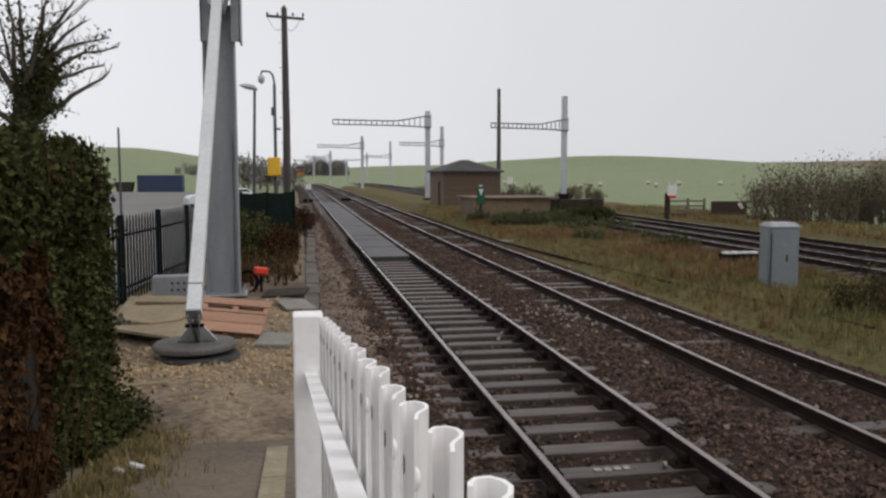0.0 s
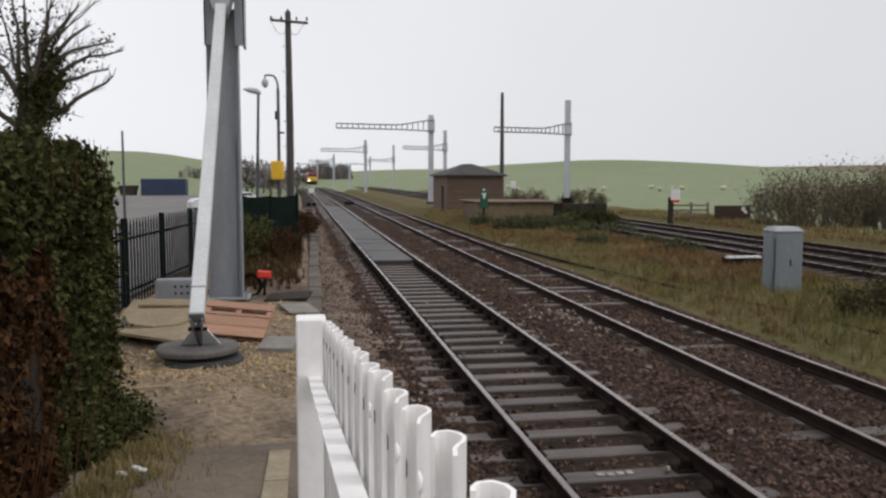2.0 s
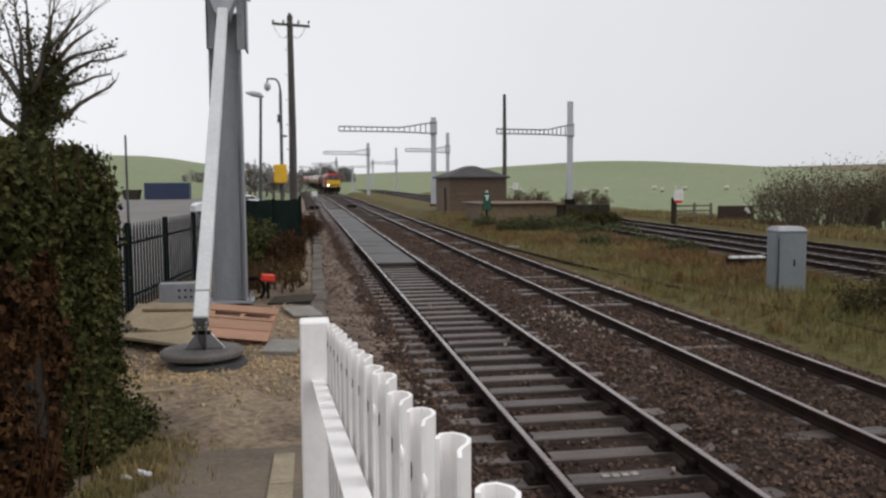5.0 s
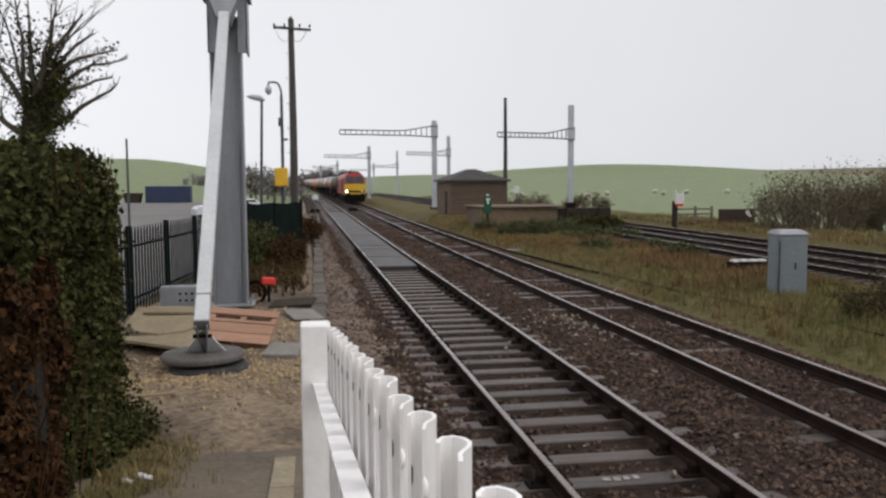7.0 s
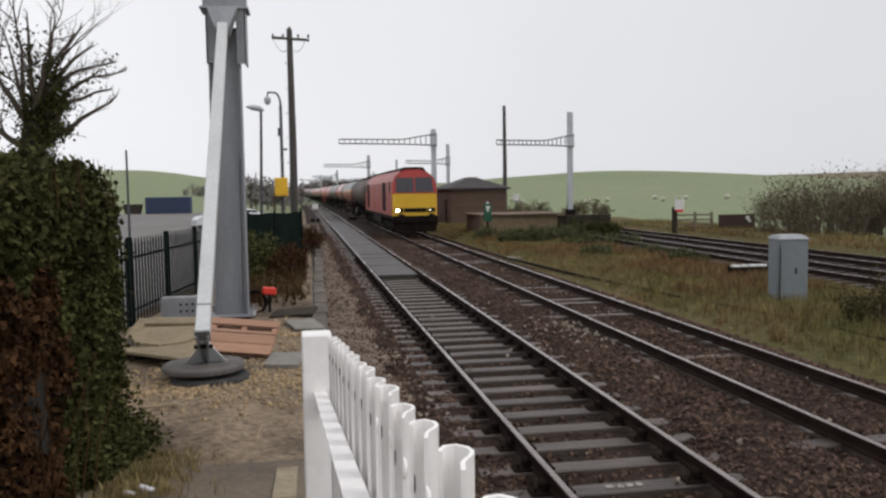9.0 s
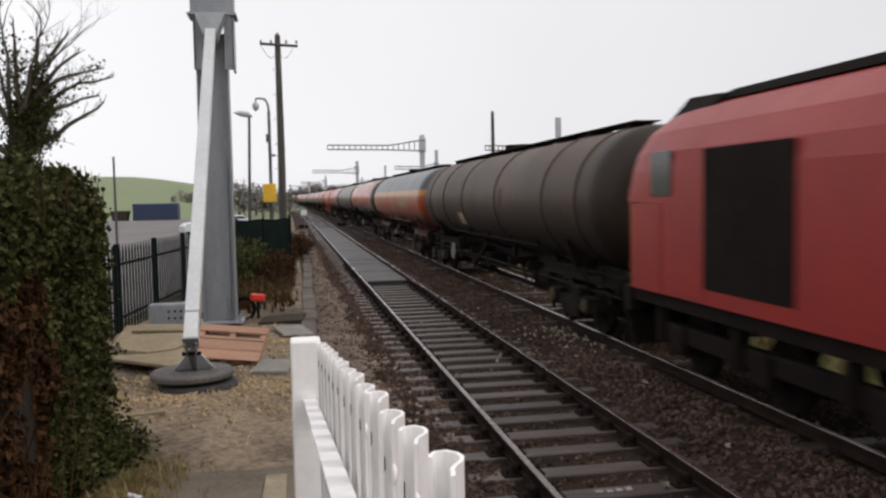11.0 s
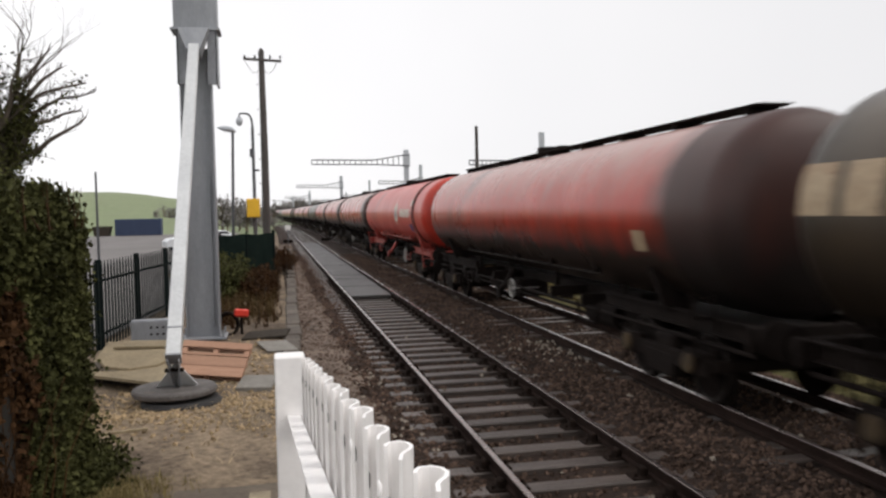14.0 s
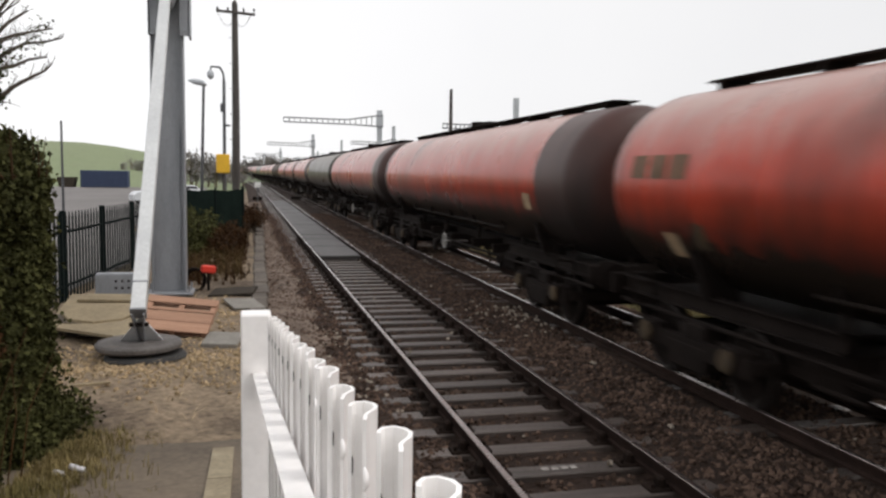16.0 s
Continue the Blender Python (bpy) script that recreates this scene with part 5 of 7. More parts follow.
def ivy_tree():
    t = thing("bare_tree", "bare winter tree with an ivy-clad trunk behind the hedge", "tree")
    g = random.Random(21)
    s, ends = Shape(), []
    base = Vector((-6.0, 20.0, -0.3))
    fork = [base, base + Vector((0.05, 0, 1.6)), base + Vector((0.0, 0, 3.4)), base + Vector((0.1, 0, 4.6))]
    trunk = Shape().tube(fork, [0.38, 0.30, 0.27, 0.22], 12)
    part("trunk", trunk, BARK, t)
    for h, way, ln in ((4.5, (0.25, 0.1, 1.0), 1.55), (4.3, (-0.35, 0.0, 1.0), 1.6), (3.9, (-0.9, -0.2, 0.8), 1.2), (4.4, (0.2, -0.4, 1.1), 1.2), (4.5, (-0.6, -0.3, 1.1), 1.5)):
        branching(s, base + Vector((0, 0, h)), Vector(way), ln, 0.085, 4, g, ends, 0.5, Vector((0, 0, 0.10)), (1, 3))
    # long limbs that sweep out over the car park, each with its twigs
    sweeps = (((-5.74, 3.75), (-5.44, 4.0), (-5.13, 4.11), (-4.83, 4.35), (-4.46, 4.56), (-4.15, 4.72), (-3.99, 4.87)),
              ((-5.71, 4.06), (-5.47, 4.56), (-5.16, 4.97), (-4.91, 5.14), (-4.61, 5.31), (-4.19, 5.37), (-3.83, 5.48)),
              ((-5.74, 4.31), (-5.52, 4.94), (-5.2, 5.38), (-4.89, 5.67), (-4.59, 5.86), (-4.41, 5.94)),
              ((-5.83, 4.56), (-5.65, 5.31), (-5.37, 5.68), (-5.06, 6.06), (-4.75, 6.44)),
              ((-5.67, 3.87), (-5.24, 4.57), (-5.09, 4.7), (-4.75, 4.77), (-4.44, 4.9), (-4.02, 4.97)),
              ((-5.67, 4.44), (-5.43, 5.04), (-5.27, 5.25), (-4.96, 5.45), (-4.48, 5.59), (-4.05, 5.7)),
              ((-5.89, 4.43), (-5.91, 5.3), (-5.9, 6.04), (-5.9, 6.65)))
    ivied = []
    for k, line in enumerate(sweeps):
        dy = (0.0, 0.35, -0.3, 0.2, -0.45, 0.5, 0.1)[k]
        pts = [Vector((x - 0.02 * i, base.y + dy * i / len(line), z)) for i, (x, z) in enumerate(line)]
        s.tube(pts, [0.072 * (1 - 0.85 * i / (len(pts) - 1)) + 0.006 for i in range(len(pts))], 6, False)
        ivied += pts[:3]
        for i in range(1, len(pts)):
            for _ in range(3):
                a = (pts[i] - pts[i - 1]).normalized() + Vector((g.gauss(0, 0.35), g.gauss(0, 0.5), g.gauss(0.15, 0.35)))
                branching(s, pts[i] + (pts[i - 1] - pts[i]) * g.random(), a, g.uniform(0.25, 0.45) * (1 - 0.7 * i / len(pts)), 0.014, 1, g, ends, 0.5, Vector((0, 0, 0.08)), (1, 2))
    tagged(part("branchwork", s, TWIG, t, "bare branching limbs", tidy=False), kind="stuff")
    spots = []
    for _ in range(6500):
        h = g.uniform(0.2, 5.2)
        a, r = g.uniform(0, 6.283), abs(g.gauss(0.36, 0.10)) * (1.0 if h < 4.2 else 0.6)
        spots.append((base.x + r * math.cos(a) + 0.03 * h, base.y + r * math.sin(a), base.z + h))
    for way in ((0.3, 1.0), (-0.45, 1.0), (0.8, 0.75), (-0.1, 1.1)):
        for _ in range(330):
            u = g.random() ** 1.3
            spots.append((base.x + way[0] * 2.2 * u + g.gauss(0, 0.16), base.y + g.gauss(0, 0.16), base.z + 4.2 + way[1] * 2.4 * u + g.gauss(0, 0.14)))
    for a, b in zip(ivied, ivied[1:]):
        if (b - a).length < 1.2:
            for _ in range(170):
                p = a + (b - a) * g.random()
                spots.append((p.x + g.gauss(0, 0.09), p.y + g.gauss(0, 0.12), p.z + g.gauss(0, 0.09)))
    leaves("ivy", IVY, spots, 0.05, 0.095, t, "dark ivy on the trunk")
    return t


ivy_tree()


def hedge():
    h = thing("ivy_hedge", "tall dark hedge of ivy and brown dead growth beside the ramp", "hedge")
    g = random.Random(5)
    # added solid core, painted dark as shade, blocks light through the leaves
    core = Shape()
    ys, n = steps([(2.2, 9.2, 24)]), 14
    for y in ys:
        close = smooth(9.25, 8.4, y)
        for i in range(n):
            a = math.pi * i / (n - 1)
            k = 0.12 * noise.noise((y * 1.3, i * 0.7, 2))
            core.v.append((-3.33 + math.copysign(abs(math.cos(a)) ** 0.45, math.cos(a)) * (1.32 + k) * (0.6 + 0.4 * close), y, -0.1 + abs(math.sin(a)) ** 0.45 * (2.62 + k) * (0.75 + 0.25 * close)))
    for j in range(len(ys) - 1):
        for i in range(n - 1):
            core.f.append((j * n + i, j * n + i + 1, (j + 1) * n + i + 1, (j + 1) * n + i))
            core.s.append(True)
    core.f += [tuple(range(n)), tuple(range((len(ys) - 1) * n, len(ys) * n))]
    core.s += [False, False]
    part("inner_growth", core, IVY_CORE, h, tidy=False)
    green, brown = [], []
    for _ in range(95000):
        y = g.uniform(1.9, 9.5)
        z = g.uniform(-0.1, 2.95)
        lump = 0.20 * noise.noise((y * 1.1, z * 1.3, 0.0)) + 0.12 * noise.noise((y * 3.1, z * 3.3, 5.0))
        face = -1.93 + lump - 0.35 * smooth(2.35, 2.95, z) - 0.10 * smooth(9.0, 9.5, y) + 0.06 * smooth(0.5, 0.0, z) * smooth(6.0, 8.5, y)
        pick = g.random()
        if pick < 0.62:
            p = (face - abs(g.gauss(0, 0.10)), y, z)
        elif pick < 0.82:
            p = (g.uniform(-4.4, face), y, 2.62 + 0.22 * noise.noise((y * 1.4, 9.0, 1.0)) + g.gauss(0, 0.10))
        else:
            p = (g.uniform(-4.4, face), (9.25 if g.random() < 0.7 else 2.15) + 0.15 * noise.noise((z * 2, 3, 4)) + g.gauss(0, 0.08), z)
        dead = p[1] < 6.9 + 0.5 * noise.noise((z * 2.0, 1.0, 8.0)) and p[2] < 2.02 + 0.25 * noise.noise((y * 2.0, 4.0, 8.0))
        if p[2] < ramp_z(p[1]) - 0.02:
            continue
        if dead and g.random() < 0.80:
            brown.append(p)
        elif not dead:
            green.append(p)
    leaves("ivy_leaves", IVY, green, 0.035, 0.08, h, "dark green ivy leaves")
    leaves("dead_growth", DEAD, brown, 0.035, 0.085, h, "brown dead leaves and stems", droop=1.2)
    s = Shape()
    for _ in range(36):
        y = g.uniform(3.0, 6.9)
        x = -1.72 + g.gauss(0, 0.08)
        z0 = ramp_z(y)
        s.tube([(x - 0.1, y, z0), (x, y + g.gauss(0, 0.1), z0 + g.uniform(0.4, 0.7)), (x + g.gauss(0, 0.1), y + g.gauss(0, 0.2), z0 + g.uniform(0.8, 1.4))], [0.007, 0.005, 0.003], 4, False)
    for _ in range(60):
        y, x = g.uniform(5, 9.3), g.uniform(-3.6, -1.75)
        z0 = 2.5
        s.tube([(x, y, z0), (x + g.gauss(0, 0.08), y + g.gauss(0, 0.08), z0 + g.uniform(0.2, 0.5))], [0.010, 0.003], 3, False)
    tagged(part("stem_growth", s, DEAD, h, tidy=False), kind="stuff")
    # sprays of leaves against the sky on top
    spots = []
    for _ in range(40):
        x, y = g.uniform(-3.8, -1.8), g.uniform(5, 9.3)
        for _ in range(26):
            spots.append((x + g.gauss(0, 0.10), y + g.gauss(0, 0.10), 2.72 + abs(g.gauss(0, 0.13))))
    leaves("top_sprays", IVY, spots, 0.04, 0.085, h)
    return h


hedge()
g = random.Random(77)
bramble = []
for _ in range(2600):
    y = g.uniform(7.4, 9.5)
    x = -1.92 + abs(g.gauss(0, 0.15)) * (0.4 + 0.6 * smooth(7.4, 9.0, y))
    bramble.append((x, y, max(ramp_z(y), -0.12) + abs(g.gauss(0, 0.16)) * smooth(-1.2, -1.85, x) + 0.02))
single_spray = leaves("bramble", IVY, bramble, 0.035, 0.08, None, "low dark bramble sprawling onto the ramp")
tagged(single_spray, "", "bramble")
spots = [(x, y, max(ramp_z(y), -0.12)) for x, y in [(-1.75 + abs(g.gauss(0, 0.32)), g.uniform(5.4, 8.8)) for _ in range(900)]]
blades("ramp_grass", BLADE, spots, 0.03, 0.12, 0.004, "short mossy grass along the edge of the ramp")
LITTER = mat("white_litter", (0.65, 0.64, 0.66), (0.5, 0.5, 0.55), 0.5, bump=0)
for (x, y, r) in ((-1.36, 7.15, 20), (-1.47, 7.0, 70)):
    single("litter", Shape().box((x, y, ramp_z(y) + 0.04), (0.14, 0.05, 0.04), 0.012, pose(0, 0, 0, 20, 25, r).to_3x3()), LITTER, "scrap of white litter in the grass", "litter", "litter on the ramp")

spots = [(x, y, yard_z(x, y)) for x, y in [(g.uniform(-2.9, 0.1), g.gauss(11.6, 1.0)) for _ in range(110)]]
STRAW = island(mat("pale_straw", (0.46, 0.35, 0.22), (0.34, 0.26, 0.16), 0.9, scale=3, fine=20, bump=0), 0.6)
blades("loose_straw", STRAW, spots, 0.05, 0.16, 0.005, "loose straw trodden into the sandy earth", lean=2.2, per=4)

# rough grass between the lines, thicker away from the ballast
spots = []
for _ in range(19000):
    y = 4 + 56 * g.random() ** 1.3
    x = g.uniform(8.7, 14.6)
    if g.random() < 0.55 + 0.45 * smooth(8.7, 10.4, x):
        spots.append((x, y, verge_z(x, y) - 0.02))
blades("rough_grass", BLADE, spots, 0.08, 0.34, 0.006, "tussocks of dry brown and green grass between the lines", per=7)
spots = [(x, y, yard_z(x, y)) for x, y in [(0.1 - 1.9 * g.random() ** 0.9, g.uniform(20, 35)) for _ in range(420)]]
blades("dead_grass", DEAD, spots, 0.08, 0.42, 0.010, "tall brown dead growth in front of the netting", per=7)
spots = [(x, y, -0.1) for x, y in [(g.uniform(22.6, 28), g.uniform(18, 60)) for _ in range(2600)]]
BRACKEN = island(mat("rusty_bracken", (0.245, 0.140, 0.068), (0.155, 0.092, 0.048), 0.9, specular=0.1, scale=0.5, fine=4, vary=0.3, bump=0), 0.8, (0.4, 0.4, 0.38))
rust = []
while len(rust) < 2600:
    x, y = g.uniform(9.6, 14.6), g.uniform(19, 44)
    if noise.noise((x * 0.35, y * 0.22, 12.0)) > -0.02:
        rust.append((x, y, verge_z(x, y) - 0.02))
blades("bracken", BRACKEN, rust, 0.12, 0.42, 0.009, "patches of rusty dead bracken in the grass", per=6)
blades("far_grass", BLADE, spots, 0.1, 0.4, 0.012, "strip of pale grass beyond the main lines", per=6)


def shrub(name, label, x, y, z, rx, ry, h, stems, material, leaf, leaf_size, seed, twig=TWIG, level=2):
    t = thing(name, label, "shrub", "shrubs by the line")
    q = random.Random(seed)
    s, ends = Shape(), []
    for _ in range(stems):
        a, r = q.uniform(0, 6.283), math.sqrt(q.random())
        bx, by = x + rx * r * math.cos(a) * 0.85, y + ry * r * math.sin(a) * 0.85
        top = h * (1 - 0.45 * r * r) * q.uniform(0.75, 1.1)
        branching(s, Vector((bx, by, z)), Vector((math.cos(a) * r * 0.5, math.sin(a) * r * 0.5, 1)), top * 0.5, 0.02 + 0.006 * h, level, q, ends, 0.55, Vector((0, 0, 0.10)), (1, 3))
    tagged(part("branchwork", s, twig, t, tidy=False), kind="stuff")
    spots = []
    while len(spots) < leaf:
        (p, _) = ends[q.randrange(len(ends))]
        k = 0.06 + 0.022 * h
        w = (p.x + q.gauss(0, k), p.y + q.gauss(0, k), max(z, p.z + q.gauss(0, k)))
        spots.append(w)
    leaves("foliage", material, spots, *leaf_size, t)
    return t


SCRUB_TWIG = mat("pale_scrub_twigs", (0.190, 0.155, 0.115), (0.140, 0.115, 0.085), 0.95, specular=0.1, scale=2, fine=20)
SCRUB_TAN = island(mat("dry_tan_scrub", (0.190, 0.150, 0.095), (0.125, 0.105, 0.060), 0.95, specular=0.1, scale=0.5, fine=4, vary=0.3, bump=0), 0.8, (0.4, 0.4, 0.38))
shrub("bare_scrub", "large brown-grey scrub thicket beyond the main lines", 28.0, 41.0, -0.2, 3.6, 3.0, 3.3, 170, SCRUB_TAN, 9000, (0.05, 0.12), 1, SCRUB_TWIG, 3)
shrub("bare_scrub", "large brown-grey scrub thicket beyond the main lines", 33.0, 40.0, -0.2, 4.2, 4.0, 3.5, 190, SCRUB_TAN, 12000, (0.05, 0.12), 2, SCRUB_TWIG, 3)
shrub("bare_scrub", "dense dark brown scrub beyond the main lines", 38.5, 42.0, -0.2, 4.0, 4.0, 3.6, 170, SCRUB, 12000, (0.05, 0.13), 3, SCRUB_TWIG, 3)
shrub("dark_shrub", "dark green shrub beside the grey cabinet", 11.45, 14.3, -0.25, 0.85, 0.9, 0.95, 40, SCRUB, 5200, (0.035, 0.08), 4)
shrub("dark_shrub", "dark bramble and ivy in front of the netting", -1.75, 29.5, -0.15, 0.75, 4.0, 1.45, 46, IVY, 7000, (0.05, 0.11), 61)
shrub("dark_shrub", "brown dead bramble in front of the netting", -0.65, 29.0, -0.15, 0.55, 3.6, 0.85, 44, DEAD, 5200, (0.04, 0.10), 62)
shrub("dark_shrub", "brown dead bramble beside the kerb", 0.25, 38.0, -0.15, 0.35, 2.6, 1.1, 26, DEAD, 3200, (0.04, 0.10), 63)
shrub("dark_shrub", "low dark bramble at the end of the old platform", 15.9, 46.3, -0.2, 1.3, 0.7, 0.95, 40, IVY, 4200, (0.06, 0.13), 5)
shrub("dark_shrub", "low dark bramble at the end of the old platform", 17.6, 47.0, -0.2, 1.3, 0.7, 0.80, 40, IVY, 4200, (0.06, 0.13), 6)
GREEN_BUSH = island(mat("dull_green_bush", (0.112, 0.120, 0.056), (0.082, 0.088, 0.042), 0.9, specular=0.1, scale=0.6, fine=5, vary=0.3, bump=0), 0.8, (0.4, 0.4, 0.38))
for k, (x, y, w, hh) in enumerate(((12.8, 43.5, 1.2, 0.75), (14.6, 42.5, 1.3, 0.7), (16.0, 42.0, 1.2, 0.7), (11.2, 43.5, 0.9, 0.7), (13.0, 38.0, 1.1, 0.6), (10.6, 41.0, 0.6, 0.7), (11.9, 40.5, 0.9, 0.9), (13.6, 41.5, 1.1, 0.85), (15.4, 39.0, 1.3, 0.9), (14.4, 33.0, 1.0, 0.6), (11.6, 31.5, 0.8, 0.55), (13.6, 28.0, 0.9, 0.5), (9.9, 44.0, 0.5, 0.8))):
    shrub("low_bush", "low green bush in the rough grass", x, y, verge_z(x, y) - 0.05, w, w * 0.8, hh, 18, GREEN_BUSH, 2200, (0.04, 0.10), 20 + k)
shrub("field_bush", "brown bush at the edge of the field", 27.0, 76.0, -0.3, 2.6, 1.6, 1.7, 40, SCRUB_TAN, 4000, (0.06, 0.14), 40, SCRUB_TWIG)
shrub("field_bush", "brown bush at the edge of the field", 19.0, 68.0, -0.3, 1.8, 1.6, 2.0, 40, SCRUB_TAN, 4000, (0.06, 0.14), 41, SCRUB_TWIG)
shrub("trackside_scrub", "brown scrub beside the netting fence", 0.25, 41.0, -0.2, 0.5, 2.6, 1.2, 24, DEAD, 1800, (0.05, 0.12), 42)
# dead weed stalks by the cabinet
for k, (x, y) in enumerate(((10.55, 17.0), (10.9, 18.6), (12.3, 17.2), (9.9, 18.0), (12.6, 16.0))):
    q = random.Random(90 + k)
    single("weed_stalk", Shape().tube([(x, y, -0.3), (x + q.gauss(0, 0.03), y, 0.2), (x + q.gauss(0, 0.08), y, q.uniform(0.4, 0.7))], [0.010, 0.008, 0.004], 4), TWIG, "dry brown weed stalk in the grass", "weed", "weed stalks")


def far_trees(name, label, spots, low, high, seed, density=260):
    """A distant belt of bare trees and hedge: stems and clumps of twigs."""
    q = random.Random(seed)
    s, tips = Shape(), []
    for x, y in spots:
        h = q.uniform(low, high)
        s.tube([(x, y, -0.5), (x + q.gauss(0, 0.3), y, h * 0.6)], [0.22, 0.08], 4, False)
        for _ in range(density // 6):
            a, u = q.uniform(0, 6.283), q.random()
            r = h * 0.36 * math.sqrt(q.random()) * (1.15 - 0.6 * u)
            p = Vector((x + r * math.cos(a), y + r * math.sin(a), h * (0.15 + 0.8 * u)))
            s.tube([(x, y, h * (0.1 + 0.4 * u)), p], [0.06, 0.015], 3, False)
            for _ in range(6):
                tips.append((p.x + q.gauss(0, h * 0.06), p.y + q.gauss(0, h * 0.06), p.z + q.gauss(0, h * 0.05)))
    t = thing(name, label, "trees", kind="stuff")
    part("branchwork", s, SCRUB_TWIG, t, tidy=False)
    leaves("twig_clumps", TWIG_CLUMP, tips, 0.25, 0.6, t)
    return t


# bare twigs with distance haze mixed into their base colour
TWIG_CLUMP = island(mat("hazed_twig_clumps", (0.26, 0.245, 0.235), (0.22, 0.205, 0.195), 0.95, specular=0.1, scale=0.3, fine=2, vary=0.2, bump=0), 0.7)
far_trees("distant_trees", "grey-brown belt of trees where the line bends away", [(q0 + g.gauss(0, 0.6), 330 + g.gauss(0, 6)) for q0 in [1.5 + 0.55 * i for i in range(34)]], 5.0, 8.8, 1, 600)
far_trees("distant_trees", "grey-brown trees behind the car park", [(-9.2 + 0.8 * i + g.gauss(0, 0.3), 150 + g.gauss(0, 4)) for i in range(12)], 3.0, 6.0, 2)
far_trees("distant_trees", "grey-brown trees on the far side of the bend", [(-40 + 2.2 * i + g.gauss(0, 0.5), 300 + g.gauss(0, 6)) for i in range(14)], 4.0, 7.5, 3)



spots = [(x, y, yard_z(x, y)) for x, y in [(g.uniform(-2.2, -0.05), g.uniform(21, 36.3)) for _ in range(800)]]
blades("rank_grass", RANK := island(mat("rank_brown_grass", (0.125, 0.080, 0.036), (0.080, 0.062, 0.026), 0.95, specular=0.1, scale=0.5, fine=4, vary=0.35, bump=0), 0.9, (0.35, 0.33, 0.3)), spots, 0.10, 0.45, 0.008, "rank yellow-brown grass before the netting", per=6)


# ---- sheep ----
WOOL = mat("sheep_wool", (0.62, 0.58, 0.50), (0.50, 0.46, 0.40), 0.95, scale=5, fine=30, vary=0.2, bump=0.6)


def sheep(x, y, turn):
    t = thing("sheep", "cream-white sheep grazing in the green field", "sheep", "sheep in the field", at=pose(x, y, land(x, y), 0, 0, turn))
    part("body", Shape().tube([(-0.55, 0, 0.62), (-0.45, 0, 0.64), (0, 0, 0.66), (0.45, 0, 0.64), (0.55, 0, 0.62)], [0.12, 0.29, 0.33, 0.28, 0.14], 12), WOOL, t)
    part("head", Shape().tube([(0.50, 0, 0.70), (0.70, 0, 0.55), (0.84, 0, 0.42)], [0.13, 0.12, 0.07], 8), WOOL, t)
    for a in (-0.32, 0.32):
        for b in (-0.14, 0.14):
            part("leg", Shape().tube([(a, b, 0.5), (a, b, 0.0)], [0.06, 0.04], 6), BLACK, t)
    return t


flock = sheep(63.0, 165.0, 30)
for x, y, a in ((38.0, 105, 160), (52.0, 112, 80), (60.5, 122, 10), (58.0, 128, 200), (66.5, 120, 140), (70.0, 126, 60), (72.0, 118, 250), (34.0, 130, 330), (79.0, 124, 30), (30.5, 112, 100), (86.0, 115, 190), (24.5, 140, 20)):
    x, y = x * 1.4, y * 1.42
    copy_thing(flock, pose(x, y, land(x, y), 0, 0, a))


# ---- the train ----
WAGON, SPEED, FRONT_AT_0 = 19.52, 27.5, 293.75


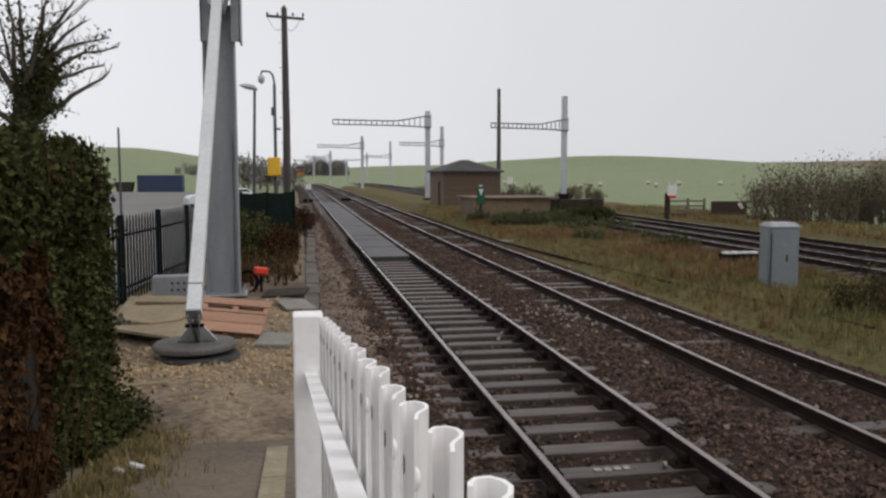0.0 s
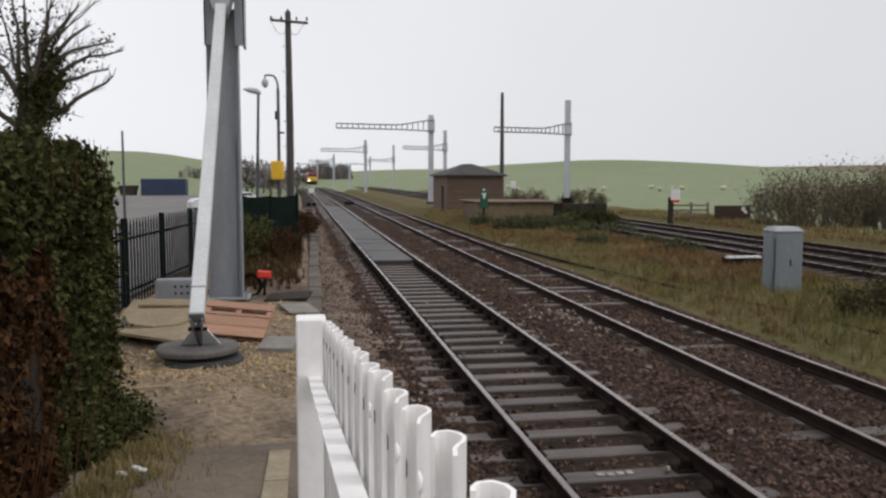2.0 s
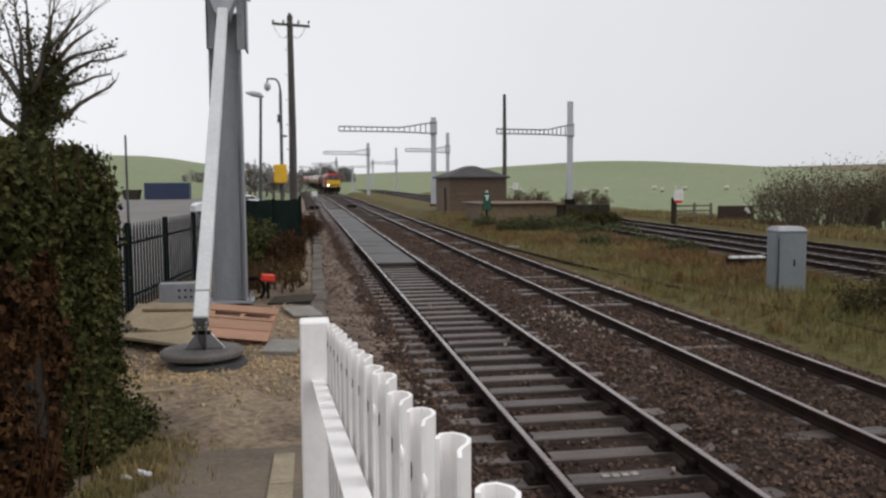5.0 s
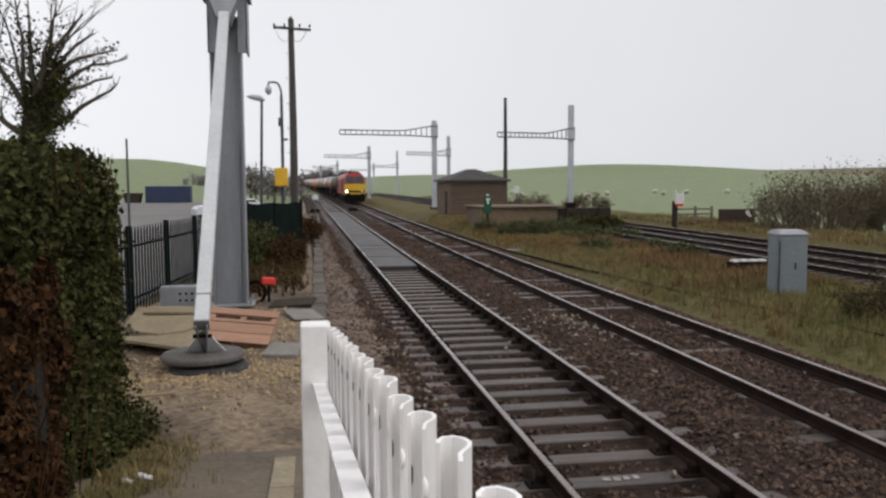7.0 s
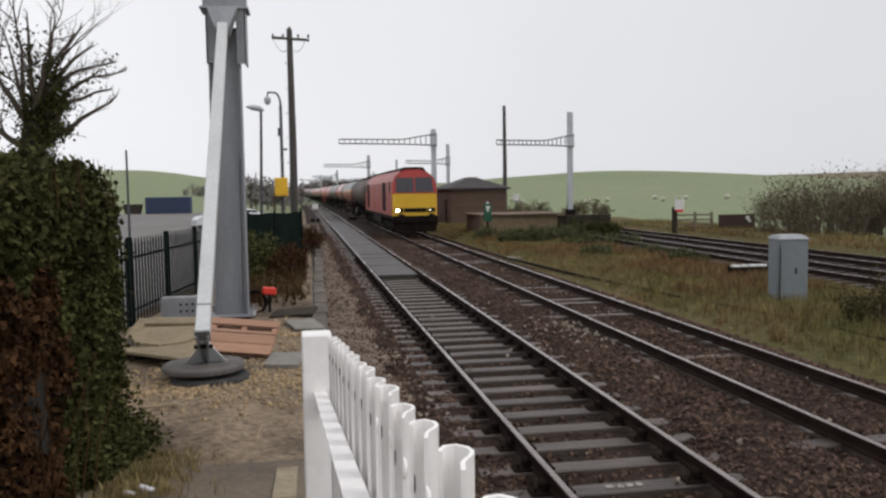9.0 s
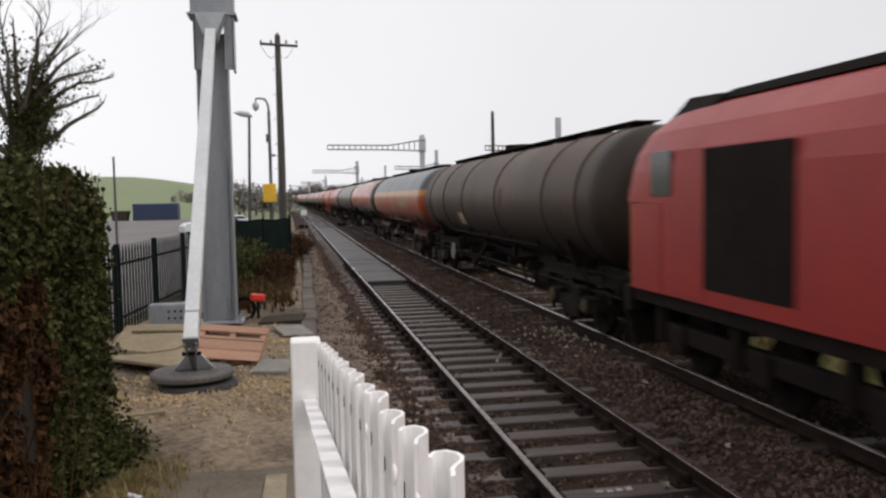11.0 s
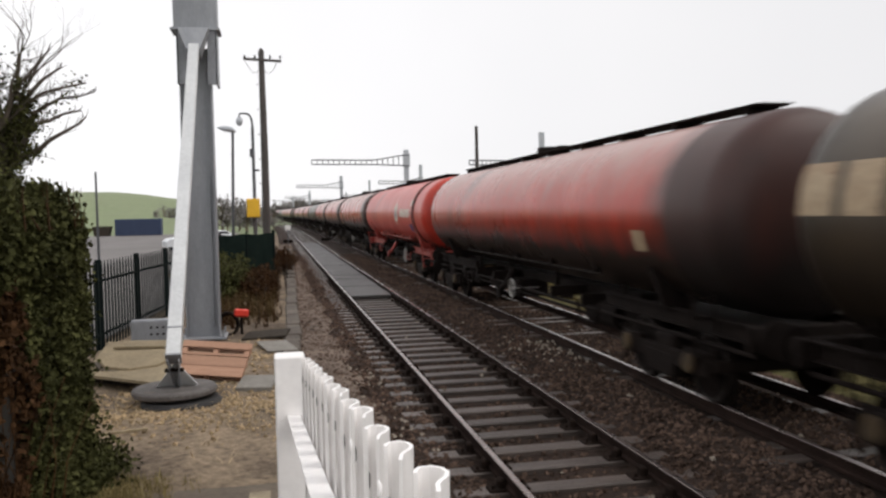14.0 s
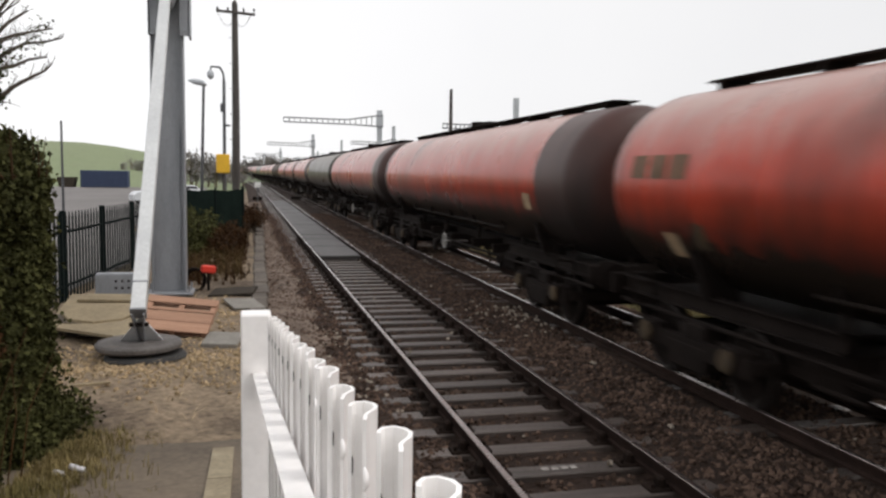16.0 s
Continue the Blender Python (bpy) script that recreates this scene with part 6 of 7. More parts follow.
def tank_paint(name, base, worn, grime, low=1.75, amount=0.5, upper=None, stripe=None, rough=0.36, top_sheen=None, ends=8.4, shift=0.0):
    """Tank paint: colour, an upper colour and stripe where painted so, and black spill streaks with ragged edges."""
    m = mat(name, base, worn, rough, scale=0.7, fine=9, vary=0.16, bump=0.03, third=tuple(0.5 * c + 0.02 for c in base), patch=0.0, specular=0.3, stretch=(1.0, 1.0, 0.35))
    nt = m.node_tree
    n, link = nt.nodes, nt.links.new
    b = n["Principled BSDF"]
    col = b.inputs["Base Color"].links[0].from_socket
    tc, sep = n.new("ShaderNodeTexCoord"), n.new("ShaderNodeSeparateXYZ")
    link(tc.outputs["Object"], sep.inputs["Vector"])

    far = n.new("ShaderNodeMath")
    far.operation = "ABSOLUTE"
    ahead = n.new("ShaderNodeMath")
    ahead.inputs[1].default_value = -shift
    link(sep.outputs["Y"], ahead.inputs[0])
    link(ahead.outputs[0], far.inputs[0])

    def over(z, colour, soft, ragged, along=None, scale=1.6, squash=0.25):
        add, no = n.new("ShaderNodeMath"), n.new("ShaderNodeTexNoise")
        mp = n.new("ShaderNodeMapping")
        mp.inputs["Scale"].default_value = (1.0, 1.0, squash)
        link(tc.outputs["Object"], mp.inputs["Vector"])
        link(mp.outputs["Vector"], no.inputs["Vector"])
        no.inputs["Scale"].default_value, no.inputs["Detail"].default_value = scale, 7
        no.inputs["Roughness"].default_value = 0.7
        mul = n.new("ShaderNodeMath")
        mul.operation = "MULTIPLY_ADD"
        mul.inputs[1].default_value, mul.inputs[2].default_value = ragged, -ragged * 0.5
        link(no.outputs["Fac"], mul.inputs[0])
        link(along or sep.outputs["Z"], add.inputs[0])
        link(mul.outputs[0], add.inputs[1])
        r = n.new("ShaderNodeMapRange")
        r.inputs["From Min"].default_value, r.inputs["From Max"].default_value = z - soft, z + soft
        link(add.outputs[0], r.inputs["Value"])
        x = n.new("ShaderNodeMix")
        x.data_type = "RGBA"
        link(r.outputs["Result"], x.inputs["Factor"])
        return x

    if stripe:
        x = over(2.62, stripe, 0.01, 0.0)
        link(col, x.inputs["A"])
        x.inputs["B"].default_value = (*stripe, 1)
        col = x.outputs["Result"]
    if upper:
        x = over(2.86, upper, 0.01, 0.0)
        link(col, x.inputs["A"])
        x.inputs["B"].default_value = (*upper, 1)
        col = x.outputs["Result"]
    if top_sheen:
        # pale sky sheen painted into the colour of the shoulders, thin and streaky
        x = over(3.12, top_sheen, 0.42, 1.3, scale=2.6, squash=0.2)
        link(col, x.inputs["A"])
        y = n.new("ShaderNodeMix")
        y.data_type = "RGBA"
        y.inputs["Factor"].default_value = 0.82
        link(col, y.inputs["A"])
        y.inputs["B"].default_value = (*top_sheen, 1)
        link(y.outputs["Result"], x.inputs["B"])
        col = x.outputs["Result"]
    # dark scuffs with a shape of their own, then soot towards both ends
    blot = n.new("ShaderNodeTexNoise")
    blot.inputs["Scale"].default_value, blot.inputs["Detail"].default_value = 0.55, 6
    mp = n.new("ShaderNodeMapping")
    mp.inputs["Scale"].default_value = (1.0, 0.8, 0.6)
    link(tc.outputs["Object"], mp.inputs["Vector"])
    link(mp.outputs["Vector"], blot.inputs["Vector"])
    r = n.new("ShaderNodeMapRange")
    r.inputs["From Min"].default_value, r.inputs["From Max"].default_value, r.inputs["To Max"].default_value = 0.56, 0.72, 0.55
    link(blot.outputs["Fac"], r.inputs["Value"])
    x = n.new("ShaderNodeMix")
    x.data_type = "RGBA"
    link(r.outputs["Result"], x.inputs["Factor"])
    link(col, x.inputs["A"])
    x.inputs["B"].default_value = (*grime, 1)
    col = x.outputs["Result"]
    x = over(ends, grime, 0.45, 1.5, along=far.outputs[0], scale=0.8, squash=0.8)
    link(col, x.inputs["A"])
    x.inputs["B"].default_value = (*(0.9 * a + 0.12 * c for a, c in zip(grime, base)), 1)
    col = x.outputs["Result"]
    x = over(low, grime, 0.36, amount * 1.5)
    x.inputs["A"].default_value = (*grime, 1)
    link(col, x.inputs["B"])
    link(x.outputs["Result"], b.inputs["Base Color"])
    b.inputs["Coat Weight"].default_value, b.inputs["Coat Roughness"].default_value = 0.10, 0.28
    return m


PAINT = {
    "brown": tank_paint("grimy_brown_tank", (0.062, 0.030, 0.014), (0.036, 0.019, 0.010), (0.015, 0.009, 0.006), 2.1, 0.6, top_sheen=(0.066, 0.038, 0.023), rough=0.6),
    "striped": tank_paint("orange_tank_grey_above", (0.38, 0.068, 0.026), (0.28, 0.050, 0.022), (0.040, 0.020, 0.014), 1.78, 0.9, upper=(0.072, 0.086, 0.094), stripe=(0.42, 0.19, 0.045), ends=9.4),
    "red": tank_paint("weathered_red_tank", (0.50, 0.038, 0.015), (0.36, 0.032, 0.015), (0.020, 0.013, 0.010), 2.18, 0.7, top_sheen=(0.37, 0.24, 0.21), rough=0.3, ends=8.05, shift=0.7),
    "grey": tank_paint("grimy_grey_green_tank", (0.068, 0.047, 0.028), (0.044, 0.031, 0.019), (0.016, 0.011, 0.007), 2.15, 0.7, top_sheen=(0.105, 0.080, 0.058), ends=8.6),
    "bright": tank_paint("bright_red_tank", (0.52, 0.040, 0.020), (0.45, 0.034, 0.018), (0.13, 0.022, 0.016), 1.5, 0.3, rough=0.34, ends=9.3),
    "dirty": tank_paint("sooty_red_tank", (0.50, 0.042, 0.014), (0.34, 0.034, 0.014), (0.017, 0.012, 0.009), 2.16, 0.75, top_sheen=(0.39, 0.26, 0.225), rough=0.3, ends=8.2, shift=0.7),
}
END_DARK = tank_paint("sooty_brown_tank_end", (0.062, 0.021, 0.016), (0.036, 0.016, 0.013), (0.013, 0.009, 0.008), 2.15, 0.9, rough=0.5, ends=12)
CREAM = mat("cream_lettering", (0.43, 0.33, 0.21), (0.30, 0.20, 0.12), 0.55, scale=3, fine=20, vary=0.3, bump=0, third=(0.24, 0.10, 0.05), patch=0.03)
LOGO_WHITE = mat("white_lettering", (0.66, 0.60, 0.52), (0.58, 0.52, 0.45), 0.5, scale=3, fine=20, vary=0.1, bump=0)
LOGO_BLUE = mat("blue_emblem", (0.03, 0.035, 0.16), (0.025, 0.03, 0.13), 0.5, bump=0)
GREEN_MARK = mat("green_lettering", (0.16, 0.07, 0.03), (0.10, 0.055, 0.025), 0.6, bump=0)
AXLE_YELLOW = mat("yellow_axlebox_cover", (0.085, 0.052, 0.020), (0.035, 0.025, 0.016), 0.8, scale=5, fine=20, third=(0.05, 0.04, 0.03))
TANK_R, TANK_Z = 1.32, 2.46
HEAD = [(0.0, 1.0), (0.10, 0.995), (0.2, 0.975), (0.30, 0.93), (0.39, 0.85), (0.46, 0.72), (0.515, 0.52), (0.545, 0.28), (0.555, 0.0)]


def ring_faces(s, rows, n):
    k = len(s.v)
    for y, r in rows:
        s.v += [(math.cos(2 * math.pi * i / n) * r, y, TANK_Z + math.sin(2 * math.pi * i / n) * r) for i in range(n)]
    for j in range(len(rows) - 1):
        for i in range(n):
            s.f.append((k + j * n + i, k + j * n + (i + 1) % n, k + (j + 1) * n + (i + 1) % n, k + (j + 1) * n + i))
            s.s.append(True)
    return s


def on_tank(s, y, z, w, h, proud=0.006):
    """A flat patch bent to the barrel's side, w along the tank, h up it."""
    n, k = 5, len(s.v)
    r = TANK_R + proud
    for i in range(n):
        a = math.asin(max(-0.99, min(0.99, (z - h / 2 + h * i / (n - 1) - TANK_Z) / r)))
        for yy in (y - w / 2, y + w / 2):
            s.v.append((-r * math.cos(a), yy, TANK_Z + r * math.sin(a)))
    for i in range(n - 1):
        s.f.append((k + 2 * i, k + 2 * i + 1, k + 2 * i + 3, k + 2 * i + 2))
        s.s.append(True)
    return s


wheel_mesh = Shape().disc((0, 0, 0), (1, 0, 0), 0.46, 0.10, 28, 0.012).disc((0.06, 0, 0), (1, 0, 0), 0.485, 0.025, 28).disc((-0.04, 0, 0), (1, 0, 0), 0.15, 0.12, 14, 0.02).mesh("wheel", BLACK)
tyre_mesh = ring_mesh = Shape().tube([(-0.056, 0.435 * math.cos(a), 0.435 * math.sin(a)) for a in [2 * math.pi * i / 28 for i in range(29)]], 0.022, 5, False).mesh("tyre", mat("dull_tyre_steel", (0.030, 0.022, 0.018), (0.018, 0.014, 0.012), 0.6, scale=4, fine=20))
axle_mesh = Shape().tube([(-1.05, 0, 0), (1.05, 0, 0)], 0.075, 10).mesh("axle", BLACK)


def side_frame_mesh():
    s = Shape()
    for x in (-1.02, 1.02):
        s.prism([(x - 0.06, -0.10), (x + 0.06, -0.10), (x + 0.06, 0.10), (x - 0.06, 0.10)], -1.35, 1.35)
        s.box((x, 0, -0.12), (0.14, 0.9, 0.34), 0.03)
        for y in (-0.95, 0.95):
            s.box((x, y, 0.02), (0.20, 0.34, 0.32), 0.03)
            for dy in (-0.24, 0.24):
                s.tube([(x, y + dy, -0.12), (x, y + dy, 0.18)], 0.075, 9)
        s.box((x * 0.97, 1.32, -0.03), (0.06, 0.06, 0.55), 0.01)
        s.box((x * 0.97, -1.32, -0.03), (0.06, 0.06, 0.55), 0.01)
    s.box((0, 0, 0.10), (2.0, 0.5, 0.36), 0.03)
    for y in (-0.40, 0.40):
        s.box((0, y, -0.16), (1.9, 0.14, 0.26), 0.02)
    for y in (-1.36, 1.36):
        s.box((0, y, 0.02), (2.0, 0.12, 0.16), 0.02)
    return s.mesh("bogie", BLACK)


bogie_mesh = side_frame_mesh()
axlebox_mesh = Shape().disc((0, 0, 0), (1, 0, 0), 0.13, 0.07, 14, 0.015).mesh("axlebox_cover", AXLE_YELLOW)


def bogie(parent, y):
    b = new("bogie", bogie_mesh)
    b.parent = parent
    b.location = (0, y, 0.52)
    for dy in (-0.95, 0.95):
        for side in (-1, 1):
            w = new("wheel", wheel_mesh)
            w.parent = b
            w.matrix_local = pose(side * 0.76, dy, -0.055, 0, 0, 0 if side < 0 else 180)
            c = new("axlebox_cover", axlebox_mesh)
            c.parent = b
            c.location = (side * 1.14, dy, 0.02)
        a = new("axle", axle_mesh)
        a.parent = b
        a.location = (0, dy, -0.055)
        ty = new("tyre", tyre_mesh)
        ty.parent = b
        ty.location = (-0.76, dy, -0.055)
    return b


def tank_wagon(label, paint, frame_paint=BLACK, rings=(), dark_front=0.0, dark_rear=0.0, marks=(), saddles=BLACK, full_walk=True, wheel_y=0.2, wheel_r=0.20):
    """A bogie tank wagon about its own centre; it runs towards its -y end."""
    w = thing("tank_wagon", label, "tank wagon", "wagons of the train")
    half = WAGON / 2 - 0.50
    n = 44
    body = half - 0.555
    barrel = part("barrel", ring_faces(Shape(), [(-body + dark_front + 0.001, TANK_R), (-body * 0.5, TANK_R), (0, TANK_R), (body * 0.5, TANK_R), (body - dark_rear - 0.001, TANK_R)], n), PAINT[paint], w)
    for end, dark in ((-1, dark_front), (1, dark_rear)):
        rows = ([(end * (body - dark), TANK_R)] if dark else []) + [(end * (body + dy), TANK_R * r) for dy, r in HEAD]
        part("dished_end", ring_faces(Shape(), rows, n), END_DARK if dark else PAINT[paint], w, "dished tank end dark with soot" if dark else "")
    for y in rings:
        part("hoop", ring_faces(Shape(), [(y - 0.045, TANK_R - 0.01), (y - 0.045, TANK_R + 0.025), (y + 0.045, TANK_R + 0.025), (y + 0.045, TANK_R - 0.01)], n), END_DARK if paint == "bright" else PAINT[paint], w)
    walk_len = body * 1.9 if full_walk else body * 1.3
    s = Shape().box((0, 0, TANK_Z + TANK_R + 0.10), (0.50, walk_len, 0.03), 0.008)
    for i in range(9):
        y = -walk_len / 2 + 0.3 + i * (walk_len - 0.6) / 8
        s.box((0, y, TANK_Z + TANK_R + 0.03), (0.5, 0.06, 0.12))
    part("walkway", s, BLACK, w, "dark steel roof walkway")
    part("filling_hatch", Shape().disc((0, 0.6, TANK_Z + TANK_R + 0.14), (0, 0, 1), 0.30, 0.18, 18, 0.03), BLACK, w)
    part("vent", Shape().disc((0, -0.3, TANK_Z + TANK_R + 0.12), (0, 0, 1), 0.16, 0.15, 14, 0.02), BLACK, w)
    for x in (-1, 1):
        for y0, y1 in ((-half - 0.05, -half + 4.6), (half - 4.6, half + 0.05)):
            c, l = (y0 + y1) / 2, y1 - y0
            part("solebar", Shape().box((x * 0.80, c, 1.04), (0.08, l, 0.22), 0.012).box((x * 0.84, c, 1.14), (0.15, l, 0.022)).box((x * 0.84, c, 0.94), (0.15, l, 0.022)), frame_paint, w)
    for end in (-1, 1):
        part("headstock", Shape().box((0, end * (half + 0.06), 1.02), (2.1, 0.10, 0.30), 0.015), frame_paint, w)
        for x in (-0.87, 0.87):
            part("buffer", Shape().tube([(x, end * (half + 0.08), 1.05), (x, end * (half + 0.30), 1.05)], [0.12, 0.10], 12).disc((x, end * (half + 0.36), 1.05), (0, 1, 0), 0.23, 0.05, 18, 0.015), BLACK, w)
        up = 2.05 if saddles is RED_STEEL else 1.72
        for x in (-1, 1):
            part("saddle", Shape().prism([(x * 0.92, 1.10), (x * 0.50, 1.10), (x * 0.50, 1.30), (x * (1.24 - (2.05 - up) * 0.4), up), (x * (1.27 - (2.05 - up) * 0.4), up)], end * (half - 2.3) - (0.22 if saddles is RED_STEEL else 0.07), end * (half - 2.3) + (0.22 if saddles is RED_STEEL else 0.07)), saddles, w)
        s = Shape()
        for x in (-1.16, -0.86):
            s.tube([(x, end * (half - 0.95), 0.55), (x * 1.08, end * (half - 0.9), 1.5)], 0.022, 6)
        for i in range(4):
            s.tube([(-1.16, end * (half - 0.95), 0.62 + 0.26 * i), (-0.86, end * (half - 0.95), 0.62 + 0.26 * i)], 0.018, 6)
        part("step_ladder", s, frame_paint, w)
        bogie(w, end * (half - 2.15))
    part("centre_sill", Shape().box((0, 0, 0.98), (0.5, 9.5, 0.2), 0.02), BLACK, w)
    for y in (-3.9, -2.2, 2.2, 3.9):
        part("cross_member", Shape().box((0, y, 0.94), (2.0, 0.12, 0.2), 0.01), BLACK, w)
    for y, l in ((-5.6, 0.9), (5.3, 1.2), (1.3, 0.8)):
        part("equipment_box", Shape().box((-0.35, y, 0.70), (0.75, l, 0.42), 0.03), BLACK, w)
    # added plates that block the bright view through under both tank ends
    for y in (-6.9, 6.9):
        part("deck_plate", Shape().box((0, y * 1.03, 0.99), (1.50, 4.0, 0.04), 0.005), BLACK, w)
    part("pipe_trunk", Shape().tube([(0.35, -5.5, 1.0), (0.35, 5.5, 1.0)], 0.07, 8), BLACK, w)
    part("brake_rod", Shape().tube([(-0.7, -6.0, 0.62), (-0.7, 6.0, 0.62)], 0.03, 6), BLACK, w)
    part("air_pipe", Shape().tube([(-0.9, -half, 0.80), (-0.9, half, 0.80)], 0.035, 6), BLACK, w)
    part("air_reservoir", Shape().tube([(-0.6, -4.9, 0.70), (-0.6, -3.6, 0.70)], 0.22, 14), BLACK, w)
    s = Shape().tube([(-0.7, 1.3, 1.15), (-0.95, 1.3, 0.75), (-1.1, 1.3, 0.62)], 0.08, 10).disc((-1.12, 1.3, 0.60), (1, 0, 0), 0.15, 0.05, 16)
    part("discharge_valve", s, frame_paint, w)
    part("sump", Shape().tube([(0, -0.4, 1.25), (0, -0.4, 0.6)], 0.16, 12), BLACK, w)
    part("brake_cylinder", Shape().tube([(-0.55, 2.6, 0.72), (-0.55, 3.5, 0.72)], 0.19, 14).box((-0.55, 2.9, 0.88), (0.12, 0.5, 0.2), 0.01), BLACK, w)
    part("brake_handwheel", Shape().tube([(-1.10, wheel_y + wheel_r * math.cos(a), 0.78 + wheel_r * math.sin(a)) for a in [2 * math.pi * i / 20 for i in range(21)]], 0.020, 6, False).tube([(-1.10, wheel_y - wheel_r, 0.78), (-1.10, wheel_y + wheel_r, 0.78)], 0.014, 6).tube([(-1.10, wheel_y, 0.78 - wheel_r), (-1.10, wheel_y, 0.78 + wheel_r)], 0.014, 6).tube([(-1.10, wheel_y, 0.78), (-0.45, wheel_y, 0.78)], 0.02, 6), STEEL, w, "pale steel brake handwheel")
    # a narrow side rail under the barrel's flank, on hangers
    s = Shape().box((-1.02, 0, 1.47), (0.04, half * 1.05, 0.045), 0.01)
    for y in (-4.6, -2.3, 0.0, 2.3, 4.6):
        s.box((-0.97, y, 1.55), (0.12, 0.06, 0.14), 0.01)
    part("side_rail", s, frame_paint, w)
    for y in (-4.9, -1.5, 1.9, 4.9):
        part("hanger", Shape().box((-0.62, y, 1.02), (0.08, 0.10, 0.55), 0.01), BLACK, w)
    s = Shape()
    for y in (-4.4, 4.4):
        part("guard_rail", Shape().tube([(-1.08, y - 0.5, 0.92), (-1.08, y - 0.35, 0.62), (-1.08, y + 0.35, 0.62), (-1.08, y + 0.5, 0.92)], 0.03, 6), frame_paint, w)
    for nm, shape, m, text in marks:
        part(nm, shape, m, w, text)
    return w


def letters(y, z, w, h, n):
    """Worn lettering as plain blocks."""
    s = Shape()
    for i in range(n):
        on_tank(s, y + (i + 0.5 - n / 2) * w / n, z, w / n * 0.78, h)
    return s


def badge(edge, y, z, proud):
    """A flat emblem of the given outline, laid on the barrel in rings so that it follows the curve."""
    s, n, rr = Shape(), len(edge), TANK_R + proud
    for k in range(7):
        for ey, ez in edge:
            zz = z + ez * k / 6
            a = math.asin(max(-0.99, min(0.99, (zz - TANK_Z) / rr)))
            s.v.append((-rr * math.cos(a), y + ey * k / 6, TANK_Z + rr * math.sin(a)))
    for k in range(6):
        for i in range(n):
            s.f.append((k * n + i, k * n + (i + 1) % n, (k + 1) * n + (i + 1) % n, (k + 1) * n + i))
            s.s.append(True)
    return s


def star(y, z, r):
    """A six-pointed emblem with hollow sides."""
    pts = []
    for i in range(48):
        a = math.pi / 2 + 2 * math.pi * i / 48
        q = abs(((i % 8) / 8) - 0.5) * 2
        rad = r * (0.62 + 0.38 * q ** 2.2)
        pts.append((rad * math.cos(a), rad * math.sin(a)))
    return badge(pts, y, z, 0.008)


def oval(y, z, w, h):
    return badge([(w / 2 * math.cos(2 * math.pi * i / 20), h / 2 * math.sin(2 * math.pi * i / 20)) for i in range(20)], y, z, 0.014)


BODY = WAGON / 2 - 0.5 - 0.555


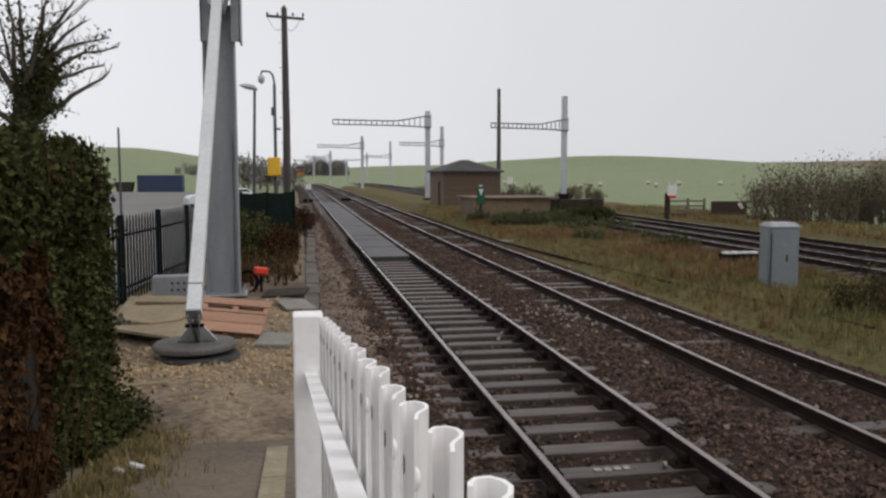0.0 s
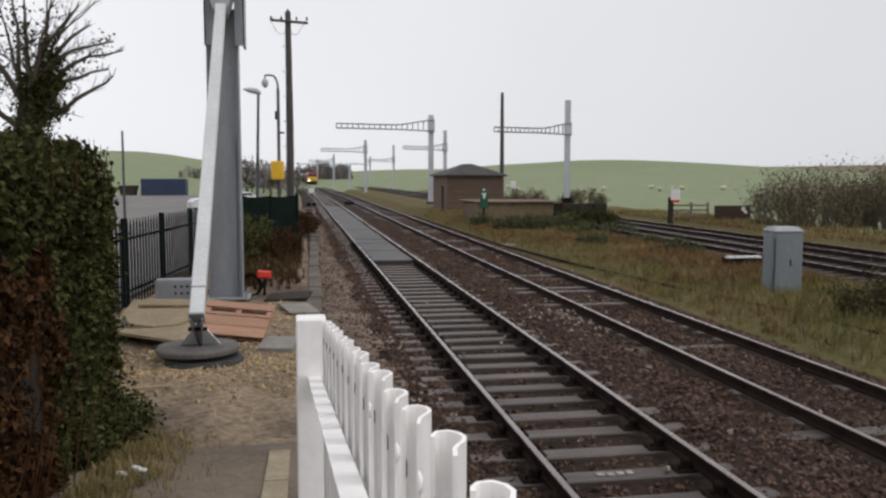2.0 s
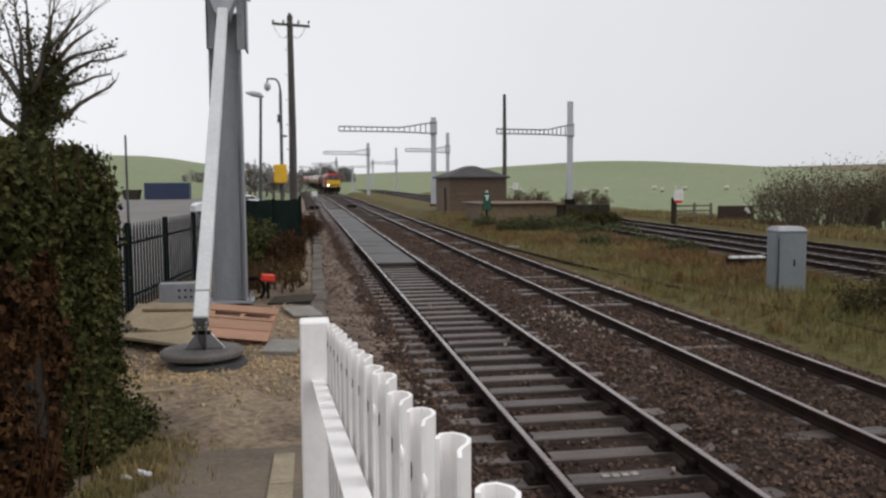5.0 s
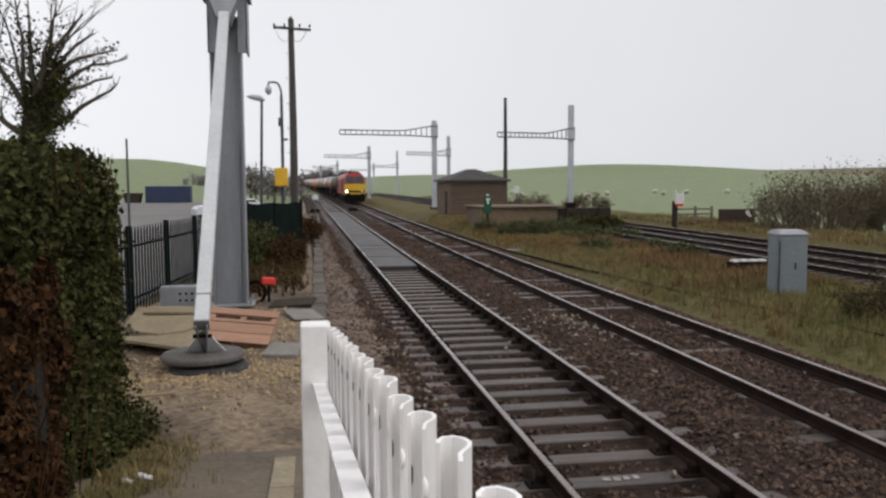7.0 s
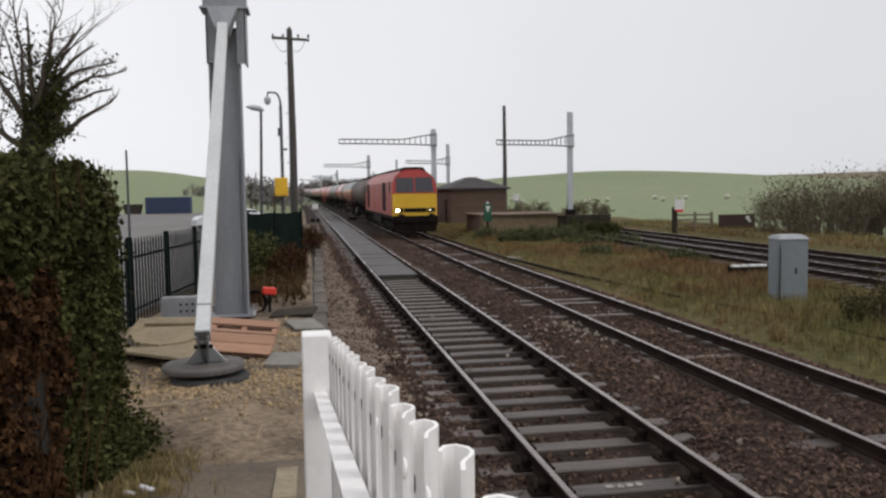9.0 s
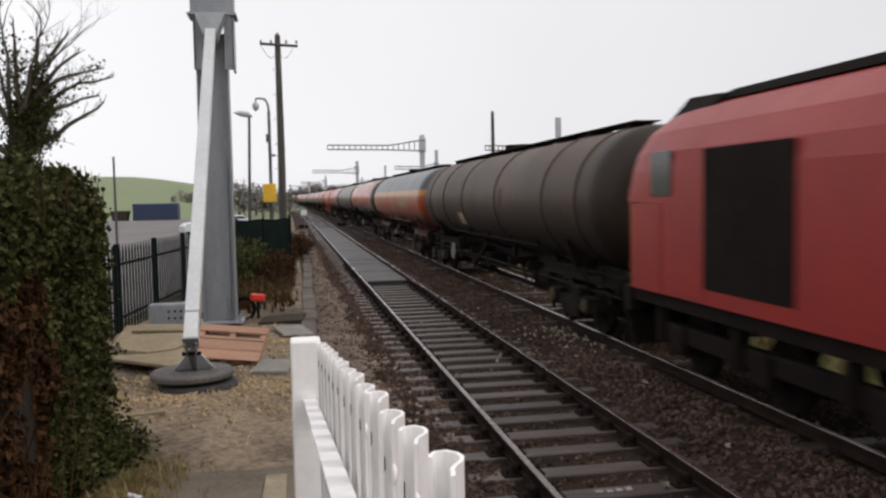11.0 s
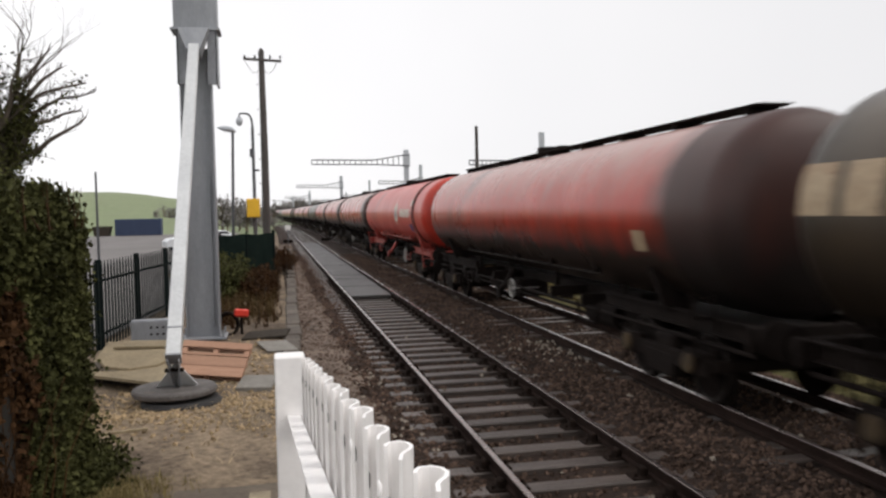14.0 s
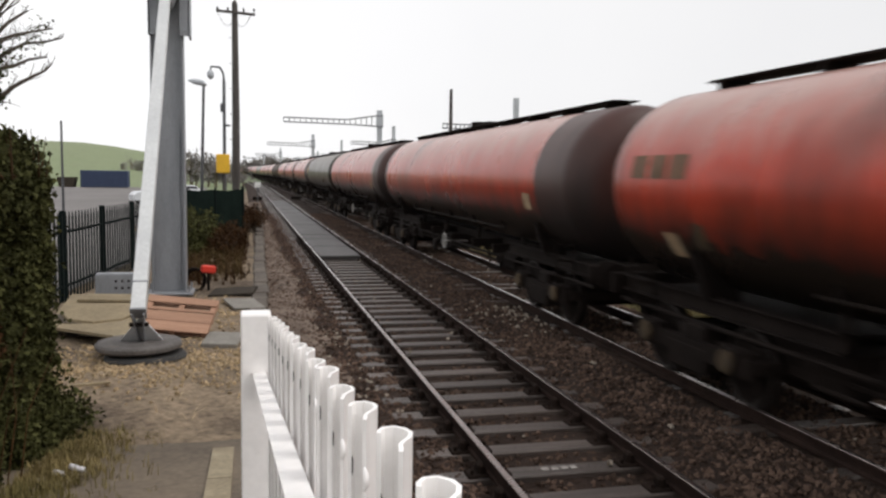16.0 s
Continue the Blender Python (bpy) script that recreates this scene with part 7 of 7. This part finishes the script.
def locomotive():
    """A six-axle diesel about its own centre, its leading cab at the -y end."""
    e = thing("diesel_locomotive", "red freight locomotive with a yellow front and a lit headlight", "locomotive")
    h = 21.3 / 2 - 0.6
    cross = [(-1.32, 1.18), (1.32, 1.18), (1.32, 2.9), (1.28, 3.15), (1.12, 3.45), (0.8, 3.72), (0.4, 3.86), (-0.4, 3.86), (-0.8, 3.72), (-1.12, 3.45), (-1.28, 3.15), (-1.32, 2.9)]
    part("body", Shape().prism(cross, -h + 1.15, h - 1.15), LOCO_RED, e)
    s = Shape().prism([(-0.55, 3.84), (0.55, 3.84), (0.48, 3.96), (-0.48, 3.96)], -h + 1.6, h - 1.6)
    for i in range(6):
        s.disc((0, -6 + i * 2.2, 3.97), (0, 0, 1), 0.42, 0.06, 18)
    part("roof_equipment", s, BLACK, e, "black roof fans and exhaust")
    for end in (-1, 1):
        # cab: lower yellow nose, raked red upper part with two windscreens
        def sect(y, k, z0, z1):
            return [(x * k, end * y, z) for x, z in cross if z0 <= z <= z1]
        nose = Shape()
        yb, yf, yt = h - 1.15, h, h - 0.62
        a = [(-1.32, end * yb, 1.18), (1.32, end * yb, 1.18), (1.32, end * yb, 2.44), (-1.32, end * yb, 2.44)]
        f = [(-1.24, end * (yf - 0.03), 1.18), (1.24, end * (yf - 0.03), 1.18), (1.24, end * (yf - 0.02), 2.44), (-1.24, end * (yf - 0.02), 2.44)]
        m1 = [(-1.30, end * (yf - 0.25), 1.18), (1.30, end * (yf - 0.25), 1.18), (1.30, end * (yf - 0.25), 2.44), (-1.30, end * (yf - 0.25), 2.44)]
        nose.add(a + m1 + f, [(0, 1, 5, 4), (1, 2, 6, 5), (2, 3, 7, 6), (3, 0, 4, 7), (4, 5, 9, 8), (5, 6, 10, 9), (6, 7, 11, 10), (7, 4, 8, 11), (8, 9, 10, 11), (0, 3, 2, 1)])
        part("nose_side", nose, YELLOW if end < 0 else YELLOW, e, "yellow warning panel")
        for x in (-1.318, 1.318):
            part("cab_side", Shape().box((x, end * (h - 0.75), 1.81), (0.03, 1.0, 1.26)), LOCO_RED, e)
        up = Shape()
        back = [(x, end * yb, z) for x, z in cross if z > 2.5]
        low_back = [(-1.32, end * yb, 2.45), (1.32, end * yb, 2.45)]
        ring1 = [low_back[0], low_back[1]] + back
        ring2 = []
        for x, _, z in ring1:
            t = (z - 2.45) / 1.41
            ring2.append((x * (0.985 - 0.03 * t), end * (yf - 0.06 - 0.50 * t), 2.45 + (z - 2.45) * 0.985))
        k = len(ring1)
        up.add(ring1 + ring2, [(i, (i + 1) % k, k + (i + 1) % k, k + i) for i in range(k)] + [tuple(range(k))[::-1], tuple(range(k, 2 * k))])
        part("cab_roof", up, LOCO_RED, e, "red cab surround")
        part("roof_visor", Shape().add([(-0.85, end * (yf - 0.52), 3.62), (0.85, end * (yf - 0.52), 3.62), (0.55, end * (yf - 0.58), 3.97), (-0.55, end * (yf - 0.58), 3.97), (-0.75, end * (yb - 0.4), 3.70), (0.75, end * (yb - 0.4), 3.70), (0.55, end * (yb - 0.4), 3.93), (-0.55, end * (yb - 0.4), 3.93)],
                                       [(0, 1, 2, 3), (4, 7, 6, 5), (0, 4, 5, 1), (1, 5, 6, 2), (2, 6, 7, 3), (3, 7, 4, 0)]), BLACK, e, "black roof dome over the cab")
        for x0, x1 in ((-1.10, -0.05), (0.05, 1.10)):
            def pane(x, z):
                t = (z - 2.45) / 1.41
                return (x, end * (yf - 0.055 - 0.50 * t + 0.022), z)
            g = Shape().add([pane(x0, 2.53), pane(x1, 2.53), pane(x1 * (0.94 if x1 > 0.5 else 1), 3.36), pane(x0 * (0.94 if x0 < -0.5 else 1), 3.36)], [(0, 1, 2, 3)])
            part("windscreen", g, GLASS_DARK, e, "dark tinted windscreen")
            mid = (x0 + x1) / 2
            part("wiper", Shape().tube([pane(mid, 2.5), pane(mid + 0.25, 3.0)], 0.012, 5), BLACK, e)
        for x in (-0.93, 0.93):
            part("light_cluster", Shape().box((x, end * (yf + 0.0), 1.50), (0.46, 0.06, 0.24), 0.02), BLACK, e)
            lit = end < 0
            part("headlight", Shape().disc((x - 0.08, end * (yf + 0.035), 1.50), (0, 1, 0), 0.085 if x < 0 else 0.06, 0.03, 18), HEADLIGHT if lit and x < 0 else SIDELIGHT, e, "lit white headlight" if lit and x < 0 else "")
        part("grille", Shape().box((0, end * (yf - 0.0), 1.50), (1.3, 0.035, 0.22), 0.01), BLACK, e)
        part("buffer_beam", Shape().box((0, end * (yf + 0.02), 0.98), (2.58, 0.30, 0.40), 0.03).prism([(-1.15, 0.25), (1.15, 0.25), (1.3, 0.8), (-1.3, 0.8)], end * (yf + 0.05) - 0.06, end * (yf + 0.05) + 0.06), BLACK, e)
        for x in (-0.87, 0.87):
            part("buffer", Shape().tube([(x, end * yf, 1.05), (x, end * (yf + 0.45), 1.05)], 0.11, 12).disc((x, end * (yf + 0.55), 1.05), (0, 1, 0), 0.26, 0.06, 18, 0.02), BLACK, e)
        part("coupling", Shape().tube([(0, end * yf, 1.0), (0, end * (yf + 0.35), 0.85), (0, end * (yf + 0.3), 0.45)], 0.04, 8), BLACK, e)
        for x in (-1.326, 1.326):
            part("cab_door", Shape().box((x, end * (h - 2.15), 2.2), (0.02, 0.62, 1.9), 0.005), LOCO_RED, e)
            part("cab_side_window", Shape().box((x, end * (h - 1.25), 2.85), (0.02, 0.62, 0.62), 0.005), GLASS_DARK, e)
            part("side_grille", Shape().box((x, end * (h - 4.6 if end < 0 else h - 3.4), 2.25), (0.02, 1.9, 1.75), 0.005), BLACK, e, "tall dark bodyside grille")
        s = Shape()
        for x in (-1.05, 1.05):
            s.box((x, end * 6.6, 0.62), (0.16, 4.9, 0.26), 0.03)
            for dy in (-2.05, 0, 2.05):
                s.box((x * 1.02, end * 6.6 + dy, 0.55), (0.24, 0.42, 0.40), 0.03)
                s.tube([(x * 1.05, end * 6.6 + dy + 0.5, 0.45), (x * 1.05, end * 6.6 + dy + 0.5, 0.95)], 0.12, 10)
        bg = part("bogie", s, BLACK, e)
        for dy in (-2.05, 0, 2.05):
            for x in (-0.76, 0.76):
                w = new("wheel", wheel_mesh)
                w.parent = bg
                w.matrix_local = pose(x, end * 6.6 + dy, 0.487, 0, 0, 0 if x < 0 else 180)
    for x in (-1.327, 1.327):
        for y in (-3.2, -0.4, 2.4):
            part("body_panel", Shape().box((x, y, 2.2), (0.012, 2.3, 1.7), 0.004), LOCO_RED, e)
    part("fuel_tank", Shape().prism([(-1.1, 0.35), (1.1, 0.35), (1.28, 0.6), (1.28, 1.15), (-1.28, 1.15), (-1.28, 0.6)], -2.9, 2.9), BLACK, e)
    part("underframe", Shape().box((0, 0, 1.08), (2.5, 2 * h - 0.3, 0.2)), BLACK, e)
    return e


HEADLIGHT, SIDELIGHT = glow("headlight_glow", (1.0, 0.93, 0.78), 22.0), glow("dim_marker_light", (1.0, 0.9, 0.7), 0.9)
TRAIN = []
loco = locomotive()
TRAIN.append((loco, 21.3))

M_STRIPED = [("lettering", letters(-3.85, 2.34, 2.8, 0.40, 5), CREAM, "worn cream lettering shapes"), ("emblem", star(-6.1, 2.30, 0.34), CREAM, "worn cream emblem"), ("data_panel", letters(7.2, 2.25, 1.5, 0.30, 2), CREAM, ""),
             ("repair_patch", letters(7.6, 1.62, 1.3, 0.34, 1), AXLE_YELLOW, "bare orange patch")]
M_BRIGHT = [("emblem", star(-2.7, 2.50, 0.57), LOGO_WHITE, "white six-pointed emblem"), ("emblem_centre", oval(-2.7, 2.50, 0.22, 0.40), LOGO_BLUE, "blue oval"),
            ("lettering", letters(-4.95, 2.50, 2.5, 0.32, 5), LOGO_WHITE, "white lettering shapes"), ("data_panel", letters(-6.5, 2.9, 0.3, 0.22, 1), LOGO_WHITE, ""), ("warning_panel", letters(-6.2, 1.95, 0.7, 0.26, 1), LOGO_BLUE, "")]
M_GREY = [("lettering", letters(8.0, 2.72, 1.9, 0.5, 3), CREAM, "worn cream lettering shapes"), ("warning_panel", letters(-4.75, 1.95, 0.9, 0.30, 1), AXLE_YELLOW, ""), ("data_panel", letters(-6.2, 2.05, 0.4, 0.25, 1), AXLE_YELLOW, "")]
M_RED = [("data_panel", letters(-6.9, 2.1, 0.5, 0.30, 1), CREAM, "")]
M_DIRTY = [("lettering", letters(7.6, 2.72, 1.5, 0.3, 3), GREEN_MARK, "faded green lettering shapes"), ("data_panel", letters(7.4, 1.75, 0.4, 0.3, 1), CREAM, ""), ("tail_panel", letters(6.7, 1.9, 0.3, 0.3, 1), AXLE_YELLOW, "")]
M_BROWN = [("data_panel", letters(2.5, 1.9, 0.9, 0.35, 1), CREAM, "grimy data panel"), ("repair_patch", letters(-2.6, 2.5, 0.35, 0.5, 1), AXLE_YELLOW, "bare rust patch")]

brown = tank_wagon("grimy dark brown ringed tank wagon coupled behind the locomotive", "brown", rings=(-8.0, -6.0, -2.0, 2.0, 5.0, 7.6), marks=M_BROWN, wheel_y=4.5, wheel_r=0.25)
RUSTY_FRAME = mat("grimy_orange_frame", (0.085, 0.022, 0.013), (0.036, 0.015, 0.011), 0.6, scale=1.2, fine=14, vary=0.3, third=(0.03, 0.018, 0.014), patch=0.08)
striped = tank_wagon("orange tank wagon with grey top and yellow stripe", "striped", RUSTY_FRAME, marks=M_STRIPED, saddles=RUSTY_FRAME, wheel_r=0.11)
red = tank_wagon("weathered red tank wagon with a sooty front end", "red", dark_front=0.95, marks=M_RED)
grey = tank_wagon("grimy grey-green tank wagon with cream lettering", "grey", marks=M_GREY, wheel_r=0.11)
bright = tank_wagon("bright red tank wagon with a white star emblem", "bright", frame_paint=RED_STEEL, saddles=RED_STEEL, rings=(-7.2, -6.85), marks=M_BRIGHT, wheel_y=-3.7, wheel_r=0.28)
dirty = tank_wagon("sooty red tank wagon with faded lettering", "dirty", dark_front=0.6, marks=M_DIRTY)
dirty_dark = tank_wagon("sooty red tank wagon with a dark front end", "dirty", dark_front=1.3, dark_rear=0.3, marks=M_RED)
ORDER = [brown, striped, red, grey, copy_thing(red, Matrix()), bright, dirty, dirty_dark]
for k in range(16):
    ORDER.append(copy_thing((red, grey, dirty_dark, red, dirty, brown, dirty, red)[k % 8], Matrix()))
TRAIN += [(w, WAGON) for w in ORDER]


def motions():
    behind = 0.0
    for vehicle, length in TRAIN:
        rows = []
        for i in range(33):
            t = i * 0.5
            y = FRONT_AT_0 + behind + length / 2 - SPEED * t
            rows.append((t, pose(FAR_TRACK + bend(y), y, 0, 0, 0, -math.degrees(math.atan(slope(y))))))
        walk(vehicle, rows)
        behind += length


motions()
